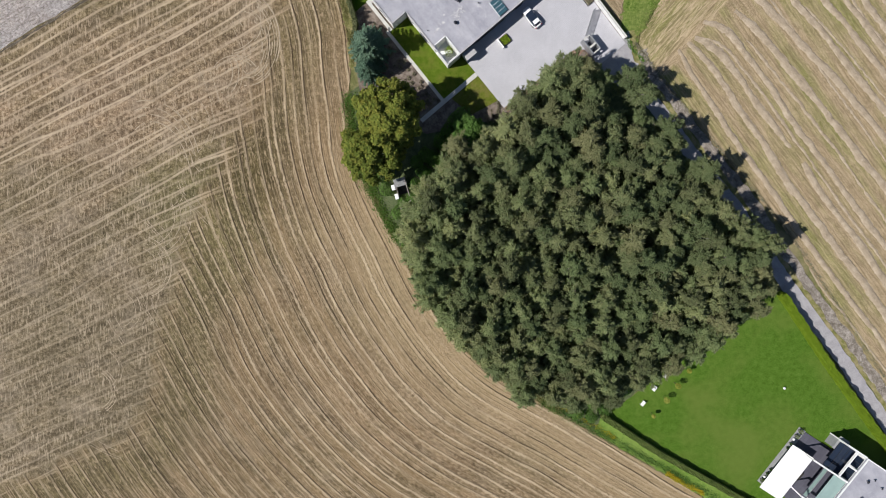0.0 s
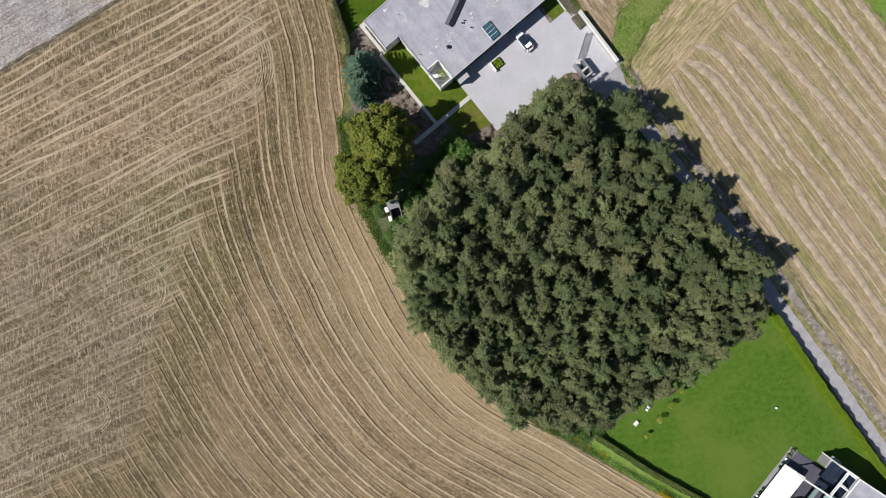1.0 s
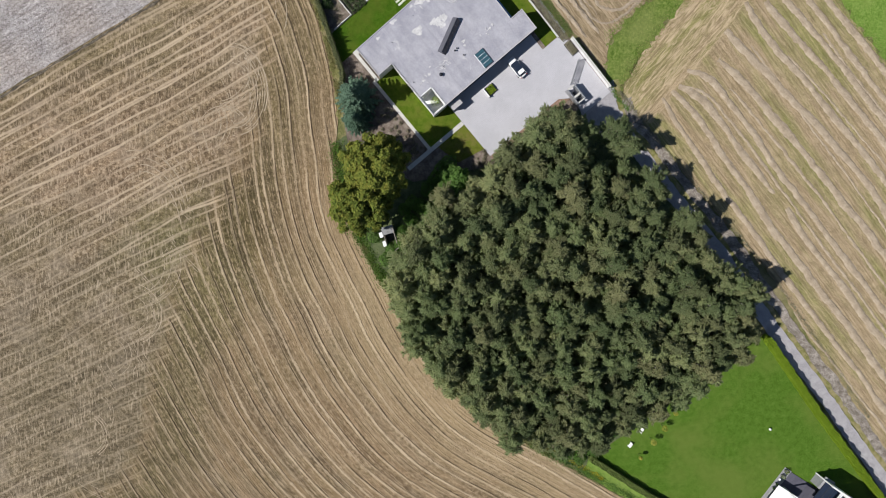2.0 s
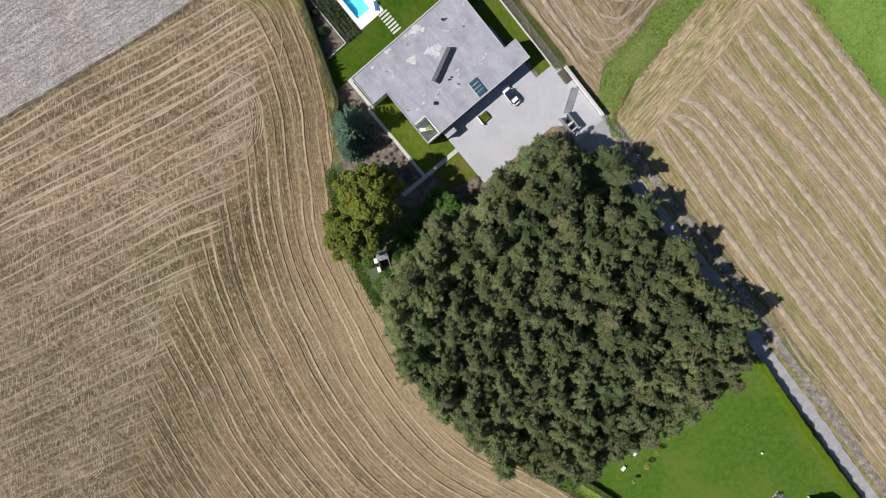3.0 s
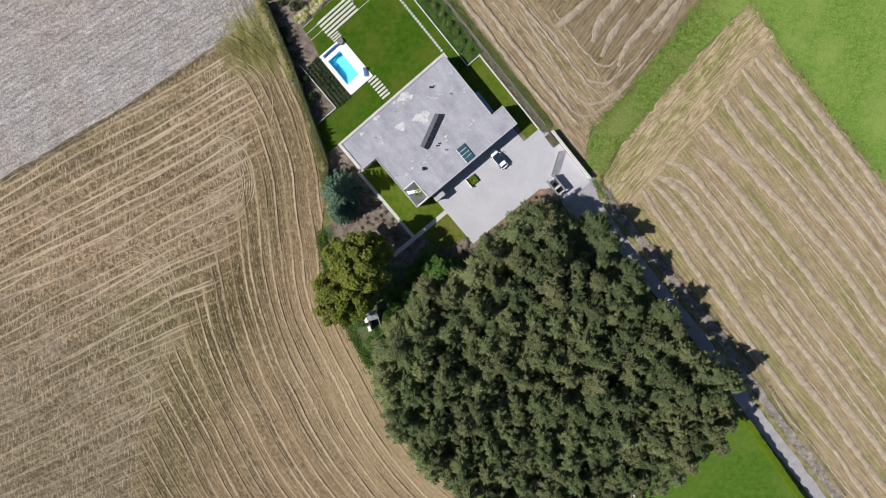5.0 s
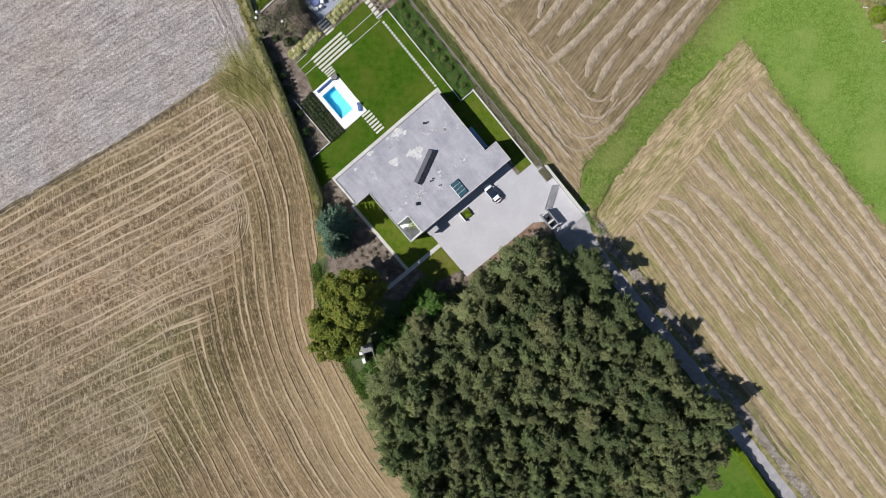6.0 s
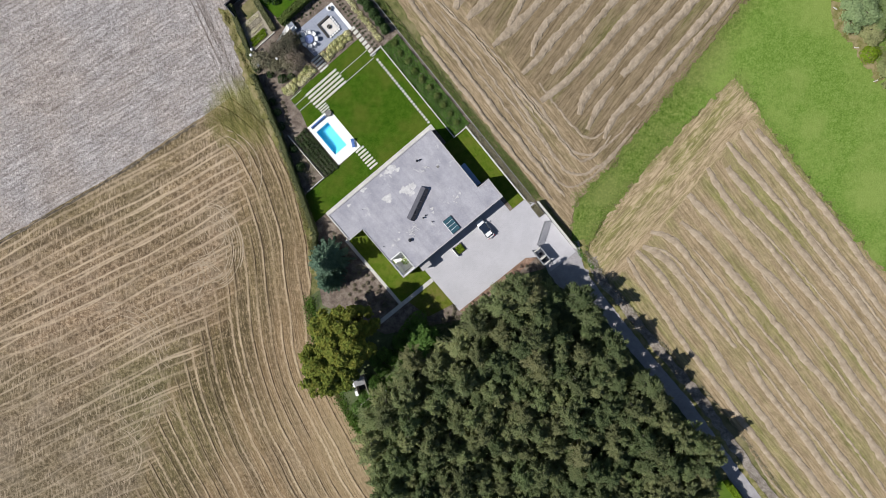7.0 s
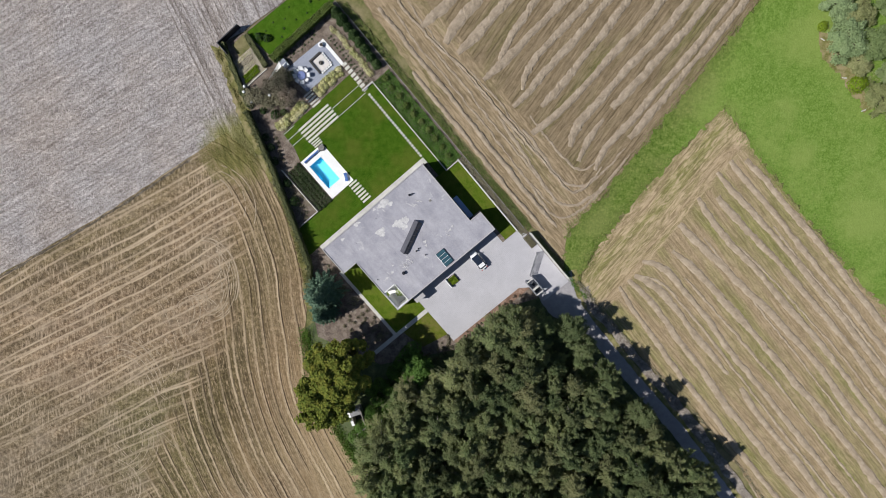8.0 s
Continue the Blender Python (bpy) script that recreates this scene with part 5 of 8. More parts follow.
wall_run("wall_west", 0.05, 0.41, 0.05, 6.0, T, [(2, 4.5, 0.05, 2.4)], villa)
window(0.16, 0.28, 2, 4.5, 0.05, 2.4, villa, 1)
wall_run("wall_notch", 0.05, 6.02, 3.35, 6.02, T, (), villa)
wall_run("court_back", 3.76, 14.25, 6.6, 14.25, T, (), villa)
wall_run("court_side", 6.3, 14.61, 6.3, 18.4, 0.3, (), villa)
wall_run("court_front", 3.76, 18.55, 6.4, 18.55, 0.33, (), villa, 4.1)

BORDER_GREY = simple("grey_border_stone", (0.24, 0.24, 0.25), (0.34, 0.34, 0.345), 1.2, 0.8)
COPING = simple("grey_coping", (0.36, 0.35, 0.36), (0.46, 0.45, 0.455), 1.2, 0.75, fine=10)
roof_parts = [[(0, 0), (26.0, 0), (26.0, 14.4), (6.3, 14.4), (6.3, 14.6), (3.35, 14.6), (3.35, 6.4), (0, 6.4)],
              [(6.3, 14.4), (28.65, 14.4), (28.65, 18.9), (6.3, 18.9)]]
rb = bmesh.new()
for q in roof_parts:
    prism(q, 3.74, ROOF_Z, rb)
roof = part("roof", rb, MEMBRANE, villa, "grey felt flat roof with pale drying marks")
EDGE = [(0, 0), (26.0, 0), (26.0, 14.4), (28.65, 14.4), (28.65, 18.9), (6.3, 18.9), (3.35, 18.9), (3.35, 6.4), (0, 6.4)]
for (a, b_), (c, d) in zip(EDGE, EDGE[1:] + EDGE[:1]):
    du, dv = (c > a) - (c < a), (d > b_) - (d < b_)
    w = 0.19
    # the parapet lies just inside the roof's edge
    if du:
        v_in = b_ + (w if du > 0 else -w)
        pb = box(min(a, c), max(a, c), min(b_, v_in), max(b_, v_in), ROOF_Z, ROOF_Z + 0.14, 0.015)
    else:
        u_in = a - (w if dv > 0 else -w)
        pb = box(min(a, u_in), max(a, u_in), min(b_, d) + w, max(b_, d) - w, ROOF_Z, ROOF_Z + 0.14, 0.015)
    part("parapet", pb, COPING, roof, "grey coping strip")
for q in ((6.3, 6.5, 14.6, 18.7), (3.75, 6.3, 14.4, 14.6)):
    part("parapet", box(*q, ROOF_Z + 0.002, ROOF_Z + 0.14, 0.015), RENDER_WHITE, roof, "white coping strip")

sk = part("skylight", box(16.45, 18.45, 15.2, 18.4, ROOF_Z, ROOF_Z + 0.25, 0.02), METAL_DARK, villa, "teal glazed roof light with pale glazing bars")
for k in range(4):
    part("pane", box(16.51, 18.39, 15.27 + 0.77 * k, 16.0 + 0.77 * k, ROOF_Z + 0.252, ROOF_Z + 0.28), GLASS_TEAL, sk)
for k in range(1, 4):
    bar = part("bar", box(16.5, 18.4, 15.222 + 0.77 * k, 15.27 + 0.77 * k, ROOF_Z + 0.252, ROOF_Z + 0.31), METAL_GREY, sk)
    for q in range(6):
        part("clip", box(16.6 + 0.3 * q, 16.72 + 0.3 * q, 15.19 + 0.77 * k, 15.3 + 0.77 * k, ROOF_Z + 0.311, ROOF_Z + 0.33), PLASTIC_WHITE, bar)
part("rim", box(16.4, 16.5, 15.15, 18.45, ROOF_Z + 0.251, ROOF_Z + 0.3), PLASTIC_WHITE, sk)


RIDGE_GREY = simple("grey_zinc", (0.10, 0.10, 0.12), (0.15, 0.15, 0.175), 1.0, 0.5, 0.3)


def roof_ridge():
    """A long wedge-shaped roof light that stands across the roof."""
    p, q = Vector((11.9, -10.9, ROOF_Z)), Vector((18.1, -8.0, ROOF_Z))
    d = (q - p).normalized()
    n = Vector((-d.y, d.x, 0))
    b = bmesh.new()
    low = [p + n * 0.82, p - n * 0.82, q - n * 0.82, q + n * 0.82]
    lv = [b.verts.new(w) for w in low]
    t0, t1 = b.verts.new(p - n * 0.05 + Vector((0, 0, 1.3))), b.verts.new(q - n * 0.05 + Vector((0, 0, 1.3)))
    for f in ((lv[0], t0, lv[1]), (lv[2], t1, lv[3]), (lv[0], lv[3], t1, t0), (lv[1], t0, t1, lv[2]), (lv[0], lv[1], lv[2], lv[3])):
        b.faces.new(f)
    bmesh.ops.recalc_face_normals(b, faces=b.faces)
    rr = part("roof_ridge_light", b, RIDGE_GREY, villa, "long dark wedge-shaped roof light")
    for k in range(5):
        a = p + d * (6.84 * (k + 0.06) / 5)
        e = p + d * (6.84 * (k + 0.94) / 5)
        pb = bmesh.new()
        q4 = [a - n * 0.77 + Vector((0, 0, 0.1)), e - n * 0.77 + Vector((0, 0, 0.1)), e - n * 0.12 + Vector((0, 0, 1.22)), a - n * 0.12 + Vector((0, 0, 1.22))]
        off = Vector((-n.x, -n.y, 0.5)) * 0.03
        pb.faces.new([pb.verts.new(w + off) for w in q4])
        ex = bmesh.ops.extrude_face_region(pb, geom=pb.faces[:])
        for w in [g for g in ex["geom"] if isinstance(g, bmesh.types.BMVert)]:
            w.co += off * 0.6
        bmesh.ops.recalc_face_normals(pb, faces=pb.faces)
        part("pane", pb, GLASS_DARK, rr)


roof_ridge()
for u, v, r, h in ((9.3, 13.9, 0.24, 0.5), (14.1, 12.2, 0.12, 0.5), (14.7, 12.1, 0.1, 0.35), (14.9, 13.9, 0.09, 0.4), (20.2, 3.0, 0.16, 0.5), (20.8, 3.2, 0.09, 0.3),
                   (6.0, 3.4, 0.05, 0.15), (12.2, 2.2, 0.05, 0.15), (4.4, 11.6, 0.07, 0.2)):
    pipe = part("vent_pipe", disc(u, -v, ROOF_Z, ROOF_Z + h, r, r * 0.9, 10), METAL_GREY, villa, "short metal roof vent")
    part("cowl", disc(u, -v, ROOF_Z + h, ROOF_Z + h + 0.14, r * 1.5, r * 0.5, 10), METAL_DARK, pipe)
part("outlet_cover", box(22.3, 22.75, 6.2, 6.6, ROOF_Z, ROOF_Z + 0.1, 0.02), GREY_STONE, villa)


def felt_patch(u, v, r, seed):
    """A pale drying stain with an uneven edge."""
    rr = random.Random(seed)
    pts = []
    for k in range(22):
        a = 6.2832 * k / 22
        s = r * (1 + 0.35 * math.sin(a * 3 + seed) * rr.uniform(0.3, 1) + rr.uniform(-0.15, 0.15))
        pts.append((u + math.cos(a) * s, v + math.sin(a) * s * 0.8))
    part("felt_patch", prism(pts, ROOF_Z, ROOF_Z + 0.004 + 0.0015 * seed), FELT_PALE, roof)


FELT_PALE = simple("pale_felt", (0.44, 0.43, 0.44), (0.66, 0.65, 0.65), 1.6, 0.8, fine=5.0)
for i, (u, v, r) in enumerate(((11.1, 4.9, 0.95), (14.4, 5.6, 0.7), (16.5, 6.2, 0.6), (15.4, 7.1, 0.6), (15.4, 0.9, 0.9), (16.2, 1.9, 0.5), (8.4, 0.6, 0.5), (15.2, 5.8, 0.6), (15.9, 5.9, 0.5), (15.3, 6.6, 0.5), (16.2, 6.6, 0.42), (14.7, 6.4, 0.35), (15.6, 1.1, 0.6), (14.9, 1.3, 0.5), (14.2, 0.9, 0.45), (13.0, 0.7, 0.3), (9.0, 0.7, 0.3), (4.4, 1.1, 0.35), (16.5, 11.9, 0.34), (16.2, 12.6, 0.24),
                               (21.8, 13.3, 0.3), (22.6, 13.0, 0.22), (7.6, 12.4, 0.28), (8.6, 11.4, 0.2), (6.0, 12.6, 0.24), (20.6, 5.0, 0.2))):
    felt_patch(u, v, r, i + 3)

marks = random.Random(44)
for k in range(44):
    cu, cv = ((11.1, 12.8), (10.6, 13.2), (11.5, 12.5), (21.8, 13.2), (20.6, 5.0), (6.0, 12.6), (10.9, 13.0), (14.8, 1.3))[k % 8]
    u, v, a, n = cu + marks.uniform(-1.1, 1.1), cv + marks.uniform(-0.8, 0.8), marks.choice((0.2, 1.2, 1.5)) + marks.uniform(-0.3, 0.3), marks.uniform(0.2, 0.75)
    w = marks.uniform(0.05, 0.13)
    du, dv = math.cos(a) * n / 2, math.sin(a) * n / 2
    part("felt_scuff", prism([(u - du - dv * w, v - dv + du * w), (u + du - dv * w, v + dv + du * w), (u + du + dv * w + 0.06, v + dv - du * w), (u - du + dv * w, v - dv - du * w - 0.05)], ROOF_Z, ROOF_Z + 0.055 + 0.001 * k), FELT_PALE, roof)

# pale bay in the villa's shadow; the skylight's blue is put into its colour
bay = part("side_bay", box(26.02, 27.0, 9.2, 14.2, 0.05, 0.8, 0.02), PALE_SHADE_BLUE, villa, "low pale bay on the side wall, coloured blue for its skylit shade")
part("cap", box(26.03, 27.05, 9.12, 14.28, 0.8, 0.88), PALE_SHADE_BLUE, bay)
canopy = part("entrance_canopy", box(7.0, 9.3, 18.92, 20.5, 2.45, 2.65, 0.02), COPING, villa, "low grey entrance canopy")
part("post", box(7.1, 7.25, 20.25, 20.4, 0.0, 2.45), METAL_GREY, canopy)
part("wall_fin", box(7.0, 7.2, 18.92, 20.2, 0.0, 2.449), RENDER_WHITE, canopy)

courtyard_tree = bush(61, 1.15, 3.0, LIME_LEAF, "courtyard_shrub", "yellow-green shrub in the small walled court", "", 500, 0.17)
courtyard_tree.matrix_basis = uv_of(5.6, 16.6, Z)
slab("court_floor", [(3.76, 14.62), (6.28, 14.62), (6.28, 18.5), (3.76, 18.5)], 0.0, Z + 0.06, POOL_DECK, "white stone floor of the walled court", "paving")


# ---- drive, wall and gate ----
def car():
    ob = thing("car", uv_of(21.9, 21.95, Z + 0.02, 90) @ Matrix.Diagonal((1.07, 1.07, 1.05, 1)), "white hatchback parked on the paved drive", "car")
    L, W_, b = 4.15, 1.76, bmesh.new()
    # rows along the length: (x, half width, sill z, waist z)
    sections = [(-2.07, 0.62, 0.42, 0.72), (-1.95, 0.78, 0.28, 0.92), (-1.4, 0.87, 0.22, 0.98), (0.0, 0.88, 0.2, 0.95), (0.9, 0.87, 0.22, 0.93), (1.6, 0.82, 0.24, 0.83), (1.98, 0.68, 0.32, 0.70), (2.07, 0.5, 0.42, 0.6)]
    rings = []
    for x, hw, z0, z1 in sections:
        rings.append([b.verts.new(p) for p in ((x, -hw * 0.9, z0), (x, -hw, (z0 + z1) / 2), (x, -hw * 0.88, z1), (x, 0, z1 + 0.04), (x, hw * 0.88, z1), (x, hw, (z0 + z1) / 2), (x, hw * 0.9, z0), (x, 0, z0))])
    for a, c in zip(rings, rings[1:]):
        for k in range(8):
            b.faces.new((a[k], c[k], c[(k + 1) % 8], a[(k + 1) % 8]))
    b.faces.new(rings[0])
    b.faces.new(rings[-1][::-1])
    bmesh.ops.recalc_face_normals(b, faces=b.faces)
    body = part("body", b, CAR_WHITE, ob, "", True)
    smooth = body.modifiers.new("round", "SUBSURF")
    smooth.levels = smooth.render_levels = 2
    c = bmesh.new()
    low = [(-1.75, 0.76), (-1.2, 0.78), (0.4, 0.78), (1.05, 0.72)]
    top = [(-1.45, 0.56), (-1.0, 0.62), (-0.1, 0.62), (0.25, 0.58)]
    r0 = [[c.verts.new((x, s * w, 0.96)) for x, w in low] for s in (-1, 1)]
    r1 = [[c.verts.new((x, s * w, 1.44 if i in (1, 2) else 1.38)) for i, (x, w) in enumerate(top)] for s in (-1, 1)]
    for s in (0, 1):
        for k in range(3):
            c.faces.new((r0[s][k], r0[s][k + 1], r1[s][k + 1], r1[s][k]))
    c.faces.new((r0[0][0], r0[1][0], r1[1][0], r1[0][0]))
    c.faces.new((r0[0][3], r0[1][3], r1[1][3], r1[0][3]))
    for k in range(3):
        c.faces.new((r1[0][k], r1[0][k + 1], r1[1][k + 1], r1[1][k]))
    bmesh.ops.recalc_face_normals(c, faces=c.faces)
    part("cabin_glass", c, GLASS_DARK, ob, "dark tinted windows")
    part("roof_panel", box(-1.42, -0.72, -0.6, 0.6, 1.43, 1.475, 0.02), CAR_WHITE, ob)
    part("sunroof", box(-0.7, 0.2, -0.52, 0.52, 1.425, 1.46, 0.01), GLASS_DARK, ob)
    for s in (-1, 1):
        part("roof_pillar", beam((-1.55, s * 0.63, 1.3), (-1.72, s * 0.72, 0.98), 0.16, 0.05), CAR_WHITE, ob)
        part("side_mirror", box(0.75, 0.93, s * 0.93 - 0.09, s * 0.93 + 0.09, 0.9, 1.04, 0.03), CAR_WHITE, ob)
        part("headlight", box(1.72, 1.95, s * 0.62 - 0.14, s * 0.62 + 0.14, 0.62, 0.74, 0.03), CLEAR_LAMP, ob)
        part("tail_light", box(-2.06, -1.92, s * 0.6 - 0.14, s * 0.6 + 0.14, 0.72, 0.88, 0.02), LAMP_GLASS, ob)
        for x in (-1.3, 1.3):
            w = bmesh.new()
            bmesh.ops.create_cone(w, cap_ends=True, segments=18, radius1=0.31, radius2=0.31, depth=0.2, matrix=pose(x, s * 0.78, 0.31, 90))
            wheel = part("wheel", w, TYRE, ob)
            w = bmesh.new()
            bmesh.ops.create_cone(w, cap_ends=True, segments=12, radius1=0.2, radius2=0.17, depth=0.03, matrix=pose(x, s * 0.89, 0.31, 90 * -s))
            part("rim", w, METAL_GREY, wheel)
    return ob


car()


def planter(name, u0, u1, v0, v1, material, label, leaf=None):
    ob = thing(name, uv_of((u0 + u1) / 2, (v0 + v1) / 2, Z + 0.02), label, "planter")
    du, dv = (u1 - u0) / 2, (v1 - v0) / 2
    for q in ((-du, du, -dv, -dv + 0.05), (-du, du, dv - 0.05, dv), (-du, -du + 0.05, -dv + 0.05, dv - 0.05), (du - 0.05, du, -dv + 0.05, dv - 0.05)):
        part("side", box(*q, 0, 0.32, 0.01), METAL_DARK, ob)
    part("soil", box(-du + 0.05, du - 0.05, -dv + 0.05, dv - 0.05, 0, 0.26), SOIL_BED, ob)
    rng = np.random.RandomState(int(u0 * 10))
    n = int(620 * du * dv * 4)
    p = np.stack((rng.uniform(-du + 0.14, du - 0.14, n), rng.uniform(-dv + 0.14, dv - 0.14, n), rng.uniform(0.27, 0.62, n)), 1)
    leafy("plants", p, 0.16, rng, material, ob)
    return ob


planter("drive_planter", 14.5, 16.3, 21.0, 22.8, LIME_LEAF, "low planter of bright green plants on the drive")
part_wall = thing("planter_screen", uv_of(14.2, 21.9, Z + 0.02), "low white wall beside the drive planter", "wall")
part("panel", box(-0.1, 0.1, -1.1, 1.0, 0, 0.95, 0.01), RENDER_WHITE, part_wall)
planter("gate_planter", 31.7, 33.1, 24.4, 27.2, SAGE_LEAF, "grey-green planter bed by the gate wall")
gw = thing("gate_wall", uv_of(33.45, 30.3, 0), "white rendered boundary wall beside the gate", "wall")
part("panel", box(-0.15, 0.15, -5.9, 6.2, 0, 1.75, 0.02), RENDER_WHITE, gw)
part("coping", box(-0.2, 0.2, -5.95, 6.25, 1.75, 1.83, 0.01), CONCRETE, gw)


def gate():
    """A swing gate of steel bars, open into the drive."""
    p, q = Vector((31.9, -28.6, 0)), Vector((27.9, -31.3, 0))
    d = q - p
    g = thing("gate", GARDEN @ Matrix.Translation((p.x, p.y, Z + 0.03)) @ Matrix.Rotation(math.atan2(d.y, d.x), 4, "Z"), "open grey steel bar gate on the drive", "gate")
    n = d.length
    part("post", box(-0.14, 0.02, -0.08, 0.08, 0, 1.9, 0.01), METAL_GREY, g)
    for z in (0.08, 1.72):
        part("rail", box(0.02, n, -0.03, 0.03, z, z + 0.07), METAL_GREY, g)
    first = part("bar", box(-0.02, 0.02, -0.025, 0.025, 0.15, 1.72), METAL_GREY, g, m=pose(0.1, 0, 0))
    for k in range(1, 42):
        again(first, pose(0.1 + k * (n - 0.15) / 41, 0, 0))


gate()
lodge = thing("gate_canopy", uv_of(27.3, 33.3, Z + 0.02), "open grey concrete gate portal with a bin store", "gate")
for q in ((-0.95, -0.7, -1.75, 1.75), (0.7, 0.95, -1.75, 1.75)):
    part("wall", box(*q, 0, 2.3, 0.02), METAL_GREY, lodge)
for q in ((-0.7, 0.7, -1.75, -1.5), (-0.7, 0.7, 1.5, 1.75), (-0.7, 0.7, 0.1, 0.5)):
    part("beam", box(*q, 2.02, 2.3, 0.02), CONCRETE, lodge)
part("bin_shelf", box(-0.7, 0.7, 0.9, 1.45, 0, 1.1), METAL_DARK, lodge)
bins = thing("waste_bin", uv_of(27.4, 33.0, Z + 0.02), "white wheeled waste bin with dark lid", "bin")
part("bin_body", box(-0.28, 0.28, -0.33, 0.33, 0.06, 0.95, 0.04), PLASTIC_WHITE, bins)
part("bin_lid", box(-0.3, 0.3, -0.35, 0.35, 0.951, 1.02, 0.02), METAL_DARK, bins)


# ---- pool and steps ----
pool_deck = slab("pool_deck", [(7.3, -16.05), (13.2, -15.95), (13.2, -6.55), (7.7, -6.4)], -0.1, Z + 0.03, POOL_DECK, "white stone pool surround", "pool")
DECK_HOLE = (8.25, 11.25, -14.2, -8.5)


def pool():
    """The basin: the deck is cut open and a lined tank with water stands in it."""
    me = pool_deck.data
    me.clear_geometry()
    u0, u1, v0, v1 = DECK_HOLE
    b = bmesh.new()
    for q in ((7.4, 13.2, -16.0, v0), (7.4, 13.2, v1, -6.5), (7.4, u0, v0, v1), (u1, 13.2, v0, v1)):
        box(*q, 0.0, Z + 0.05, bm=b)
    b.to_mesh(me)
    b.free()
    ob = thing("swimming_pool", uv_of(0, 0, 0), "rectangular pool of clear turquoise water", "pool")
    tank = bmesh.new()
    for q in ((u0, u1, v0, v1, -1.5, -1.4), (u0 - 0.1, u0, v0, v1, -1.5, Z), (u1, u1 + 0.1, v0, v1, -1.5, Z), (u0, u1, v0 - 0.1, v0, -1.5, Z), (u0, u1, v1, v1 + 0.1, -1.5, Z)):
        box(*q, bm=tank)
    part("basin", tank, POOL_LINER, ob, "turquoise liner")
    for k in range(3):
        part("step", box(u0 + 0.004, u1 - 0.004, v1 - 0.35 * (k + 1), v1 - 0.35 * k, -1.4, -0.25 - 0.3 * k), POOL_LINER, ob)
    w = bmesh.new()
    x0, x1, y0, y1 = u0 + 0.002, u1 - 0.002, -v1 + 0.002, -v0 - 0.002
    w.faces.new([w.verts.new(p) for p in ((x0, y0, Z - 0.05), (x1, y0, Z - 0.05), (x1, y1, Z - 0.05), (x0, y1, Z - 0.05))])
    water = part("water", w, WATER, ob, "clear water")
    water.visible_shadow = False


pool()


def step_row(u0, u1, v0, v1, n, fill, label):
    """Bars of pale stone across the lawn."""
    pitch = (v1 - v0) / n
    for k in range(n):
        v = v0 + (k + 0.5) * pitch
        ob = part("stone_step", box(-(u1 - u0) / 2, (u1 - u0) / 2, -pitch * fill / 2, pitch * fill / 2, 0, 0.16, 0.015), STONE_STEP, None, m=uv_of((u0 + u1) / 2, v, Z - 0.06))
        tagged(ob, label, "step", "stone steps")


step_row(11.3, 19.2, -21.2, -17.5, 5, 0.56, "long pale stone step set in the lawn")
step_row(16.5, 18.5, -25.3, -22.1, 5, 0.55, "short pale stone step by the terrace")
step_row(11.5, 13.5, -17.5, -16.1, 3, 0.6, "short pale stone step by the pool")
step_row(11.7, 13.7, -6.5, -1.6, 7, 0.55, "pale stone step between pool and villa")
for k in range(25):
    tagged(part("stepping_stone", box(-0.24, 0.24, -0.2, 0.2, 0, 0.1, 0.02), STONE_STEP, None, m=uv_of(26.62, -17.0 + k * 0.645, Z - 0.04)), "small square pale stepping stone in the lawn", "stepping stone", "stepping stones")
for k in range(8):
    tagged(part("stepping_stone", box(-0.5, 0.5, -0.3, 0.3, 0, 0.12, 0.02), STONE_STEP, None, m=uv_of(26.7, -24.5 + k * 0.88, Z - 0.05)), "large pale stepping slab beside the terrace", "stepping stone", "stepping slabs")
for u0, u1, v in ((19.2, 26.3, -19.7), (19.3, 26.3, -17.75), (8.5, 11.3, -22.2), (8.5, 11.3, -20.8), (8.4, 11.5, -19.4)):
    tagged(part("lawn_edging", box(u0, u1, v - 0.05, v + 0.05, 0, Z + 0.03), CONCRETE, None, m=GARDEN), "thin pale concrete lawn edging", "edging", "lawn edging")
for q in ((3.4, 3.6, -17.3, -6.6), (-0.9, 3.6, -6.6, -6.4), (26.0, 28.8, -18.6, -18.3), (28.55, 28.75, -18.3, 4.1), (28.75, 31.6, 3.9, 4.1), (31.6, 31.9, 3.8, 22.6)):
    tagged(part("low_wall", box(*q, 0, 0.5, 0.02), CONCRETE, None, m=GARDEN), "low pale garden wall", "wall", "low garden walls")
tagged(part("terrace_border", box(26.1, 26.75, -30.8, -24.7, 0, Z + 0.1, 0.02), POOL_DECK, None, m=GARDEN), "white stone border along the terrace", "border", "", "structure")
spa = thing("round_stool", uv_of(12.6, -15.4, Z + 0.05), "round grey wicker day bed on the pool deck", "day bed")
part("base", disc(0, 0, 0, 0.35, 0.62, 0.66, 20), DARK_WICKER, spa)
part("cushion", disc(0, 0, 0.35, 0.47, 0.6, 0.56, 20), GREY_STONE, spa)
roller = thing("pool_cover_roller", uv_of(9.9, -15.4, Z + 0.05), "blue pool cover rolled on a white frame", "pool cover")
rb = bmesh.new()
bmesh.ops.create_cone(rb, cap_ends=True, segments=12, radius1=0.16, radius2=0.16, depth=3.6, matrix=pose(0, 0, 0.4, 0, 90))
part("roll", rb, CLOTH_BLUE, roller)
for s in (-1, 1):
    part("stand", box(s * 1.85 - 0.05, s * 1.85 + 0.05, -0.25, 0.25, 0, 0.45, 0.02), PLASTIC_WHITE, roller)


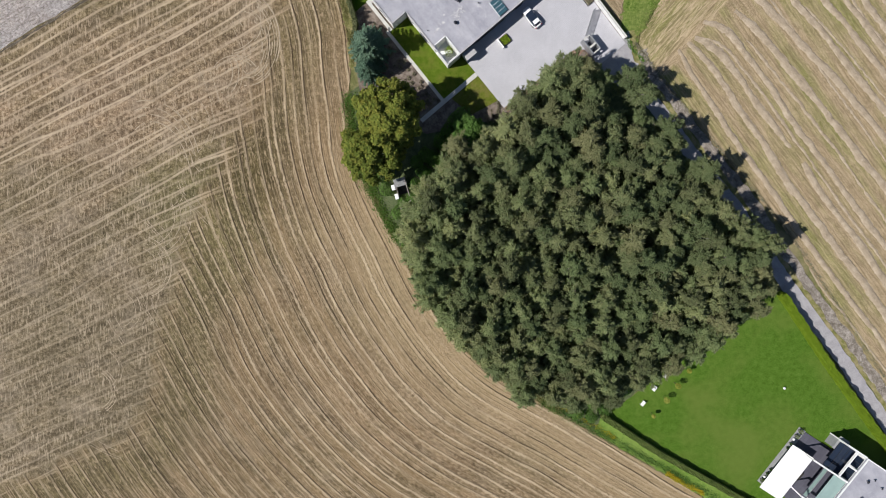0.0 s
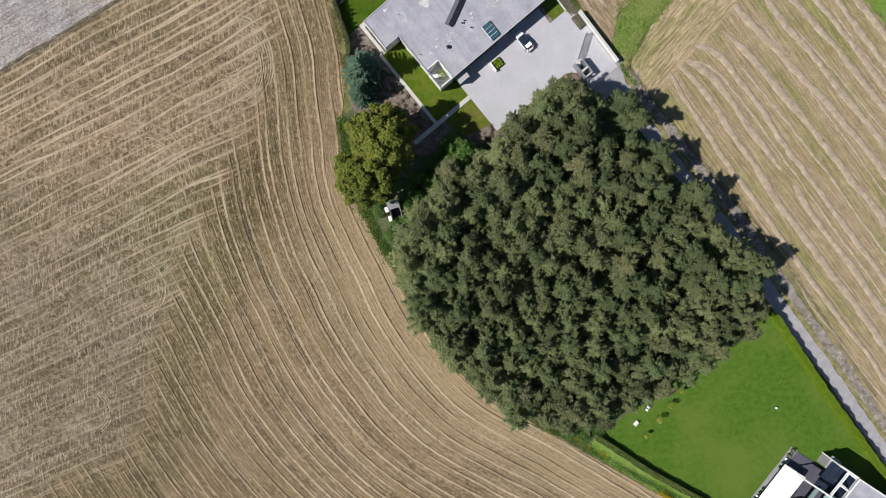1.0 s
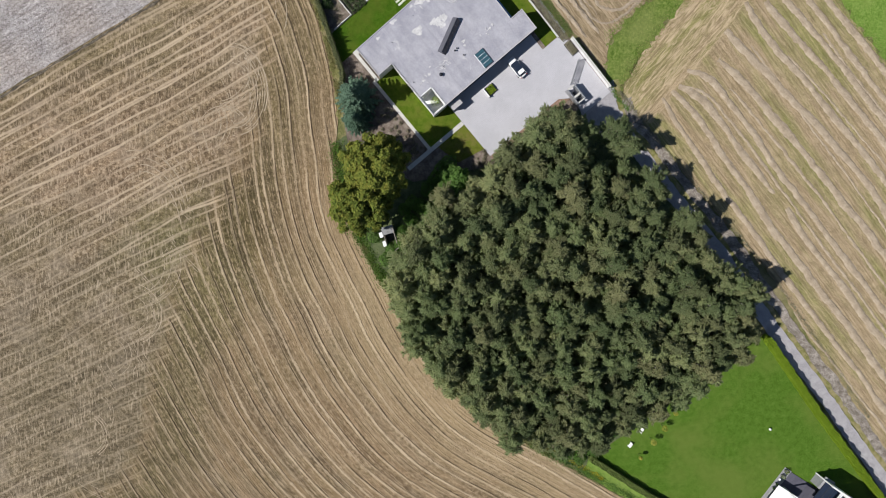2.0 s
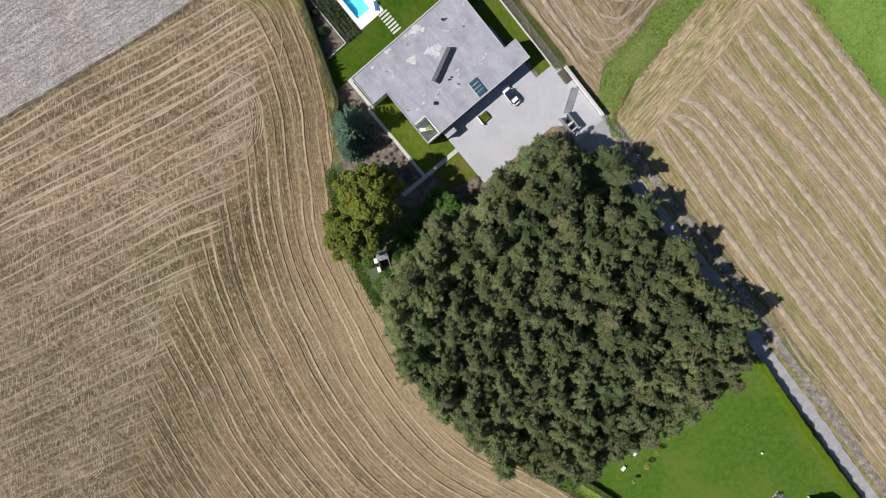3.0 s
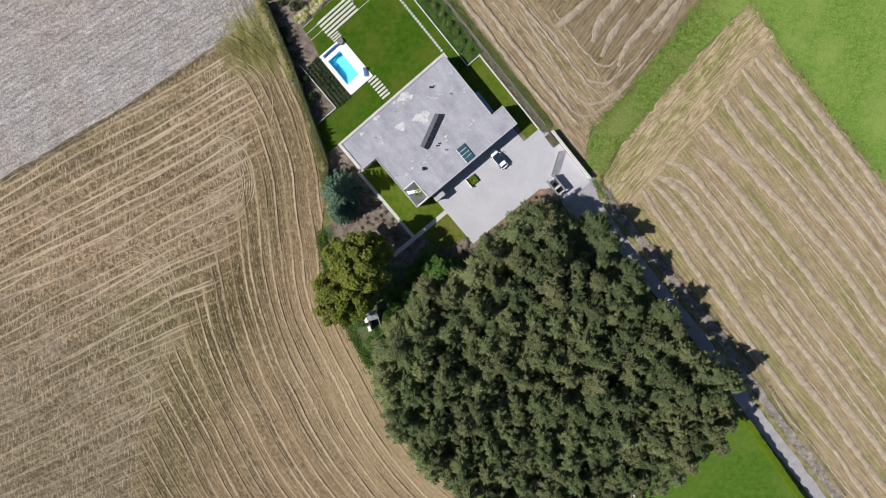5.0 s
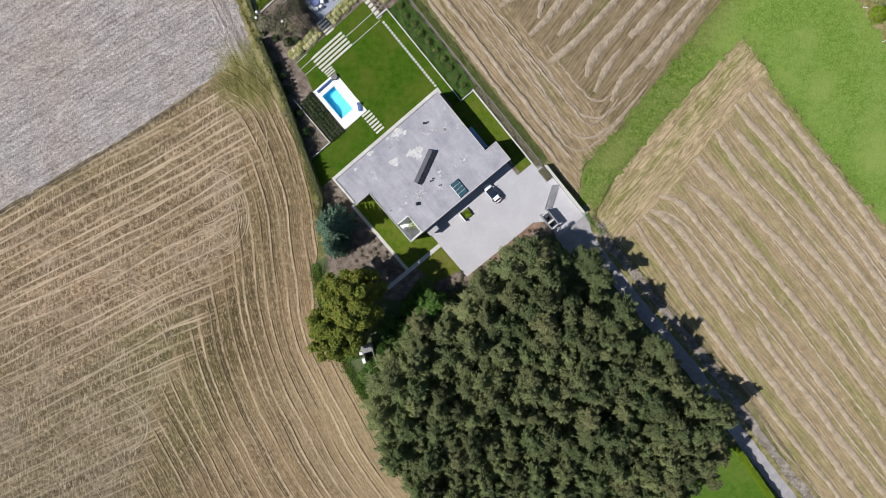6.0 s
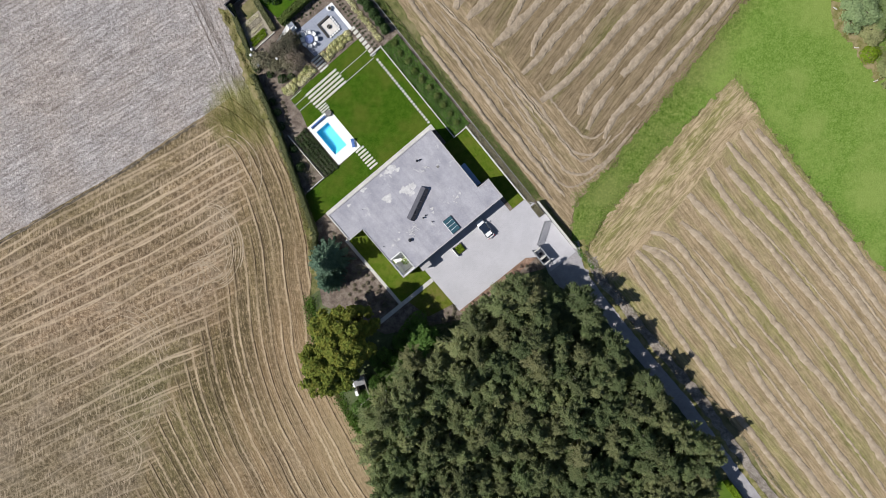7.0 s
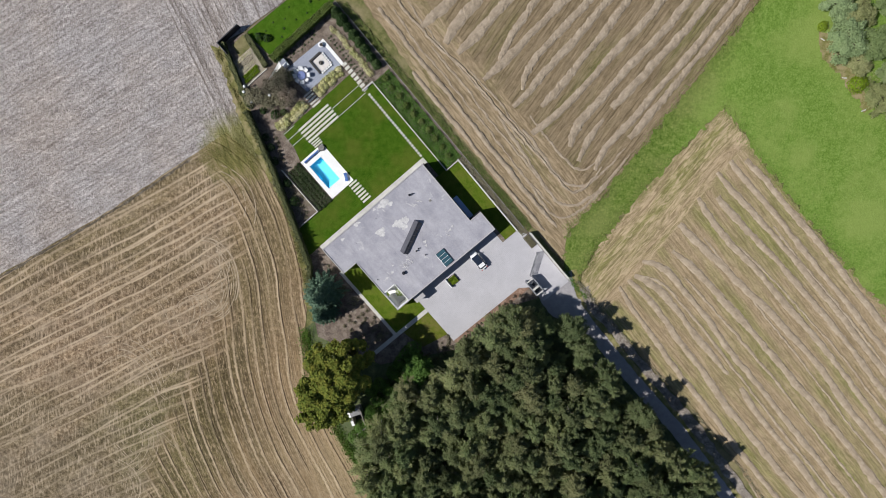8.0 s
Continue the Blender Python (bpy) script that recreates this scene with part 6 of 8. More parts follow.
def lounger(u, v, turn):
    ob = thing("sun_lounger", uv_of(u, v, Z + 0.05, turn), "blue cushioned sun lounger on the pool deck", "sun lounger", "pool loungers")
    part("frame", box(-0.85, 0.85, -0.32, 0.32, 0.25, 0.32, 0.01), PLASTIC_WHITE, ob)
    part("mattress", box(-0.82, 0.3, -0.3, 0.3, 0.321, 0.42, 0.03), CLOTH_BLUE, ob)
    part("backrest", beam((0.3, 0, 0.38), (0.85, 0, 0.72), 0.6, 0.09), CLOTH_BLUE, ob)
    for x in (-0.75, 0.75):
        for y in (-0.27, 0.27):
            part("leg", box(x - 0.03, x + 0.03, y - 0.03, y + 0.03, 0, 0.25), PLASTIC_WHITE, ob)


lounger(12.5, -7.9, 60)



# ---- hedges and beds ----
def hedge(name, line, width, height, leaf, label, seed, dense=80, size=0.24, group="", crest=0.13, spires=0.0):
    """A clipped hedge along a line: a dark twiggy core and a ragged coat of leaves."""
    rng = np.random.RandomState(seed)
    ob = thing(name, Matrix(), label, "hedge", group)
    core = bmesh.new()
    at, out = [], []
    for (x0, y0), (x1, y1) in zip(line, line[1:]):
        n = math.hypot(x1 - x0, y1 - y0)
        d = np.array(((x1 - x0) / n, (y1 - y0) / n, 0))
        s = np.array((-d[1], d[0], 0))
        beam((x0, y0, height * 0.34), (x1, y1, height * 0.34), width * 0.72, height * 0.66, core)
        for face, span, count in ((0, width, int(dense * n * width * 1.4)), (1, height, int(dense * n * height)), (-1, height, int(dense * n * height))):
            t = rng.uniform(0, n, count)
            wob = 0.92 + crest * np.sin(t * 1.9 + seed) * np.sin(t * 0.7 + 1)
            tip = 1.0 - 2.0 * np.abs((t / 0.85) % 1.0 - 0.5)                  # pointed tops, one to a plant
            wob = wob + spires * (tip - 0.45) * (0.7 + 0.6 * np.sin(np.floor(t / 0.85) * 2.4 + seed))
            base = np.array((x0, y0, 0)) + t[:, None] * d
            if face == 0:
                p = base + (rng.uniform(-0.5, 0.5, count) * width)[:, None] * s + np.array((0, 0, 1.0)) * (height * wob * rng.uniform(0.92, 1.04, count))[:, None]
                o = np.array((0, 0, 1.0))
            else:
                p = base + (face * width * 0.5 * rng.uniform(0.82, 1.1, count) * wob)[:, None] * s + np.array((0, 0, 1.0)) * (rng.uniform(0.02, 1.0, count) * height * wob)[:, None]
                o = s * face
            at.append(p)
            out.append(np.repeat(o[None], count, 0))
    part("core", core, leaf, ob)
    leafy("foliage", np.concatenate(at), size, rng, leaf, ob, "", np.concatenate(out), 0.45)
    return ob


def uvline(*pts):
    return [world_of(u, v) for u, v in pts]


hedge("boundary_hedge", uvline((11.4, -42.6), (7.1, -30.6)), 0.85, 1.5, HEDGE_DRY, "low olive-green hedge beside the kitchen garden", 171, 110, 0.2, crest=0.25)
hedge("boundary_hedge", uvline((6.3, -30.0), (2.6, -18.5), (-2.6, -5.0), (-4.9, 0.8), (-8.4, 4.6)), 0.8, 2.75, HEDGE_DRY, "narrow olive-green hedge with pointed tops along the garden boundary", 71, 120, 0.2, crest=0.12, spires=0.5)
hedge("garden_hedge", uvline((16.6, -34.1), (32.4, -34.1)), 1.3, 2.2, HEDGE_LEAF, "green clipped hedge between terrace and upper lawn", 72)
hedge("kitchen_garden_hedge", uvline((15.9, -40.9), (14.8, -34.0)), 1.0, 1.2, HEDGE_DRY, "low olive hedge beside the kitchen garden", 73)
hedge("lane_hedge", [(68.1, -25.4), (79.9, -41.5), (93.0, -58.1), (104.0, -72.3)], 1.25, 2.6, LIME_LEAF, "bright yellow-green clipped hedge along the lane", 74, 210, 0.17)
hedge("field_hedge", [(32.8, -52.2), (45.0, -60.3), (64.0, -70.9), (80.0, -80.0)], 1.2, 1.6, HEDGE_LEAF, "green hedge between field and lawn", 75)


def strew(proto, spots, seed, low=0.8, high=1.15, z=0.05):
    """Copies of a plant at places in the garden; the first place takes the plant itself."""
    r = random.Random(seed)
    for i, (u, v) in enumerate(spots):
        s = r.uniform(low, high)
        m = uv_of(u, v, z, r.uniform(0, 360)) @ Matrix.Diagonal((s, s, s * r.uniform(0.9, 1.1), 1))
        if i:
            copy_thing(proto, m).matrix_basis = m
        else:
            proto.matrix_basis = m


def scatter(u0, u1, v0, v1, n, gap, seed):
    r = random.Random(seed)
    got = []
    for _ in range(n * 40):
        p = (r.uniform(u0, u1), r.uniform(v0, v1))
        if len(got) < n and all((p[0] - q[0]) ** 2 + (p[1] - q[1]) ** 2 > gap * gap for q in got):
            got.append(p)
    return got


jr = random.Random(77)
strew(bush(80, 0.48, 0.75, THUJA_LEAF, "pool_shrub", "small dark green clipped shrub beside the pool", "shrub rows by the pool", 150, 0.15),
      [(4.35 + 0.82 * i + jr.uniform(-0.06, 0.06), -15.7 + 0.76 * k + jr.uniform(-0.06, 0.06)) for i in range(4) for k in range(13)], 1, 1.05, 1.35)
strew(bush(81, 0.78, 0.9, PALE_FLOWER, "hydrangea", "hydrangea bush with creamy flower heads by the steps", "hydrangeas", 300, 0.2),
      [(8.9 + 0.95 * i + jr.uniform(-0.2, 0.2), -24.1 + 0.95 * k - 0.04 * i + jr.uniform(-0.2, 0.2)) for i in range(8) for k in range(2)]
      + [(19.3 + 0.95 * i + jr.uniform(-0.2, 0.2), -24.6 + 0.95 * k + 0.02 * i + jr.uniform(-0.2, 0.2)) for i in range(7) for k in range(2)], 2, 0.8, 1.2)
strew(bush(82, 0.62, 0.6, PALE_FLOWER, "border_flower", "low border plant with pale yellow flowers", "yellow border", 150, 0.14),
      [(29.5 + jr.uniform(-0.25, 0.25), -31.0 + 0.66 * k) for k in range(18)], 3, 1.0, 1.45)
strew(bush(83, 0.26, 0.35, THUJA_LEAF, "border_plant", "small dark border plant in bark mulch", "border plant rows", 60, 0.11),
      [(27.6 + 0.6 * i, -30.2 + 0.85 * k + jr.uniform(-0.1, 0.1)) for i in range(2) for k in range(14)] + [(17.8 + 0.9 * k, -32.2 + jr.uniform(-0.3, 0.3)) for k in range(10)]
      + [(18.2 + 0.9 * k, -33.0 + jr.uniform(-0.2, 0.2)) for k in range(10)], 4)
strew(spruce(84, 2.9, 1.25, THUJA_LEAF, "yew", "dark conical yew beside the garden fence", "row of yews", 9, 0.2), [(31.9 - 0.06 * k, -32.6 + 1.75 * k) for k in range(8)], 5, 0.85, 1.15)
strew(bush(85, 0.95, 1.5, HEDGE_LEAF, "laurel", "dark round laurel in the side bed", "laurels in the side bed", 420, 0.2), [(31.0 + jr.uniform(-0.25, 0.25), -17.2 + 2.15 * k) for k in range(10)], 6, 0.75, 1.05)


def ground_cover(name, u0, u1, v0, v1, h, n, leaf, label, seed, size=0.2):
    rng = np.random.RandomState(seed)
    x, y = rng.uniform(u0, u1, n), rng.uniform(v0, v1, n)
    hh = h * (0.6 + 0.5 * np.sin(x * 2.3 + seed) * np.sin(y * 1.7))
    p = np.stack((x, -y, 0.06 + np.abs(hh) * rng.uniform(0.2, 1, n)), 1)
    ob = leafy(name, p, size, rng, leaf, None, "", np.repeat(np.array((0, 0, 1.0))[None], n, 0), 0.5)
    ob.matrix_basis = GARDEN
    return tagged(ob, label, "plants", "", "stuff")


ground_cover("ground_cover", 28.8, 32.7, -18.2, 3.8, 0.55, 14000, BUSH_LEAF, "dense green ground cover in the side bed", 91)
ground_cover("bed_grasses", 31.9, 33.2, 4.0, 24.0, 0.6, 1500, SAGE_LEAF, "straggly grey-green grasses along the fence", 92, 0.26)
ground_cover("bed_grasses", 0.0, 3.3, -17.0, -6.7, 0.35, 900, SAGE_LEAF, "patchy grey-green plants in the bed", 93, 0.18)
ground_cover("fence_weeds", 33.3, 34.6, -33.0, 24.0, 0.4, 4200, HEDGE_LEAF, "rough weeds outside the garden fence", 94, 0.24)
strew(bush(86, 0.5, 0.5, SAGE_LEAF, "sage_clump", "grey-green sage clump in bark mulch", "sage clumps", 110, 0.15),
      scatter(-8.6, -2.1, 3.2, 22.0, 56, 0.95, 8) + scatter(0.2, 3.2, -16.6, -7.0, 26, 0.75, 9) + [(5.4, -19.6), (6.3, -21.0), (5.2, -18.6), (6.9, -22.7), (5.7, -20.3), (6.6, -21.8), (4.7, -19.3), (6.0, -23.4)] + scatter(1.2, 6.8, 30.2, 33.2, 16, 0.8, 10), 8, 0.7, 1.25)
strew(bush(87, 0.4, 0.5, PURPLE_LEAF, "barberry", "dark red-brown barberry in bark mulch", "barberries", 110, 0.14), scatter(8.0, 24.0, 32.2, 33.4, 20, 0.7, 11) + scatter(-4.6, -2.0, 17.5, 22.6, 10, 0.7, 12), 9, 0.7, 1.2)
strew(broadleaf(88, 3.0, 1.5, PURPLE_LEAF, BROWN_BARK, "ornamental_tree", "small dark purple-leaved ornamental tree", "ornamental trees", 0.24, 15, 6),
      [(16.2, -30.0), (12.9, -30.4)], 10, 0.9, 1.2)
strew(broadleaf(189, 5.2, 1.7, PURPLE_LEAF, BROWN_BARK, "ornamental_tree", "purple-leaved ornamental tree shading the terrace edge", "ornamental trees", 0.24, 17, 5),
      [(14.7, -26.4), (14.4, -29.0)], 15, 1.0, 1.0)
strew(broadleaf(188, 2.6, 1.5, SAGE_LEAF, BROWN_BARK, "olive_tree", "small grey-green ornamental tree", "grey-green trees", 0.24, 15, 6),
      [(10.7, -28.5), (9.4, -31.0), (13.0, -27.4)], 14, 0.85, 1.15)
strew(bush(89, 1.15, 1.7, THUJA_LEAF, "evergreen_shrub", "dark evergreen shrub in the garden corner", "evergreen shrubs", 520, 0.21),
      [(8.0, -33.4), (9.2, -32.2), (8.6, -28.2), (10.0, -26.2), (7.4, -30.6), (11.6, -25.4), (15.6, -31.6), (17.4, -29.8), (5.4, -24.2), (4.8, -22.0), (3.6, -19.4), (2.6, -14.6), (1.4, -11.0), (17.6, -33.4), (18.6, -37.8), (17.6, -39.0)], 11, 0.75, 1.15)
strew(bush(90, 0.4, 0.5, THUJA_LEAF, "lawn_shrub", "small dark shrub planted in the upper lawn", "upper lawn shrubs", 130, 0.14), scatter(19.0, 31.5, -40.4, -35.6, 11, 1.6, 13), 12, 0.5, 1.0)


# ---- terrace furniture ----
def chair(m, group, first=[]):
    if first:
        return copy_thing(first[0], m)
    ob = thing("garden_chair", m, "white moulded garden chair at the round table", "chair", group)
    part("seat", box(-0.24, 0.24, -0.24, 0.24, 0.42, 0.47, 0.02), PLASTIC_WHITE, ob)
    part("backrest", box(-0.24, 0.24, 0.2, 0.26, 0.48, 0.86, 0.02), PLASTIC_WHITE, ob)
    for s in (-1, 1):
        part("armrest", box(s * 0.26 - 0.03, s * 0.26 + 0.03, -0.2, 0.22, 0.62, 0.66, 0.01), PLASTIC_WHITE, ob)
        for t in (-1, 1):
            part("leg", box(s * 0.2 - 0.025, s * 0.2 + 0.025, t * 0.2 - 0.025, t * 0.2 + 0.025, 0, 0.42), PLASTIC_WHITE, ob)
    first.append(ob)
    return ob


TZ = Z + 0.05
table = thing("round_table", uv_of(18.95, -28.2, TZ), "round dark blue garden table on the terrace", "table")
part("tabletop", disc(0, 0, 0.71, 0.75, 0.8, 0.8, 28), TABLE_BLUE, table)
part("column", disc(0, 0, 0.04, 0.71, 0.07, 0.06, 10), METAL_GREY, table)
part("foot", disc(0, 0, 0, 0.04, 0.36, 0.3, 16), METAL_GREY, table)
for k in range(8):
    a = k * 45 + 10
    chair(uv_of(18.95, -28.2, TZ) @ pose(0, 0, 0, 0, 0, a) @ pose(0, -1.3, 0) @ Matrix.Diagonal((1.2, 1.2, 1.05, 1)), "chairs round the table")
pit = thing("fire_pit", uv_of(23.4, -27.6, TZ), "square pale gravel fire pit with a charred bowl", "fire pit")
part("gravel_bed", box(-1.2, 1.2, -1.35, 1.35, 0, 0.12, 0.02), PALE_GRAVEL, pit)
part("bowl", disc(0, 0, 0.12, 0.34, 0.34, 0.42, 18), CHARRED, pit)
part("log", beam((-0.3, -0.2, 0.4), (0.3, 0.2, 0.42), 0.12, 0.12), WOOD_GREY, pit)
bench = thing("corner_bench", uv_of(23.4, -27.6, TZ), "dark wicker corner bench beside the fire pit", "bench")
part("seat", box(-1.6, -1.22, -1.75, 1.4, 0.0, 0.42, 0.02), DARK_WICKER, bench)
part("seat", box(-1.218, 1.2, -1.75, -1.38, 0.0, 0.42, 0.02), DARK_WICKER, bench)
for k, (u, v) in enumerate([(1.45, -1.1 + 0.55 * i) for i in range(5)] + [(-1.0 + 0.55 * i, 1.6) for i in range(5)]):
    st = thing("pouffe", uv_of(23.4 + u, -27.6 + v, TZ), "small round pale pouffe beside the fire pit", "pouffe", "pouffes round the fire pit")
    part("cushion", disc(0, 0, 0.03, 0.32, 0.22, 0.2, 12), CLOTH_WHITE, st)
    part("foot", disc(0, 0, 0, 0.03, 0.15, 0.17, 12), WOOD_GREY, st)
egg = thing("lounge_chair", uv_of(25.6, -30.1, TZ), "white shell lounge chair on the terrace", "chair")
part("shell", disc(0, 0, 0.18, 0.62, 0.4, 0.52, 18), PLASTIC_WHITE, egg)
part("cushion", disc(0.12, -0.1, 0.62, 0.66, 0.34, 0.3, 16), DARK_WICKER, egg)
part("foot", disc(0, 0, 0, 0.18, 0.2, 0.1, 12), METAL_GREY, egg)
grill = thing("outdoor_kitchen", uv_of(17.9, -32.0, TZ), "white outdoor kitchen block with a blue-grey cover", "outdoor kitchen")
part("cabinet", box(-0.55, 0.55, -0.75, 0.75, 0, 0.88, 0.02), PLASTIC_WHITE, grill)
part("worktop", box(-0.6, 0.6, -0.8, 0.0, 0.881, 0.95, 0.01), TERRACE, grill)
sail = thing("shade_sail", uv_of(16.2, -32.0, 0.06), "white triangular shade sail on posts", "shade sail")
sb = bmesh.new()
tri = [Vector((1.3, 0.5, 2.3)), Vector((1.1, -0.5, 2.1)), Vector((-2.4, -0.5, 2.0))]
grid = {}
for i in range(7):
    for k in range(7 - i):
        a, c = i / 6, k / 6
        p = tri[0] * (1 - a - c) + tri[1] * a + tri[2] * c
        p.z -= 0.5 * a * c * 3 + 0.3 * (1 - a - c) * (a + c)
        grid[i, k] = sb.verts.new(p)
for i in range(6):
    for k in range(6 - i):
        sb.faces.new((grid[i, k], grid[i + 1, k], grid[i, k + 1]))
        if k < 5 - i:
            sb.faces.new((grid[i + 1, k], grid[i + 1, k + 1], grid[i, k + 1]))
part("cloth", sb, CLOTH_WHITE, sail)
for p in tri:
    part("post", disc(p.x, p.y, 0, p.z, 0.05, 0.05, 8), METAL_GREY, sail)
for u, v in ((8.23, -30.6), (8.4, -32.9), (9.2, -33.6), (11.8, -29.2), (15.1, -27.0)):
    gl = thing("globe_lamp", uv_of(u, v, 0.06), "white globe garden lamp among dark shrubs", "lamp", "globe lamps")
    gb = bmesh.new()
    bmesh.ops.create_uvsphere(gb, u_segments=16, v_segments=10, radius=0.3, matrix=pose(0, 0, 1.75))
    part("globe", gb, PLASTIC_WHITE, gl, "", True)
    part("post", disc(0, 0, 0, 1.48, 0.05, 0.05, 8), METAL_GREY, gl)

# kitchen garden in the corner
screen = thing("corner_screen", GARDEN, "dark wooden screen wall in the garden corner", "fence")
part("panel", box(10.9, 16.0, -42.9, -42.7, 0, 2.2, 0.02), METAL_DARK, screen)
part("panel", box(10.7, 10.9, -42.9, -40.2, 0, 2.2, 0.02), METAL_DARK, screen)
slab("lawn_corner", [(12.3, -41.4), (15.6, -41.4), (15.2, -38.8), (12.0, -38.8)], 0.0, 0.09, DRY_GRASS, "patch of parched brown grass", "lawn")
slab("kitchen_garden", [(10.2, -38.9), (15.3, -38.7), (14.7, -33.8), (8.9, -33.8)], 0.0, 0.085, SOIL_BED, "dry pale soil of the kitchen garden", "garden bed")
for k, (v, leaf) in enumerate(((-38.2, PALE_FLOWER), (-37.3, SAGE_LEAF), (-36.4, PALE_FLOWER), (-35.3, LIME_LEAF), (-34.5, LIME_LEAF))):
    bed = thing("vegetable_bed", uv_of(12.6 - 0.3 * k, v, 0.06), "narrow kitchen garden bed of mixed vegetables", "vegetable bed", "vegetable beds")
    part("soil", box(-1.9, 1.9, -0.36, 0.36, 0, 0.12, 0.02), SOIL_BED, bed)
    rg = np.random.RandomState(300 + k)
    n = 110 if k < 3 else 900
    tagged(leafy("vegetable_foliage", np.stack((rg.uniform(-1.8, 1.8, n), rg.uniform(-0.34, 0.34, n), rg.uniform(0.12, 0.4, n)), 1), 0.2, rg, leaf, bed), kind="stuff")
for q in ((9.4, 14.6, -33.75, -33.6),):
    tagged(part("low_wall", box(*q, 0, 0.3, 0.02), CONCRETE, None, m=GARDEN), "low pale garden wall", "wall", "low garden walls")

fence = thing("wire_fence", GARDEN, "thin grey wire fence on slender posts", "fence")
post = part("post", box(-0.03, 0.03, -0.03, 0.03, 0, 1.3), METAL_GREY, fence, m=pose(33.15, 41.0, 0))
for k in range(1, 27):
    again(post, pose(33.15, 41.0 - k * 2.45, 0))
for z in (0.3, 0.75, 1.25):
    part("wire", box(33.135, 33.165, -41.0, 22.7, z, z + 0.03), METAL_GREY, fence)


# ---- wood edge ----
SHED_SHADE = simple("shed_interior_shade", (0.012, 0.012, 0.014), (0.03, 0.03, 0.033), 2.0, 0.6)
ROOF_BOARD = simple("grey_board", (0.20, 0.20, 0.205), (0.30, 0.30, 0.305), 1.5, 0.85, fine=18)


def shed():
    ob = thing("garden_shed", pose(-9.5, -4.2, -0.03, 0, 0, 17), "small weathered shed with grey board roof", "shed")
    for q in ((-1.1, -1.0, -1.6, 1.6), (1.0, 1.1, -1.6, 1.6)):
        part("wall", box(*q, 0, 2.1), WOOD_GREY, ob)
    part("wall", box(-1.0, 1.0, -1.6, -1.5, 0, 2.1), WOOD_GREY, ob)
    first = part("roof_board", box(-1.2, 1.2, -0.13, 0.13, 0, 0.05), ROOF_BOARD, ob, m=pose(0, 1.62, 2.12))
    for k in range(1, 6):
        again(first, pose(0, 1.62 - 0.27 * k, 2.12 + 0.004 * (k % 2)))
    # the dark of the open interior, painted as a near-black sheet on the floor
    part("tarp", box(-0.95, 0.95, -1.45, 1.45, 0.02, 0.12), SHED_SHADE, ob, "near-black sheet for the shade inside the open shed")
    part("ridge_beam", box(0.95, 1.1, -1.5, 2.2, 2.12, 2.24), WOOD_GREY, ob)
    return ob


shed()
barrel = thing("water_tank", pose(-11.2, -4.4, -0.03, 0, 0, 17), "white plastic water tank beside the shed", "tank")
part("tank", box(-0.35, 0.35, -0.55, 0.55, 0.1, 1.35, 0.06), PLASTIC_WHITE, barrel)
part("pallet", box(-0.4, 0.4, -0.6, 0.6, 0, 0.1), WOOD_GREY, barrel)
copy_thing(barrel, pose(-10.5, -6.2, -0.03, 0, 0, 17))
pole = thing("timber_rail", pose(-7.7, -7.0, 0.0, 0, 0, 39), "bare timber rail among the bushes", "rail")
part("rail", box(-2.6, 2.6, -0.09, 0.09, 1.5, 1.62), WOOD_GREY, pole)
for s in (-1.4, 1.4):
    part("post", box(s - 0.06, s + 0.06, -0.06, 0.06, -0.02, 1.5), WOOD_GREY, pole)


# ---- south garden ----
for k, (x, y) in enumerate(((41.35, -49.5), (43.6, -46.2), (45.8, -43.3))):
    bn = thing("garden_bench", pose(x, y, 0.05, 0, 0, 54 + 3 * k), "white wooden garden bench on the lawn", "bench", "benches on the lawn")
    part("seat", box(-0.55, 0.55, -0.22, 0.22, 0.42, 0.48, 0.01), PLASTIC_WHITE, bn)
    part("backrest", box(-0.55, 0.55, 0.2, 0.27, 0.5, 0.95, 0.01), PLASTIC_WHITE, bn)
    for s in (-0.48, 0.48):
        part("leg", box(s - 0.05, s + 0.05, -0.2, 0.25, 0, 0.42), PLASTIC_WHITE, bn)


def sapling(x, y, h, r, seed):
    ob = thing("sapling", pose(x, y, 0.04), "young lollipop tree with yellow-green crown on the lawn", "tree", "young lawn trees")
    part("trunk", tube([(0, 0, 0), (0.02, 0, h * 0.8)], [0.045, 0.03], 6), BROWN_BARK, ob)
    rg = np.random.RandomState(seed)
    d = rg.normal(size=(420, 3))
    d /= np.linalg.norm(d, axis=1)[:, None]
    p = d * (r * rg.uniform(0.7, 1.08, 420))[:, None] * np.array((1, 1, 1.1)) + np.array((0, 0, h))
    leafy("crown", p, 0.17, rg, SAPLING_LEAF, ob, "", d, 0.5)


SAPLING_LEAF = foliage("sapling_leaves", (0.32, 0.35, 0.05), (0.50, 0.50, 0.11), (0.65, 0.60, 0.19), 0.5)
sapling(43.3, -51.8, 1.9, 0.42, 401)
sapling(45.7, -48.1, 2.3, 0.62, 402)
sapling(47.9, -45.0, 2.3, 0.62, 403)
sapling(50.2, -41.9, 1.8, 0.5, 404)
ball = thing("garden_ball", pose(71.05, -46.0, 0.05), "white garden ball lying on the lawn", "ball")
gb = bmesh.new()
bmesh.ops.create_uvsphere(gb, u_segments=18, v_segments=12, radius=0.28, matrix=pose(0, 0, 0.28))
part("shell", gb, PLASTIC_WHITE, ball, "", True)


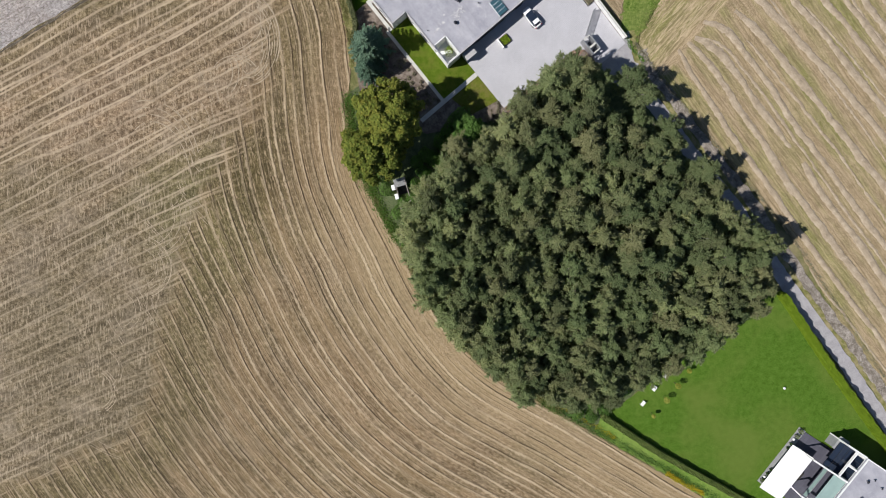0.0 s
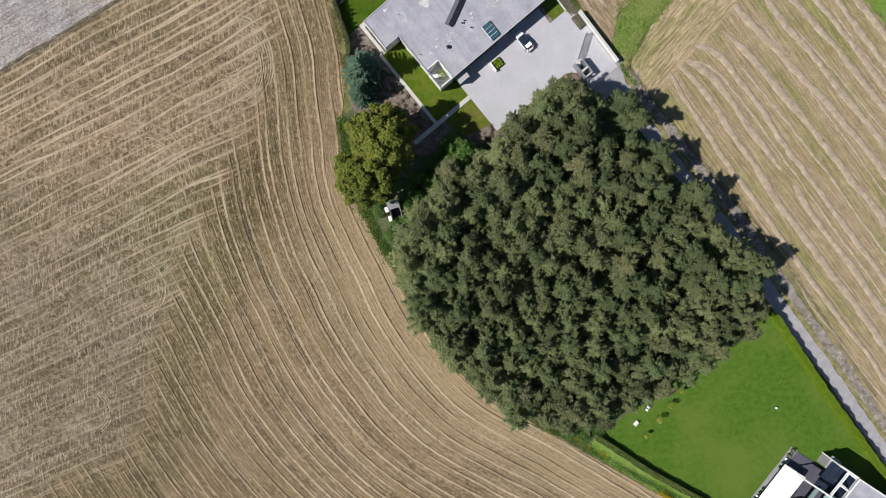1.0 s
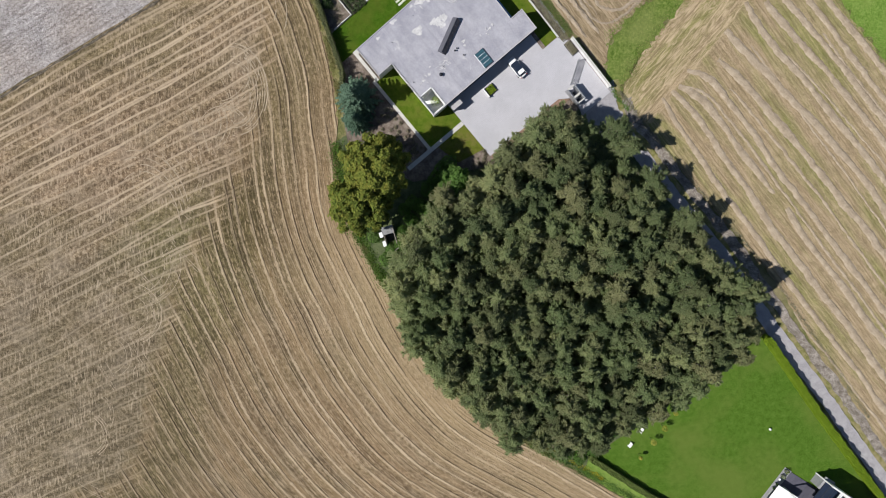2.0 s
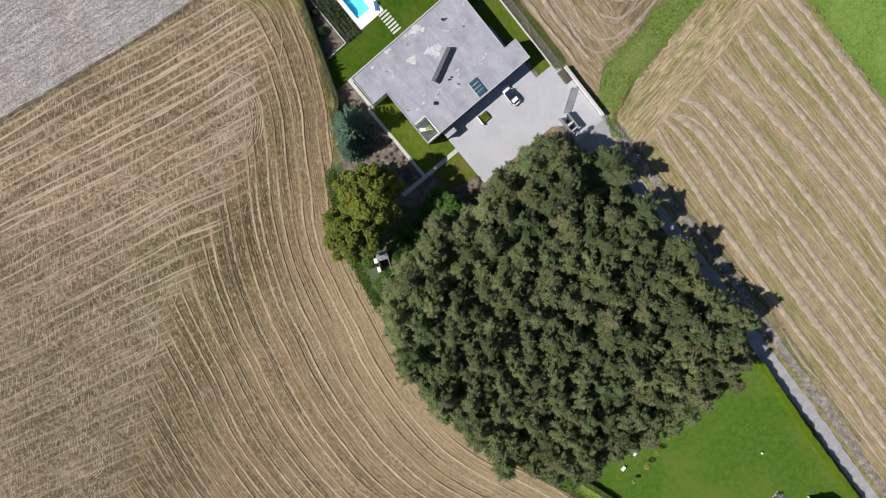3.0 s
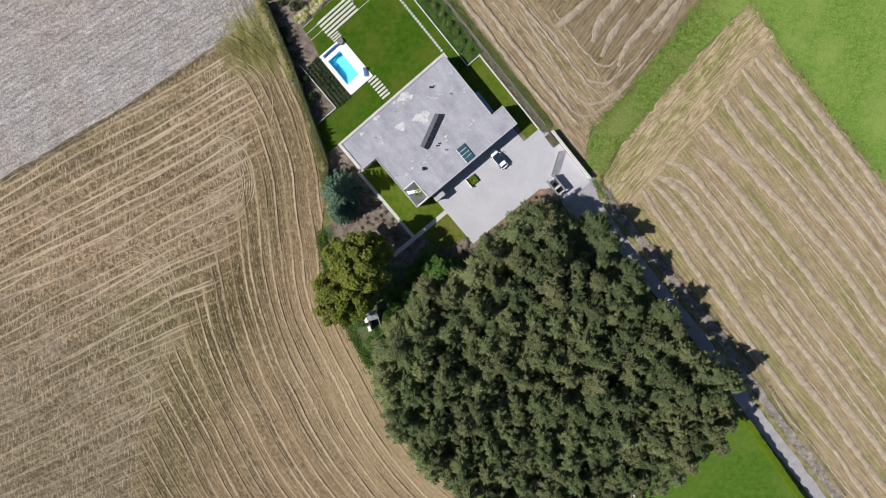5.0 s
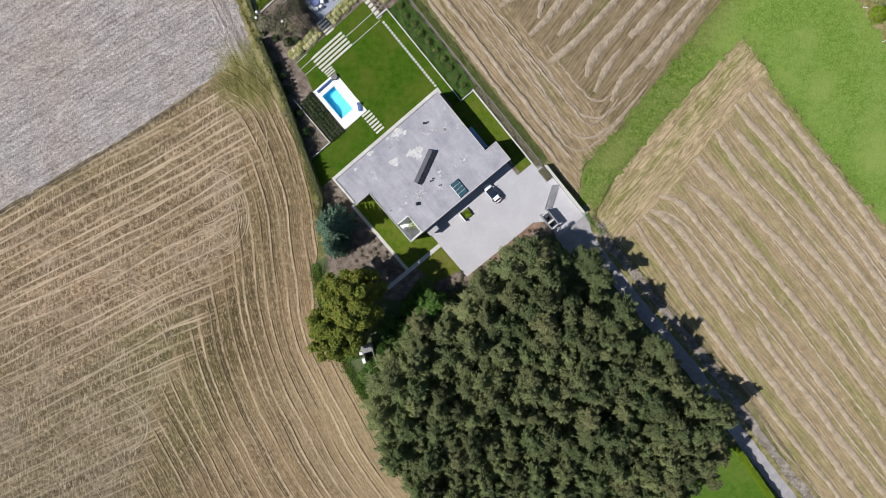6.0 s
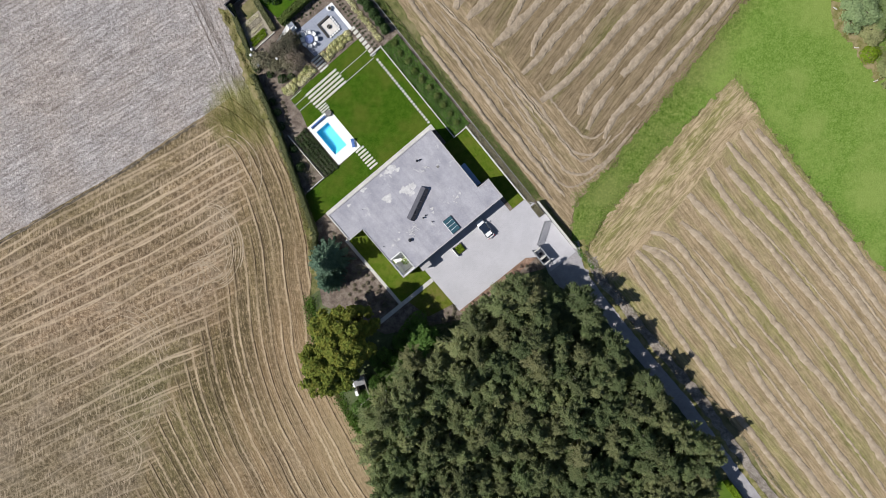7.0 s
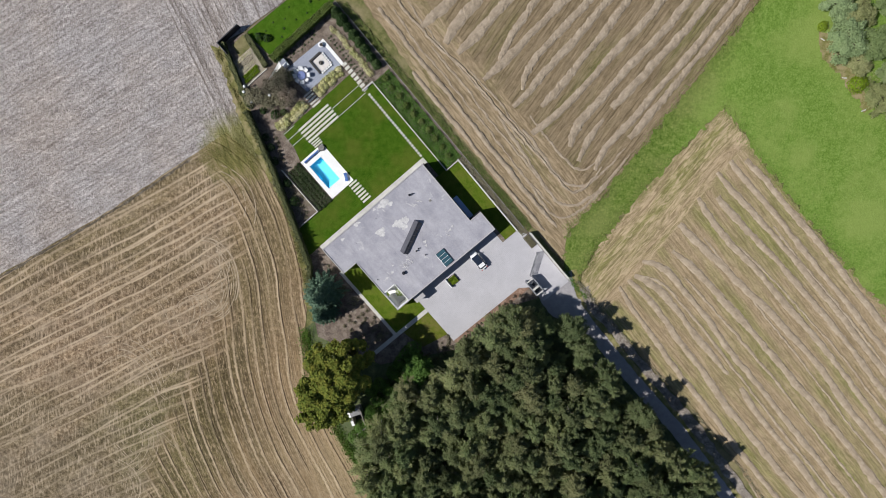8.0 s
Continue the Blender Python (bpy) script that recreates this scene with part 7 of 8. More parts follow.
def weeds(name, line, width, h, n, leaf, label, seed, size=0.24):
    """Rough growth along a line."""
    rng = np.random.RandomState(seed)
    pts = np.array(rounded(line, 6))
    i = rng.randint(0, len(pts) - 1, n)
    p = pts[i] + (pts[i + 1] - pts[i]) * rng.uniform(0, 1, n)[:, None] + rng.normal(0, width * 0.4, (n, 2))
    clump = 0.5 + 0.5 * np.sin(p[:, 0] * 1.3 + seed) * np.sin(p[:, 1] * 1.1)
    z = h * clump * rng.uniform(0.1, 1.0, n)
    ob = leafy(name, np.stack((p[:, 0], p[:, 1], z + 0.03), 1), size, rng, leaf, None, "", np.repeat(np.array((0, 0, 1.0))[None], n, 0), 0.4)
    return tagged(ob, label, "plants", "", "stuff")


weeds("verge_weeds", [(20.0, -49.6), (31.0, -55.6), (44.0, -62.6), (57.0, -70.2), (78, -84)], 1.3, 0.7, 5200, BUSH_LEAF, "rank green weeds on the field verge", 501)
weeds("yellow_weeds", [(24.0, -50.4), (31.4, -54.6), (36.0, -57.6)], 0.8, 0.8, 500, YELLOW_FLOWER, "yellow flowering weeds at the wood edge", 502)
weeds("yellow_weeds", [(47.5, -65.4), (50.5, -67.2), (55.5, -70.0)], 0.7, 0.9, 1500, YELLOW_FLOWER, "yellow flowering weeds on the verge", 503)
weeds("wood_edge_weeds", [(-20.2, 13.5), (-18.6, 3.0), (-15.5, -5.4), (-10.2, -15.2)], 1.7, 0.8, 6000, WEED_LEAF, "rank green growth along the wood edge", 504, 0.3)
weeds("dry_edge_weeds", [(-9.6, -16.4), (-3.2, -28.6), (7.0, -40.8), (18.5, -48.2), (24.0, -51.6)], 1.1, 0.5, 4200, TUFT_DRY, "dry straw-coloured growth along the wood edge", 514, 0.28)
weeds("dry_edge_weeds", [(-19.9, 13.0), (-20.0, 9.6), (-18.0, -0.6), (-14.6, -7.6), (-11.4, -14.2)], 0.7, 0.3, 2600, TUFT_DRY, "dry straw-coloured growth beside the maples", 515, 0.28)
weeds("boundary_weeds", [(-35.0, 70.0), (-30.6, 58.6), (-26.0, 47.6), (-22.2, 36.4), (-20.2, 28.4), (-19.0, 20.0)], 0.8, 0.22, 5200, TUFT_DRY, "dry yellow-green grass along the garden boundary", 505, 0.3)
weeds("corner_weeds", [(-38.6, 49.6), (-35.0, 50.6), (-31.0, 52.6), (-29.0, 48.4), (-31.6, 55.6)], 2.6, 0.12, 1800, TUFT_DRY, "sparse dry weeds in the field corner", 513, 0.2)
weeds("lane_weeds", [(36.2, 24.0), (43.5, 15.5), (56.0, 1.5), (67.5, -11.0), (79, -26), (92, -43.5)], 0.6, 0.35, 3200, SAGE_LEAF, "dry grass tufts along the lane", 506)
weeds("meadow_tufts", [(64.0, 59.4), (73.6, 46.8), (87.3, 30.9), (99.6, 18.5), (112, 4)], 2.2, 0.12, 5000, TUFT, "soft grass tufts along the meadow edge", 510)
weeds("meadow_tufts", [(33.8, 34.0), (42.0, 42.4), (54.4, 58.4), (67.8, 75.8), (80, 92)], 1.8, 0.12, 3600, TUFT, "soft grass tufts along the grass strip", 511)
weeds("meadow_tufts", [(37.8, 27.4), (40.6, 32.3), (48.6, 42.7), (56.8, 51.5), (63.4, 59.0)], 1.8, 0.06, 1500, TUFT, "soft grass tufts along the headland", 512)
weeds("strip_weeds", [(36.4, 24.0), (38.2, 27.0), (41.0, 31.9), (49.0, 42.3), (57.2, 51.1), (63.6, 58.8)], 2.0, 0.05, 1100, TUFT_DRY, "dry tufts along the grass strip", 508)
weeds("gate_weeds", [(33.9, 26.6), (35.6, 23.2), (38.0, 20.6)], 0.7, 0.5, 700, BUSH_LEAF, "green weeds by the gate wall", 507)


# ---- southern villa ----
def south_villa():
    ob = thing("south_villa", VILLA @ pose(0, 0, 0.05), "white two-storey villa with flat grey roof", "house")

    def P(name, u0, u1, v0, v1, z0, z1, material, label="", bevel=0.0, parent=ob):
        return part(name, box(u0, u1, v0, v1, z0, z1, bevel), material, parent, label)

    P("floor_slab", -8, 17.0, 10.9, 26, 0, 0.3, CONCRETE)
    P("wall", -8, 17.0, 10.9, 11.25, 0.3, 5.9, RENDER_WHITE)
    P("wall", -8, 17.0, 25.65, 26, 0.3, 5.9, RENDER_WHITE)
    P("wall", 16.65, 17.0, 11.251, 25.649, 0.3, 5.9, RENDER_WHITE)
    P("wall", -8, -7.65, 11.251, 25.649, 0.3, 5.9, RENDER_WHITE)
    roof_s = P("roof", -8.2, 17.2, 10.7, 26.2, 5.9, 6.15, MEMBRANE, "grey felt flat roof")
    for q in ((-8.2, 17.2, 10.7, 10.95), (-8.2, 17.2, 25.95, 26.2), (16.95, 17.2, 10.951, 25.949), (-8.2, -7.95, 10.951, 25.949)):
        part("parapet", box(*q, 6.15, 6.35, 0.015), RENDER_WHITE, roof_s, "white coping")
    for u, v, r in ((13.2, 13.6, 0.22), (14.2, 14.6, 0.14), (13.6, 16.9, 0.16), (9.6, 14.8, 0.2)):
        vp = part("vent_pipe", disc(u, -v, 6.15, 6.6, r, r, 10), METAL_GREY, ob)
        part("cowl", disc(u, -v, 6.6, 6.72, r * 1.5, r * 0.5, 10), METAL_DARK, vp)
    for u in (-5, 0, 5, 10):
        w = P("window", u, u + 2.6, 10.84, 10.899, 1.0, 2.6, METAL_DARK, "dark framed window")
        part("pane", box(u + 0.1, u + 2.5, 10.82, 10.839, 1.1, 2.5), GLASS_DARK, w)
    for u, e in ((3.5, 6.8), (7.1, 10.4), (11.1, 13.5), (14.1, 16.5)):
        w = P("window", u, e, 10.84, 10.899, 3.25, 5.45, METAL_DARK, "tall dark framed window")
        for k in range(2):
            half = (e - u) / 2
            part("pane", box(u + 0.08 + half * k, u + half * (k + 1) - 0.08, 10.82, 10.839, 3.33, 5.37), GLASS_DARK, w)
    # open wing with white beams over a terrace
    P("beam", 17.0, 17.35, 5.9, 10.69, 5.5, 6.0, RENDER_WHITE)
    P("beam", 10.6, 10.95, 2.0, 10.69, 5.5, 6.0, RENDER_WHITE)
    P("beam", 10.96, 16.99, 8.3, 8.6, 5.5, 6.0, RENDER_WHITE)
    P("beam", 13.6, 13.95, 8.61, 10.69, 5.5, 6.0, RENDER_WHITE)
    P("beam", 3.0, 3.3, 4.6, 10.69, 5.5, 6.0, RENDER_WHITE)
    for u, v in ((17.0, 5.9), (10.6, 2.0), (3.0, 4.6)):
        P("column", u + 0.02, u + 0.3, v + 0.02, v + 0.3, 0, 5.5, RENDER_WHITE)
    P("wall", 17.02, 17.33, 6.2, 10.89, 2.861, 5.499, RENDER_WHITE)
    P("balcony_slab", 3.3, 10.59, 7.2, 10.89, 2.9, 3.15, DECK_DARK)
    P("winter_garden_glass", 10.96, 16.88, 6.5, 10.68, 2.9, 2.98, GLASS_DARK, "dark glazed roof of the garden room")
    for k in range(4):
        P("glazing_bar", 10.96, 16.88, 6.5 + 1.3 * k, 6.56 + 1.3 * k, 2.981, 3.03, METAL_DARK)
    bal = P("balcony_rail", 3.31, 10.6, 7.2, 7.25, 3.15, 4.15, GLASS_GREEN, "green-tinted glass balcony rail")
    part("handrail", box(3.31, 10.6, 7.17, 7.28, 4.15, 4.2), METAL_GREY, bal)
    P("glass_roof", 3.35, 10.55, 7.6, 10.68, 5.6, 5.66, GLASS_GREEN, "green-tinted glass canopy")
    P("low_roof", 14.9, 17.9, 6.0, 8.4, 2.6, 2.85, BORDER_GREY, "grey slab over the terrace entrance")
    P("wall", 15.0, 17.2, 6.1, 6.3, 0, 2.6, BORDER_GREY)
    P("wall", 16.9, 17.2, 6.31, 10.89, 0, 2.86, RENDER_WHITE)
    return ob


south_villa()
vd = part("deck_south", prism([(0.2, 1.3), (14.4, 1.3), (14.4, 10.88), (0.2, 10.88)], 0.0, 0.18), DECK_DARK, None, m=VILLA)
tagged(vd, "dark composite terrace deck", "terrace", "", "structure")
vk = part("deck_border", prism([(-0.1, -0.35), (14.6, -0.35), (14.6, 1.298), (-0.1, 1.298)], 0.0, 0.2), BORDER_GREY, None, m=VILLA)
tagged(vk, "grey stone terrace border", "terrace", "", "structure")
aw = thing("awning", VILLA @ pose(0, 0, 0.18), "large white stretched terrace awning", "awning")
part("cloth", box(-0.6, 10.9, -0.9, 4.6, 2.25, 2.31, 0.02), CLOTH_WHITE, aw)
for u, v in ((-0.4, 1.5), (10.7, 1.5), (-0.4, 4.4), (10.7, 4.4), (5.2, 4.4)):
    part("post", box(u - 0.05, u + 0.05, v - 0.05, v + 0.05, 0, 2.25), METAL_GREY, aw)
for q in ((-0.5, 10.8, 1.45, 1.55), (-0.5, 10.8, 4.35, 4.45)):
    part("rail", box(*q, 2.15, 2.249), METAL_GREY, aw)


def pot(u, v, r, h, leaf, seed):
    p = thing("potted_shrub", VILLA @ pose(u, -v, 0.2), "round clipped shrub in a pot on the terrace border", "potted plant", "terrace pots")
    part("pot", disc(0, 0, 0, 0.4, r * 0.55, r * 0.72, 16), GREY_STONE, p)
    rg = np.random.RandomState(seed)
    d = rg.normal(size=(260, 3))
    d /= np.linalg.norm(d, axis=1)[:, None]
    leafy("foliage", d * (r * rg.uniform(0.75, 1.0, 260))[:, None] + np.array((0, 0, 0.4 + r * 0.7)), 0.15, rg, leaf, p, "", d, 0.5)


for k, (u, r, leaf) in enumerate(((14.0, 0.55, HEDGE_LEAF), (12.7, 0.5, HEDGE_LEAF), (10.6, 0.3, THUJA_LEAF), (9.5, 0.25, THUJA_LEAF), (3.6, 0.25, THUJA_LEAF), (2.5, 0.32, THUJA_LEAF), (0.7, 0.55, HEDGE_LEAF))):
    pot(u, 0.05, r, 0.5, leaf, 600 + k)
for u in (11.8, 1.6):
    wb = thing("white_lantern", VILLA @ pose(u, -0.1, 0.2), "white round lantern on the terrace border", "lantern", "terrace lanterns")
    gb = bmesh.new()
    bmesh.ops.create_uvsphere(gb, u_segments=14, v_segments=10, radius=0.27, matrix=pose(0, 0, 0.26))
    part("globe", gb, PLASTIC_WHITE, wb, "", True)
for u, v in ((6.0, 6.0), (4.4, 5.6)):
    so = thing("outdoor_sofa", VILLA @ pose(u, -v, 0.18), "dark outdoor sofa with pale cushions", "sofa", "terrace sofas")
    part("base", box(-0.8, 0.8, -0.4, 0.4, 0, 0.3, 0.02), DARK_WICKER, so)
    part("cushion", box(-0.76, 0.76, -0.36, 0.25, 0.301, 0.44, 0.03), GREY_STONE, so)
    part("backrest", box(-0.8, 0.8, 0.26, 0.4, 0.301, 0.75, 0.02), DARK_WICKER, so)

# ---- bushes at the meadow ----
GREY_WILLOW = foliage("grey_willow_leaves", (0.149, 0.217, 0.096), (0.248, 0.334, 0.159), (0.369, 0.458, 0.241), 0.35)
OLIVE_WILLOW = foliage("olive_willow_leaves", (0.172, 0.203, 0.081), (0.276, 0.299, 0.130), (0.402, 0.407, 0.205), 0.35)
thickets = [broadleaf(701, 5.4, 3.4, GREY_WILLOW, BROWN_BARK, "willow", "blue-grey willow bush at the meadow edge", "meadow willows", 0.36, 34, 15, 0.8),
            broadleaf(704, 5.0, 3.2, WILLOW_LEAF, BROWN_BARK, "willow", "light green willow bush at the meadow edge", "meadow willows", 0.36, 30, 15, 0.8),
            broadleaf(705, 4.2, 3.0, OLIVE_WILLOW, BROWN_BARK, "willow", "olive-brown willow bush at the meadow edge", "meadow willows", 0.34, 28, 13, 0.8)]
used = set()
for i, (kind, x, y, s) in enumerate(((0, 83.0, 77.4, 0.95), (2, 87.2, 75.0, 1.0), (0, 84.9, 70.4, 1.1), (1, 91.4, 70.0, 1.1), (2, 88.4, 66.8, 0.8), (2, 92.6, 59.8, 1.0), (1, 94.4, 64.8, 1.0), (0, 99.6, 58.0, 1.0),
                                     (1, 94.4, 78.0, 1.2), (0, 100.4, 70.0, 1.1), (2, 101.6, 63.6, 1.0), (1, 88.0, 84.0, 1.2), (2, 104.0, 55.0, 1.1), (0, 98.0, 84.0, 1.2))):
    m = pose(x, y, 0.0, 0, 0, i * 70) @ Matrix.Diagonal((s, s, s * 0.9, 1))
    if kind in used:
        copy_thing(thickets[kind], m).matrix_basis = m
    else:
        thickets[kind].matrix_basis = m
        used.add(kind)
elder = bush(702, 2.1, 2.6, LIME_LEAF, "elder_bush", "yellow-green elder bush at the meadow edge", "elder bushes", 1300, 0.25)
elder.matrix_basis = pose(89.2, 62.8, 0.0)
small_elder = copy_thing(elder, pose(81.6, 73.6, 0.0, 0, 0, 50))
small_elder.scale = (0.55, 0.55, 0.6)
sheet("brush_ground", ragged([(80.9, 72.8), (82.6, 67.4), (86.2, 63.8), (88.8, 60.6), (91.4, 57.6), (93.6, 58.6), (90.0, 63.0), (86.4, 67.4), (84.0, 72.2)], 0.6, 0.5, 19), WEEDY_GRASS, "dry trampled grass under the meadow bushes", 0.15, 1.2, 0.05, 19)
weeds("meadow_brush", [(84.5, 74.4), (87.6, 68.6), (91.4, 63.4), (96.0, 58.0), (101.0, 52.0)], 2.2, 0.7, 3600, OLIVE_WILLOW, "low olive brush along the meadow edge", 703, 0.3)
for k, (x, y) in enumerate(((81.9, 71.2), (86.7, 64.0), (91.0, 57.8))):
    lg = thing("cut_log", pose(x, y, 0.14, 0, 0, 150 + 25 * k), "pale cut log lying at the meadow edge", "log", "cut logs")
    part("stem", tube([(-0.42, 0, 0.12), (0, 0.02, 0.12), (0.42, 0, 0.12)], [0.12, 0.115, 0.11], 8), BIRCH_BARK, lg)


# ---- straw rows ----
def straw_row(line, width, height, seed, group, sway=1.0, label="raked swath of dry straw lying on the mown field"):
    """A low ridge of straw along a line, uneven in width and height."""
    pts = np.array(line)
    d = np.gradient(pts, axis=0)
    d /= np.hypot(d[:, 0], d[:, 1])[:, None] + 1e-9
    nrm = np.stack((-d[:, 1], d[:, 0]), 1)
    verts, faces = [], []
    seed = seed * 7.313 + 0.41
    prof = ((-0.5, 0.0), (-0.3, 0.62), (-0.02, 1.0), (0.27, 0.7), (0.5, 0.0))
    for i, (p, n) in enumerate(zip(pts, nrm)):
        w = width * (0.95 + 0.3 * noise.noise((i * 0.083, seed, 0.37)) + 0.1 * noise.noise((i * 0.47, seed, 3.3)))
        end = min(1.0, 0.6 + i * 0.05, 0.4 + (len(pts) - 1 - i) * 0.06)
        w = max(w, width * 0.3) * end
        h = height * end * (0.85 + 0.45 * noise.noise((i * 0.31, seed, 7.1)))
        off = sway * (0.5 * noise.noise((i * 0.037, seed, 11.3)) + 0.2 * noise.noise((i * 0.23, seed, 13.7)))
        for k, (s, z) in enumerate(prof):
            j = s * w + off + 0.3 * noise.noise((i * 0.83, k * 2.7, seed))
            verts.append((p[0] + n[0] * j, p[1] + n[1] * j, 0.0 if z == 0 else 0.06 + max(0.03, h * z * (1 + 0.45 * noise.noise((i * 1.1, k * 1.9, seed + 5))))))
    for i in range(len(pts) - 1):
        for k in range(4):
            faces.append((5 * i + k, 5 * i + k + 1, 5 * i + k + 6, 5 * i + k + 5))
    ob = from_lists("straw_swath", verts, faces, STRAW_NORTH if "north" in group else STRAW)
    if ob.data.polygons[1].normal.z < 0:
        ob.data.flip_normals()
    return tagged(ob, label, "straw", group)


SEEN_EAST = [(36.6, 22.6), (38.0, 27.0), (40.8, 32.0), (48.8, 42.4), (57.0, 51.2), (63.8, 58.9), (73.5, 46.5), (87.2, 30.6), (99.5, 18.2), (112, 2), (112, -72), (92.6, -46.2), (80.6, -30.4), (69.9, -14.0), (57.4, -0.3), (45.2, 13.4)]


def swaths(outline, origin, angle, rows, width, height, seed, group, sway=1.0):
    """Swaths by where they begin, their offset from the origin's line there and 45 m on, the swing at their start and, for some, their end."""
    d = np.array((math.cos(radians(angle)), math.sin(radians(angle))))
    n = np.array((-d[1], d[0]))
    r = random.Random(seed)
    for k, (s0, off0, off1, swing, *s1) in enumerate(rows):
        s = np.arange(s0, s1[0] if s1 else 150.0, 0.45)
        q = np.clip((s - s0) / 45.0, 0, 1)
        q = q * (1.5 - 0.5 * q * q)
        curl = swing * np.clip(1 - (s - s0) / 7.0, 0, 1) ** 2     # the machine swings in at the headland
        pts = np.array(origin) + s[:, None] * d + (off0 + (off1 - off0) * q + curl)[:, None] * n
        ok = inside(pts[:, 0], pts[:, 1], outline)
        where = np.nonzero(ok)[0]
        if len(where) > 16:
            straw_row(pts[where[0]:where[-1]], width * r.uniform(0.85, 1.15), height, seed * 50 + k, group, sway)


EAST = "straw swaths of the east field"
swaths(SEEN_EAST, (36.6, 22.6), -50.5, ((5.0, 5.7, 4.4, 0.8), (5.0, 9.8, 8.4, -0.9), (5.2, 12.6, 12.2, -2.4, 35.0), (38.5, 12.3, 12.5, 0.4), (4.0, 16.3, 16.0, -3.2), (6.0, 19.9, 22.6, -0.7),
                                        (2.5, 23.0, 28.0, 0.3), (0.6, 28.6, 31.0, 0.9), (3.0, 32.4, 35.4, 0.4), (-1.0, 35.3, 37.8, 0.4), (-1.2, 38.8, 40.3, 0.2), (0.6, 41.6, 43.4, -0.3)), 1.5, 0.17, 21, EAST)
swaths(SEEN_EAST, (36.6, 22.6), -50.5, ((40.0, 1.6, 1.6, 0), (6.0, 13.8, 14.2, -2.8), (12.0, 18.2, 19.2, -0.5), (8.0, 25.6, 25.8, 0), (14.0, 30.3, 33.2, 0), (15.0, 37.6, 39.0, 0)), 0.5, 0.09, 27, EAST)
SEEN_NORTH = [(-13.5, 88.0), (-6.6, 79.3), (10.6, 55.4), (33.2, 27.6), (33.8, 33.6), (41.8, 42.6), (54.2, 58.6), (67.6, 76.0), (80.0, 92.0), (-16.0, 92.0)]
NORTH = "straw swaths of the north field"
swaths(SEEN_NORTH, (34.6, 34.8), 54.0, ((14.0, 46.5, 43.5, 0.8), (14.5, 42.5, 39.5, -0.9), (14.4, 38.4, 34.0, 0.4), (18.0, 32.2, 31.6, -0.9), (13.2, 30.9, 26.4, 0.5), (16.2, 26.4, 22.6, -2.2), (12.6, 23.7, 20.0, 0.4),
                                        (15.8, 19.0, 17.2, 0.3), (10.4, 17.0, 12.4, 0.5), (13.0, 12.3, 8.2, -2.4), (11.6, 8.2, 7.4, -1.2, 21.7), (23.6, 7.4, 4.6, 0.3), (12.2, 4.8, 1.6, -1.8), (21.0, 1.4, -0.6, 0.2)), 1.75, 0.22, 23, NORTH)
HEAD = "headland straw swaths of the north field"
swaths(SEEN_NORTH, (33.2, 27.6), -50.5, ((-64.0, 1.0, 1.2, 0, -7.0), (-62.0, 3.6, 3.6, 0, -6.0)), 0.95, 0.32, 24, HEAD, 1.3)
swaths(SEEN_NORTH, (33.2, 27.6), -50.5, ((-60.0, 5.2, 5.2, 0, -9.0), (-50.0, 7.0, 7.0, 0, -12.0), (-60.0, 8.6, 8.6, 0, -20.0), (-42.0, 10.2, 10.2, 0, -15.0)), 0.4, 0.07, 25, HEAD, 1.6)
# the rake's last pass along the row ends, and its swing through the corner
for k, (line, w, h) in enumerate((
        ([(-4.0, 84.0), (6.3, 72.9), (13.5, 65.9), (18.8, 59.3), (24.2, 54.0), (30.2, 46.7), (34.3, 41.9), (37.7, 43.3), (40.5, 47.2)], 0.55, 0.22),
        ([(24.5, 54.6), (29.6, 48.4), (33.6, 44.2), (36.8, 43.6), (40.0, 45.8), (45.0, 51.0)], 0.6, 0.07),
        ([(20.0, 57.4), (27.0, 46.2), (31.2, 40.6), (35.0, 39.4), (40.0, 42.6), (46.0, 50.0)], 0.65, 0.07),
        ([(26.2, 57.4), (30.4, 51.4), (34.4, 47.0), (37.6, 46.4), (41.4, 50.0)], 0.5, 0.06),
        ([(25.4, 44.4), (30.0, 38.2), (34.0, 36.8), (38.6, 40.4), (44.0, 47.0)], 0.6, 0.06))):
    path = np.array(rounded(line, 8))
    run = np.concatenate(([0], np.cumsum(np.hypot(*np.diff(path, axis=0).T))))
    at = np.arange(0, run[-1], 0.45)
    straw_row(np.stack((np.interp(at, run, path[:, 0]), np.interp(at, run, path[:, 1])), 1), w, h, 1290 + k, HEAD, 1.6)


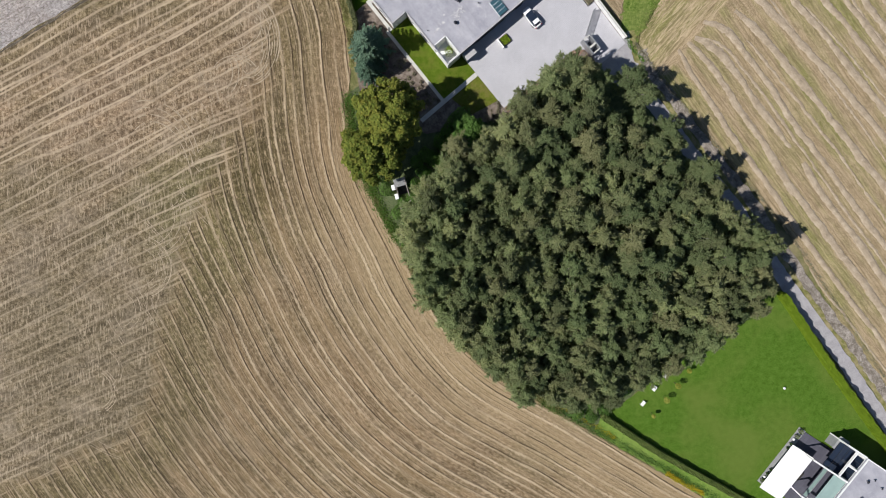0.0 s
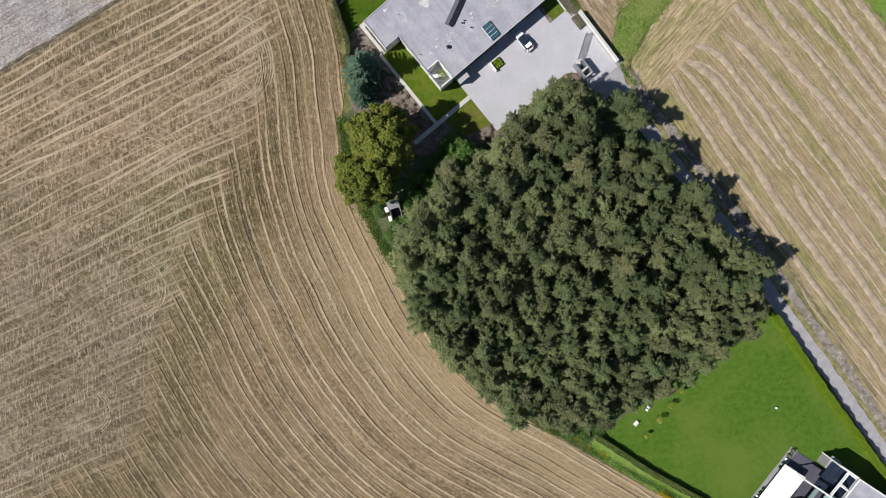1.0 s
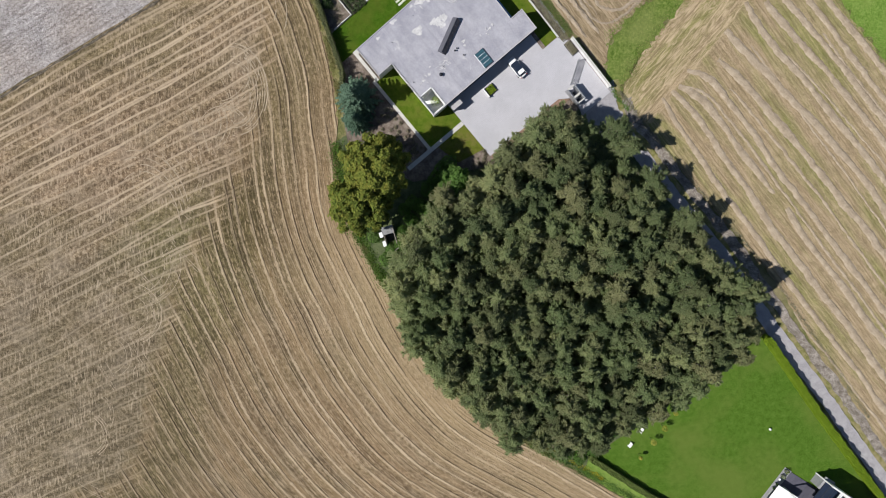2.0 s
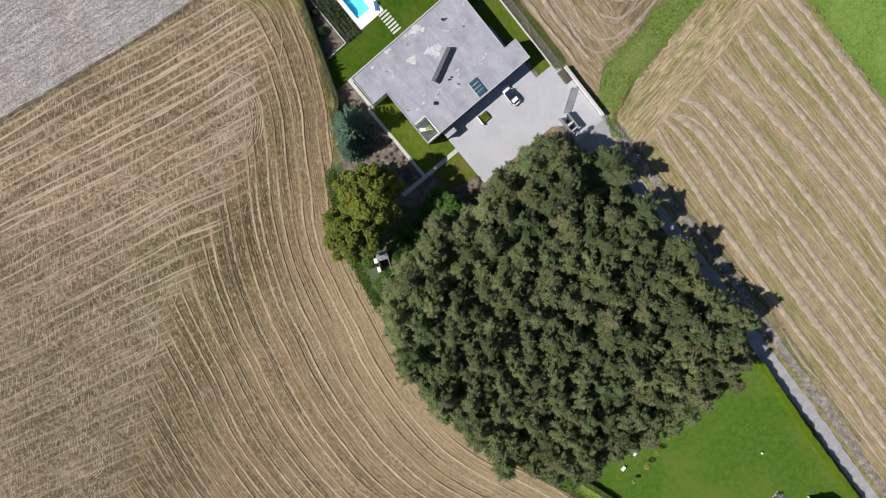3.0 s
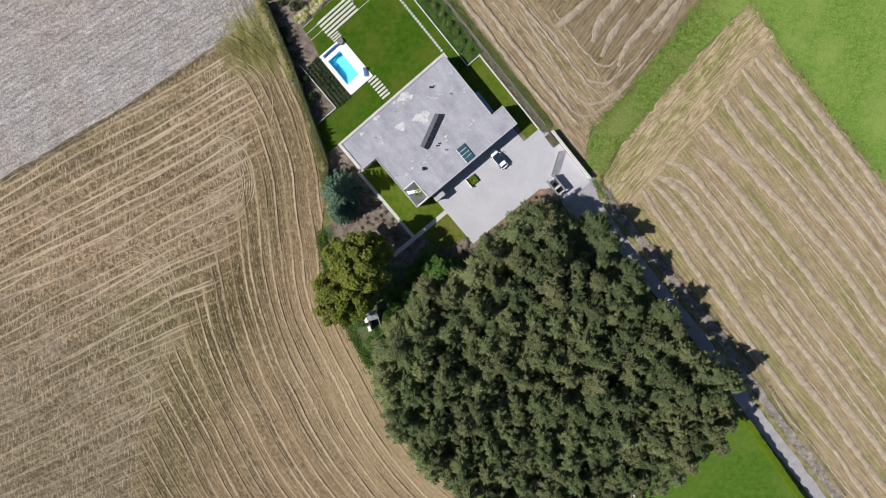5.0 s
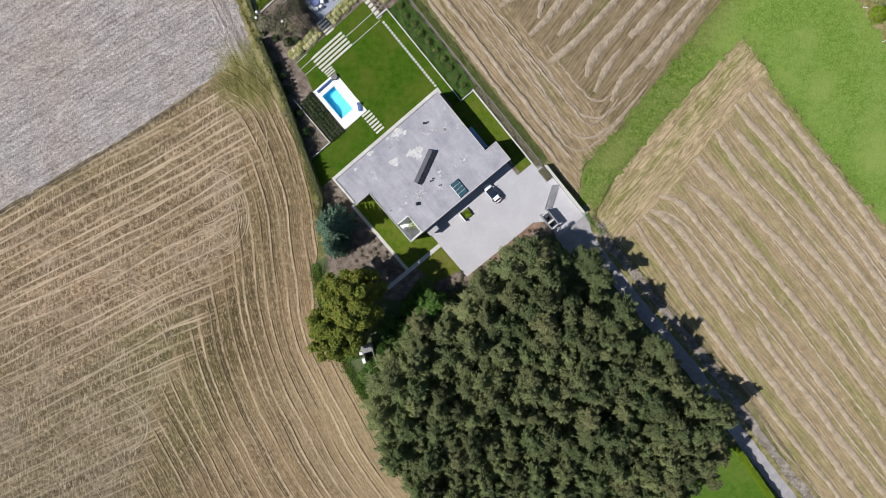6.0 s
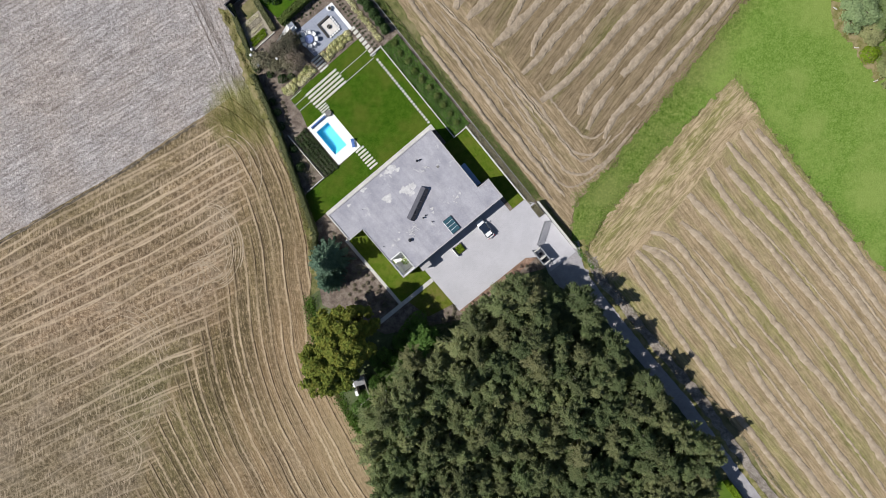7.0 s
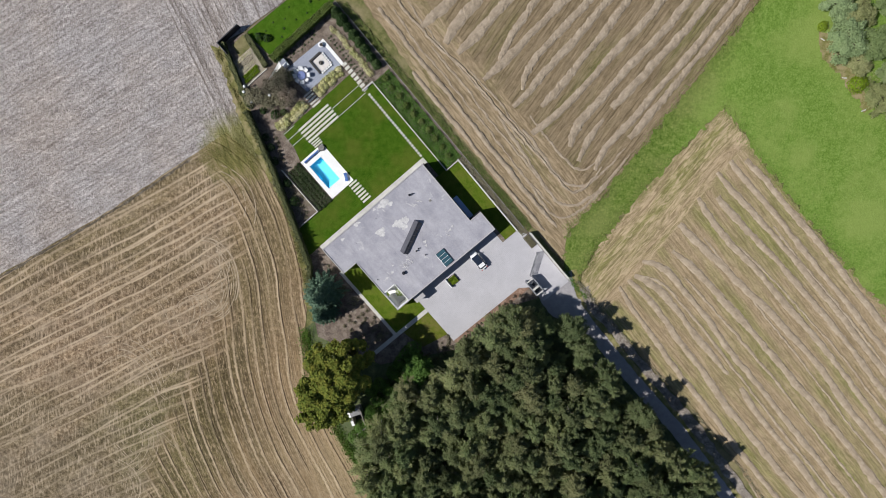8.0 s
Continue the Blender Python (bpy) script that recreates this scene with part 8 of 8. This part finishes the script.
# ---- wheel tracks in the stubble ----
def wheel_tracks():
    """Pale pressed-straw loops where the machines turned at the headland."""
    r = random.Random(9)
    verts, faces = [], []

    def lay(pts, w, z=0.03):
        pts = np.array(pts)
        d = np.gradient(pts, axis=0)
        d /= np.hypot(d[:, 0], d[:, 1])[:, None] + 1e-9
        at = len(verts)
        for i, (p, t) in enumerate(zip(pts, d)):
            ww = w * (0.7 + 0.6 * noise.noise((i * 0.4, p[0], 0)))
            for s in (-0.5, 0.5):
                x, y = p[0] - t[1] * s * ww, p[1] + t[0] * s * ww
                verts.append((x, y, z + 0.05 * noise.noise((x * 0.11, y * 0.11, 1))))
        for i in range(len(pts) - 1):
            if noise.noise((i * 0.22, at * 0.1, 5)) > -0.22:
                faces.append((at + 2 * i, at + 2 * i + 2, at + 2 * i + 3, at + 2 * i + 1))

    a, b = np.array((-38.0, 30.0)), np.array((-76.0, -62.0))
    for k in range(9):
        q = (k + r.uniform(-0.3, 0.3)) / 9
        c = a + (b - a) * q + np.array((r.uniform(-9, -3), r.uniform(-2, 2)))
        rad = r.uniform(3.5, 7.5)
        start = radians(r.uniform(-75, -45))
        turn = radians(r.uniform(80, 140))
        for j in range(r.randint(2, 4)):
            rad += r.uniform(0.5, 1.3)
            lean = r.uniform(-0.05, 0.05)
            lay([(c[0] + rad * math.cos(start + lean + turn * s), c[1] + rad * 0.9 * math.sin(start + lean + turn * s)) for s in np.linspace(0, 1, 26)], r.uniform(0.12, 0.24))
    for k in range(8):                      # the U-turn between two drill lines
        rx, ry = 3.4 + 0.5 * k, 5.4 + 0.5 * k
        s0, s1 = radians(r.uniform(-105, -40)), radians(r.uniform(60, 120))
        lay([(-40.4 + rx * math.cos(s), 23.6 + 0.12 * k + ry * math.sin(s)) for s in np.linspace(s0, s1, 40)], r.uniform(0.16, 0.32))
    for rad in (2.3, 4.2, 4.8):             # small arcs below it
        lay([(-42.5 + rad * math.cos(s), 17.0 + rad * 0.9 * math.sin(s)) for s in np.linspace(radians(10), radians(155), 30)], 0.22)
    for k in range(4):                      # the swing out of the next pair of lines
        lay([(-60.5 + 0.3 * k + (10.0 - 0.9 * k) * math.sin(s), 0.2 - 1.4 * k + 12.4 * math.cos(s)) for s in np.linspace(radians(-12 - 6 * k), radians(80), 36)], 0.24)
    for k in range(3):                      # broad pressed arcs round the field corner
        cx, cy, rad = -38.4 + r.uniform(-0.8, 0.8), 40.0 + r.uniform(-1.0, 1.0), 4.6 + 2.0 * k
        end = radians(r.uniform(60, 85))
        lay([(cx + rad * math.cos(s), cy + rad * 1.05 * math.sin(s)) for s in np.linspace(radians(-20), end, 34)], r.uniform(0.18, 0.3), 0.06)
    for k in range(9):
        c = a + (b - a) * r.random() + np.array((r.uniform(-12, -2), 0))
        ang = radians(r.uniform(-66, -44))
        n, bend = r.uniform(5, 11), r.uniform(-0.03, 0.03)
        for off in (0.0, 0.5, 1.8):
            lay([(c[0] + s * math.cos(ang + bend * s) - off * math.sin(ang), c[1] + s * math.sin(ang + bend * s) + off * math.cos(ang)) for s in np.linspace(0, n, 20)], 0.14)
    ob = from_lists("wheel_tracks", verts, faces, TRACK_STRAW)
    tagged(ob, "pale curved wheel tracks in the stubble", "tracks", "", "stuff")


wheel_tracks()
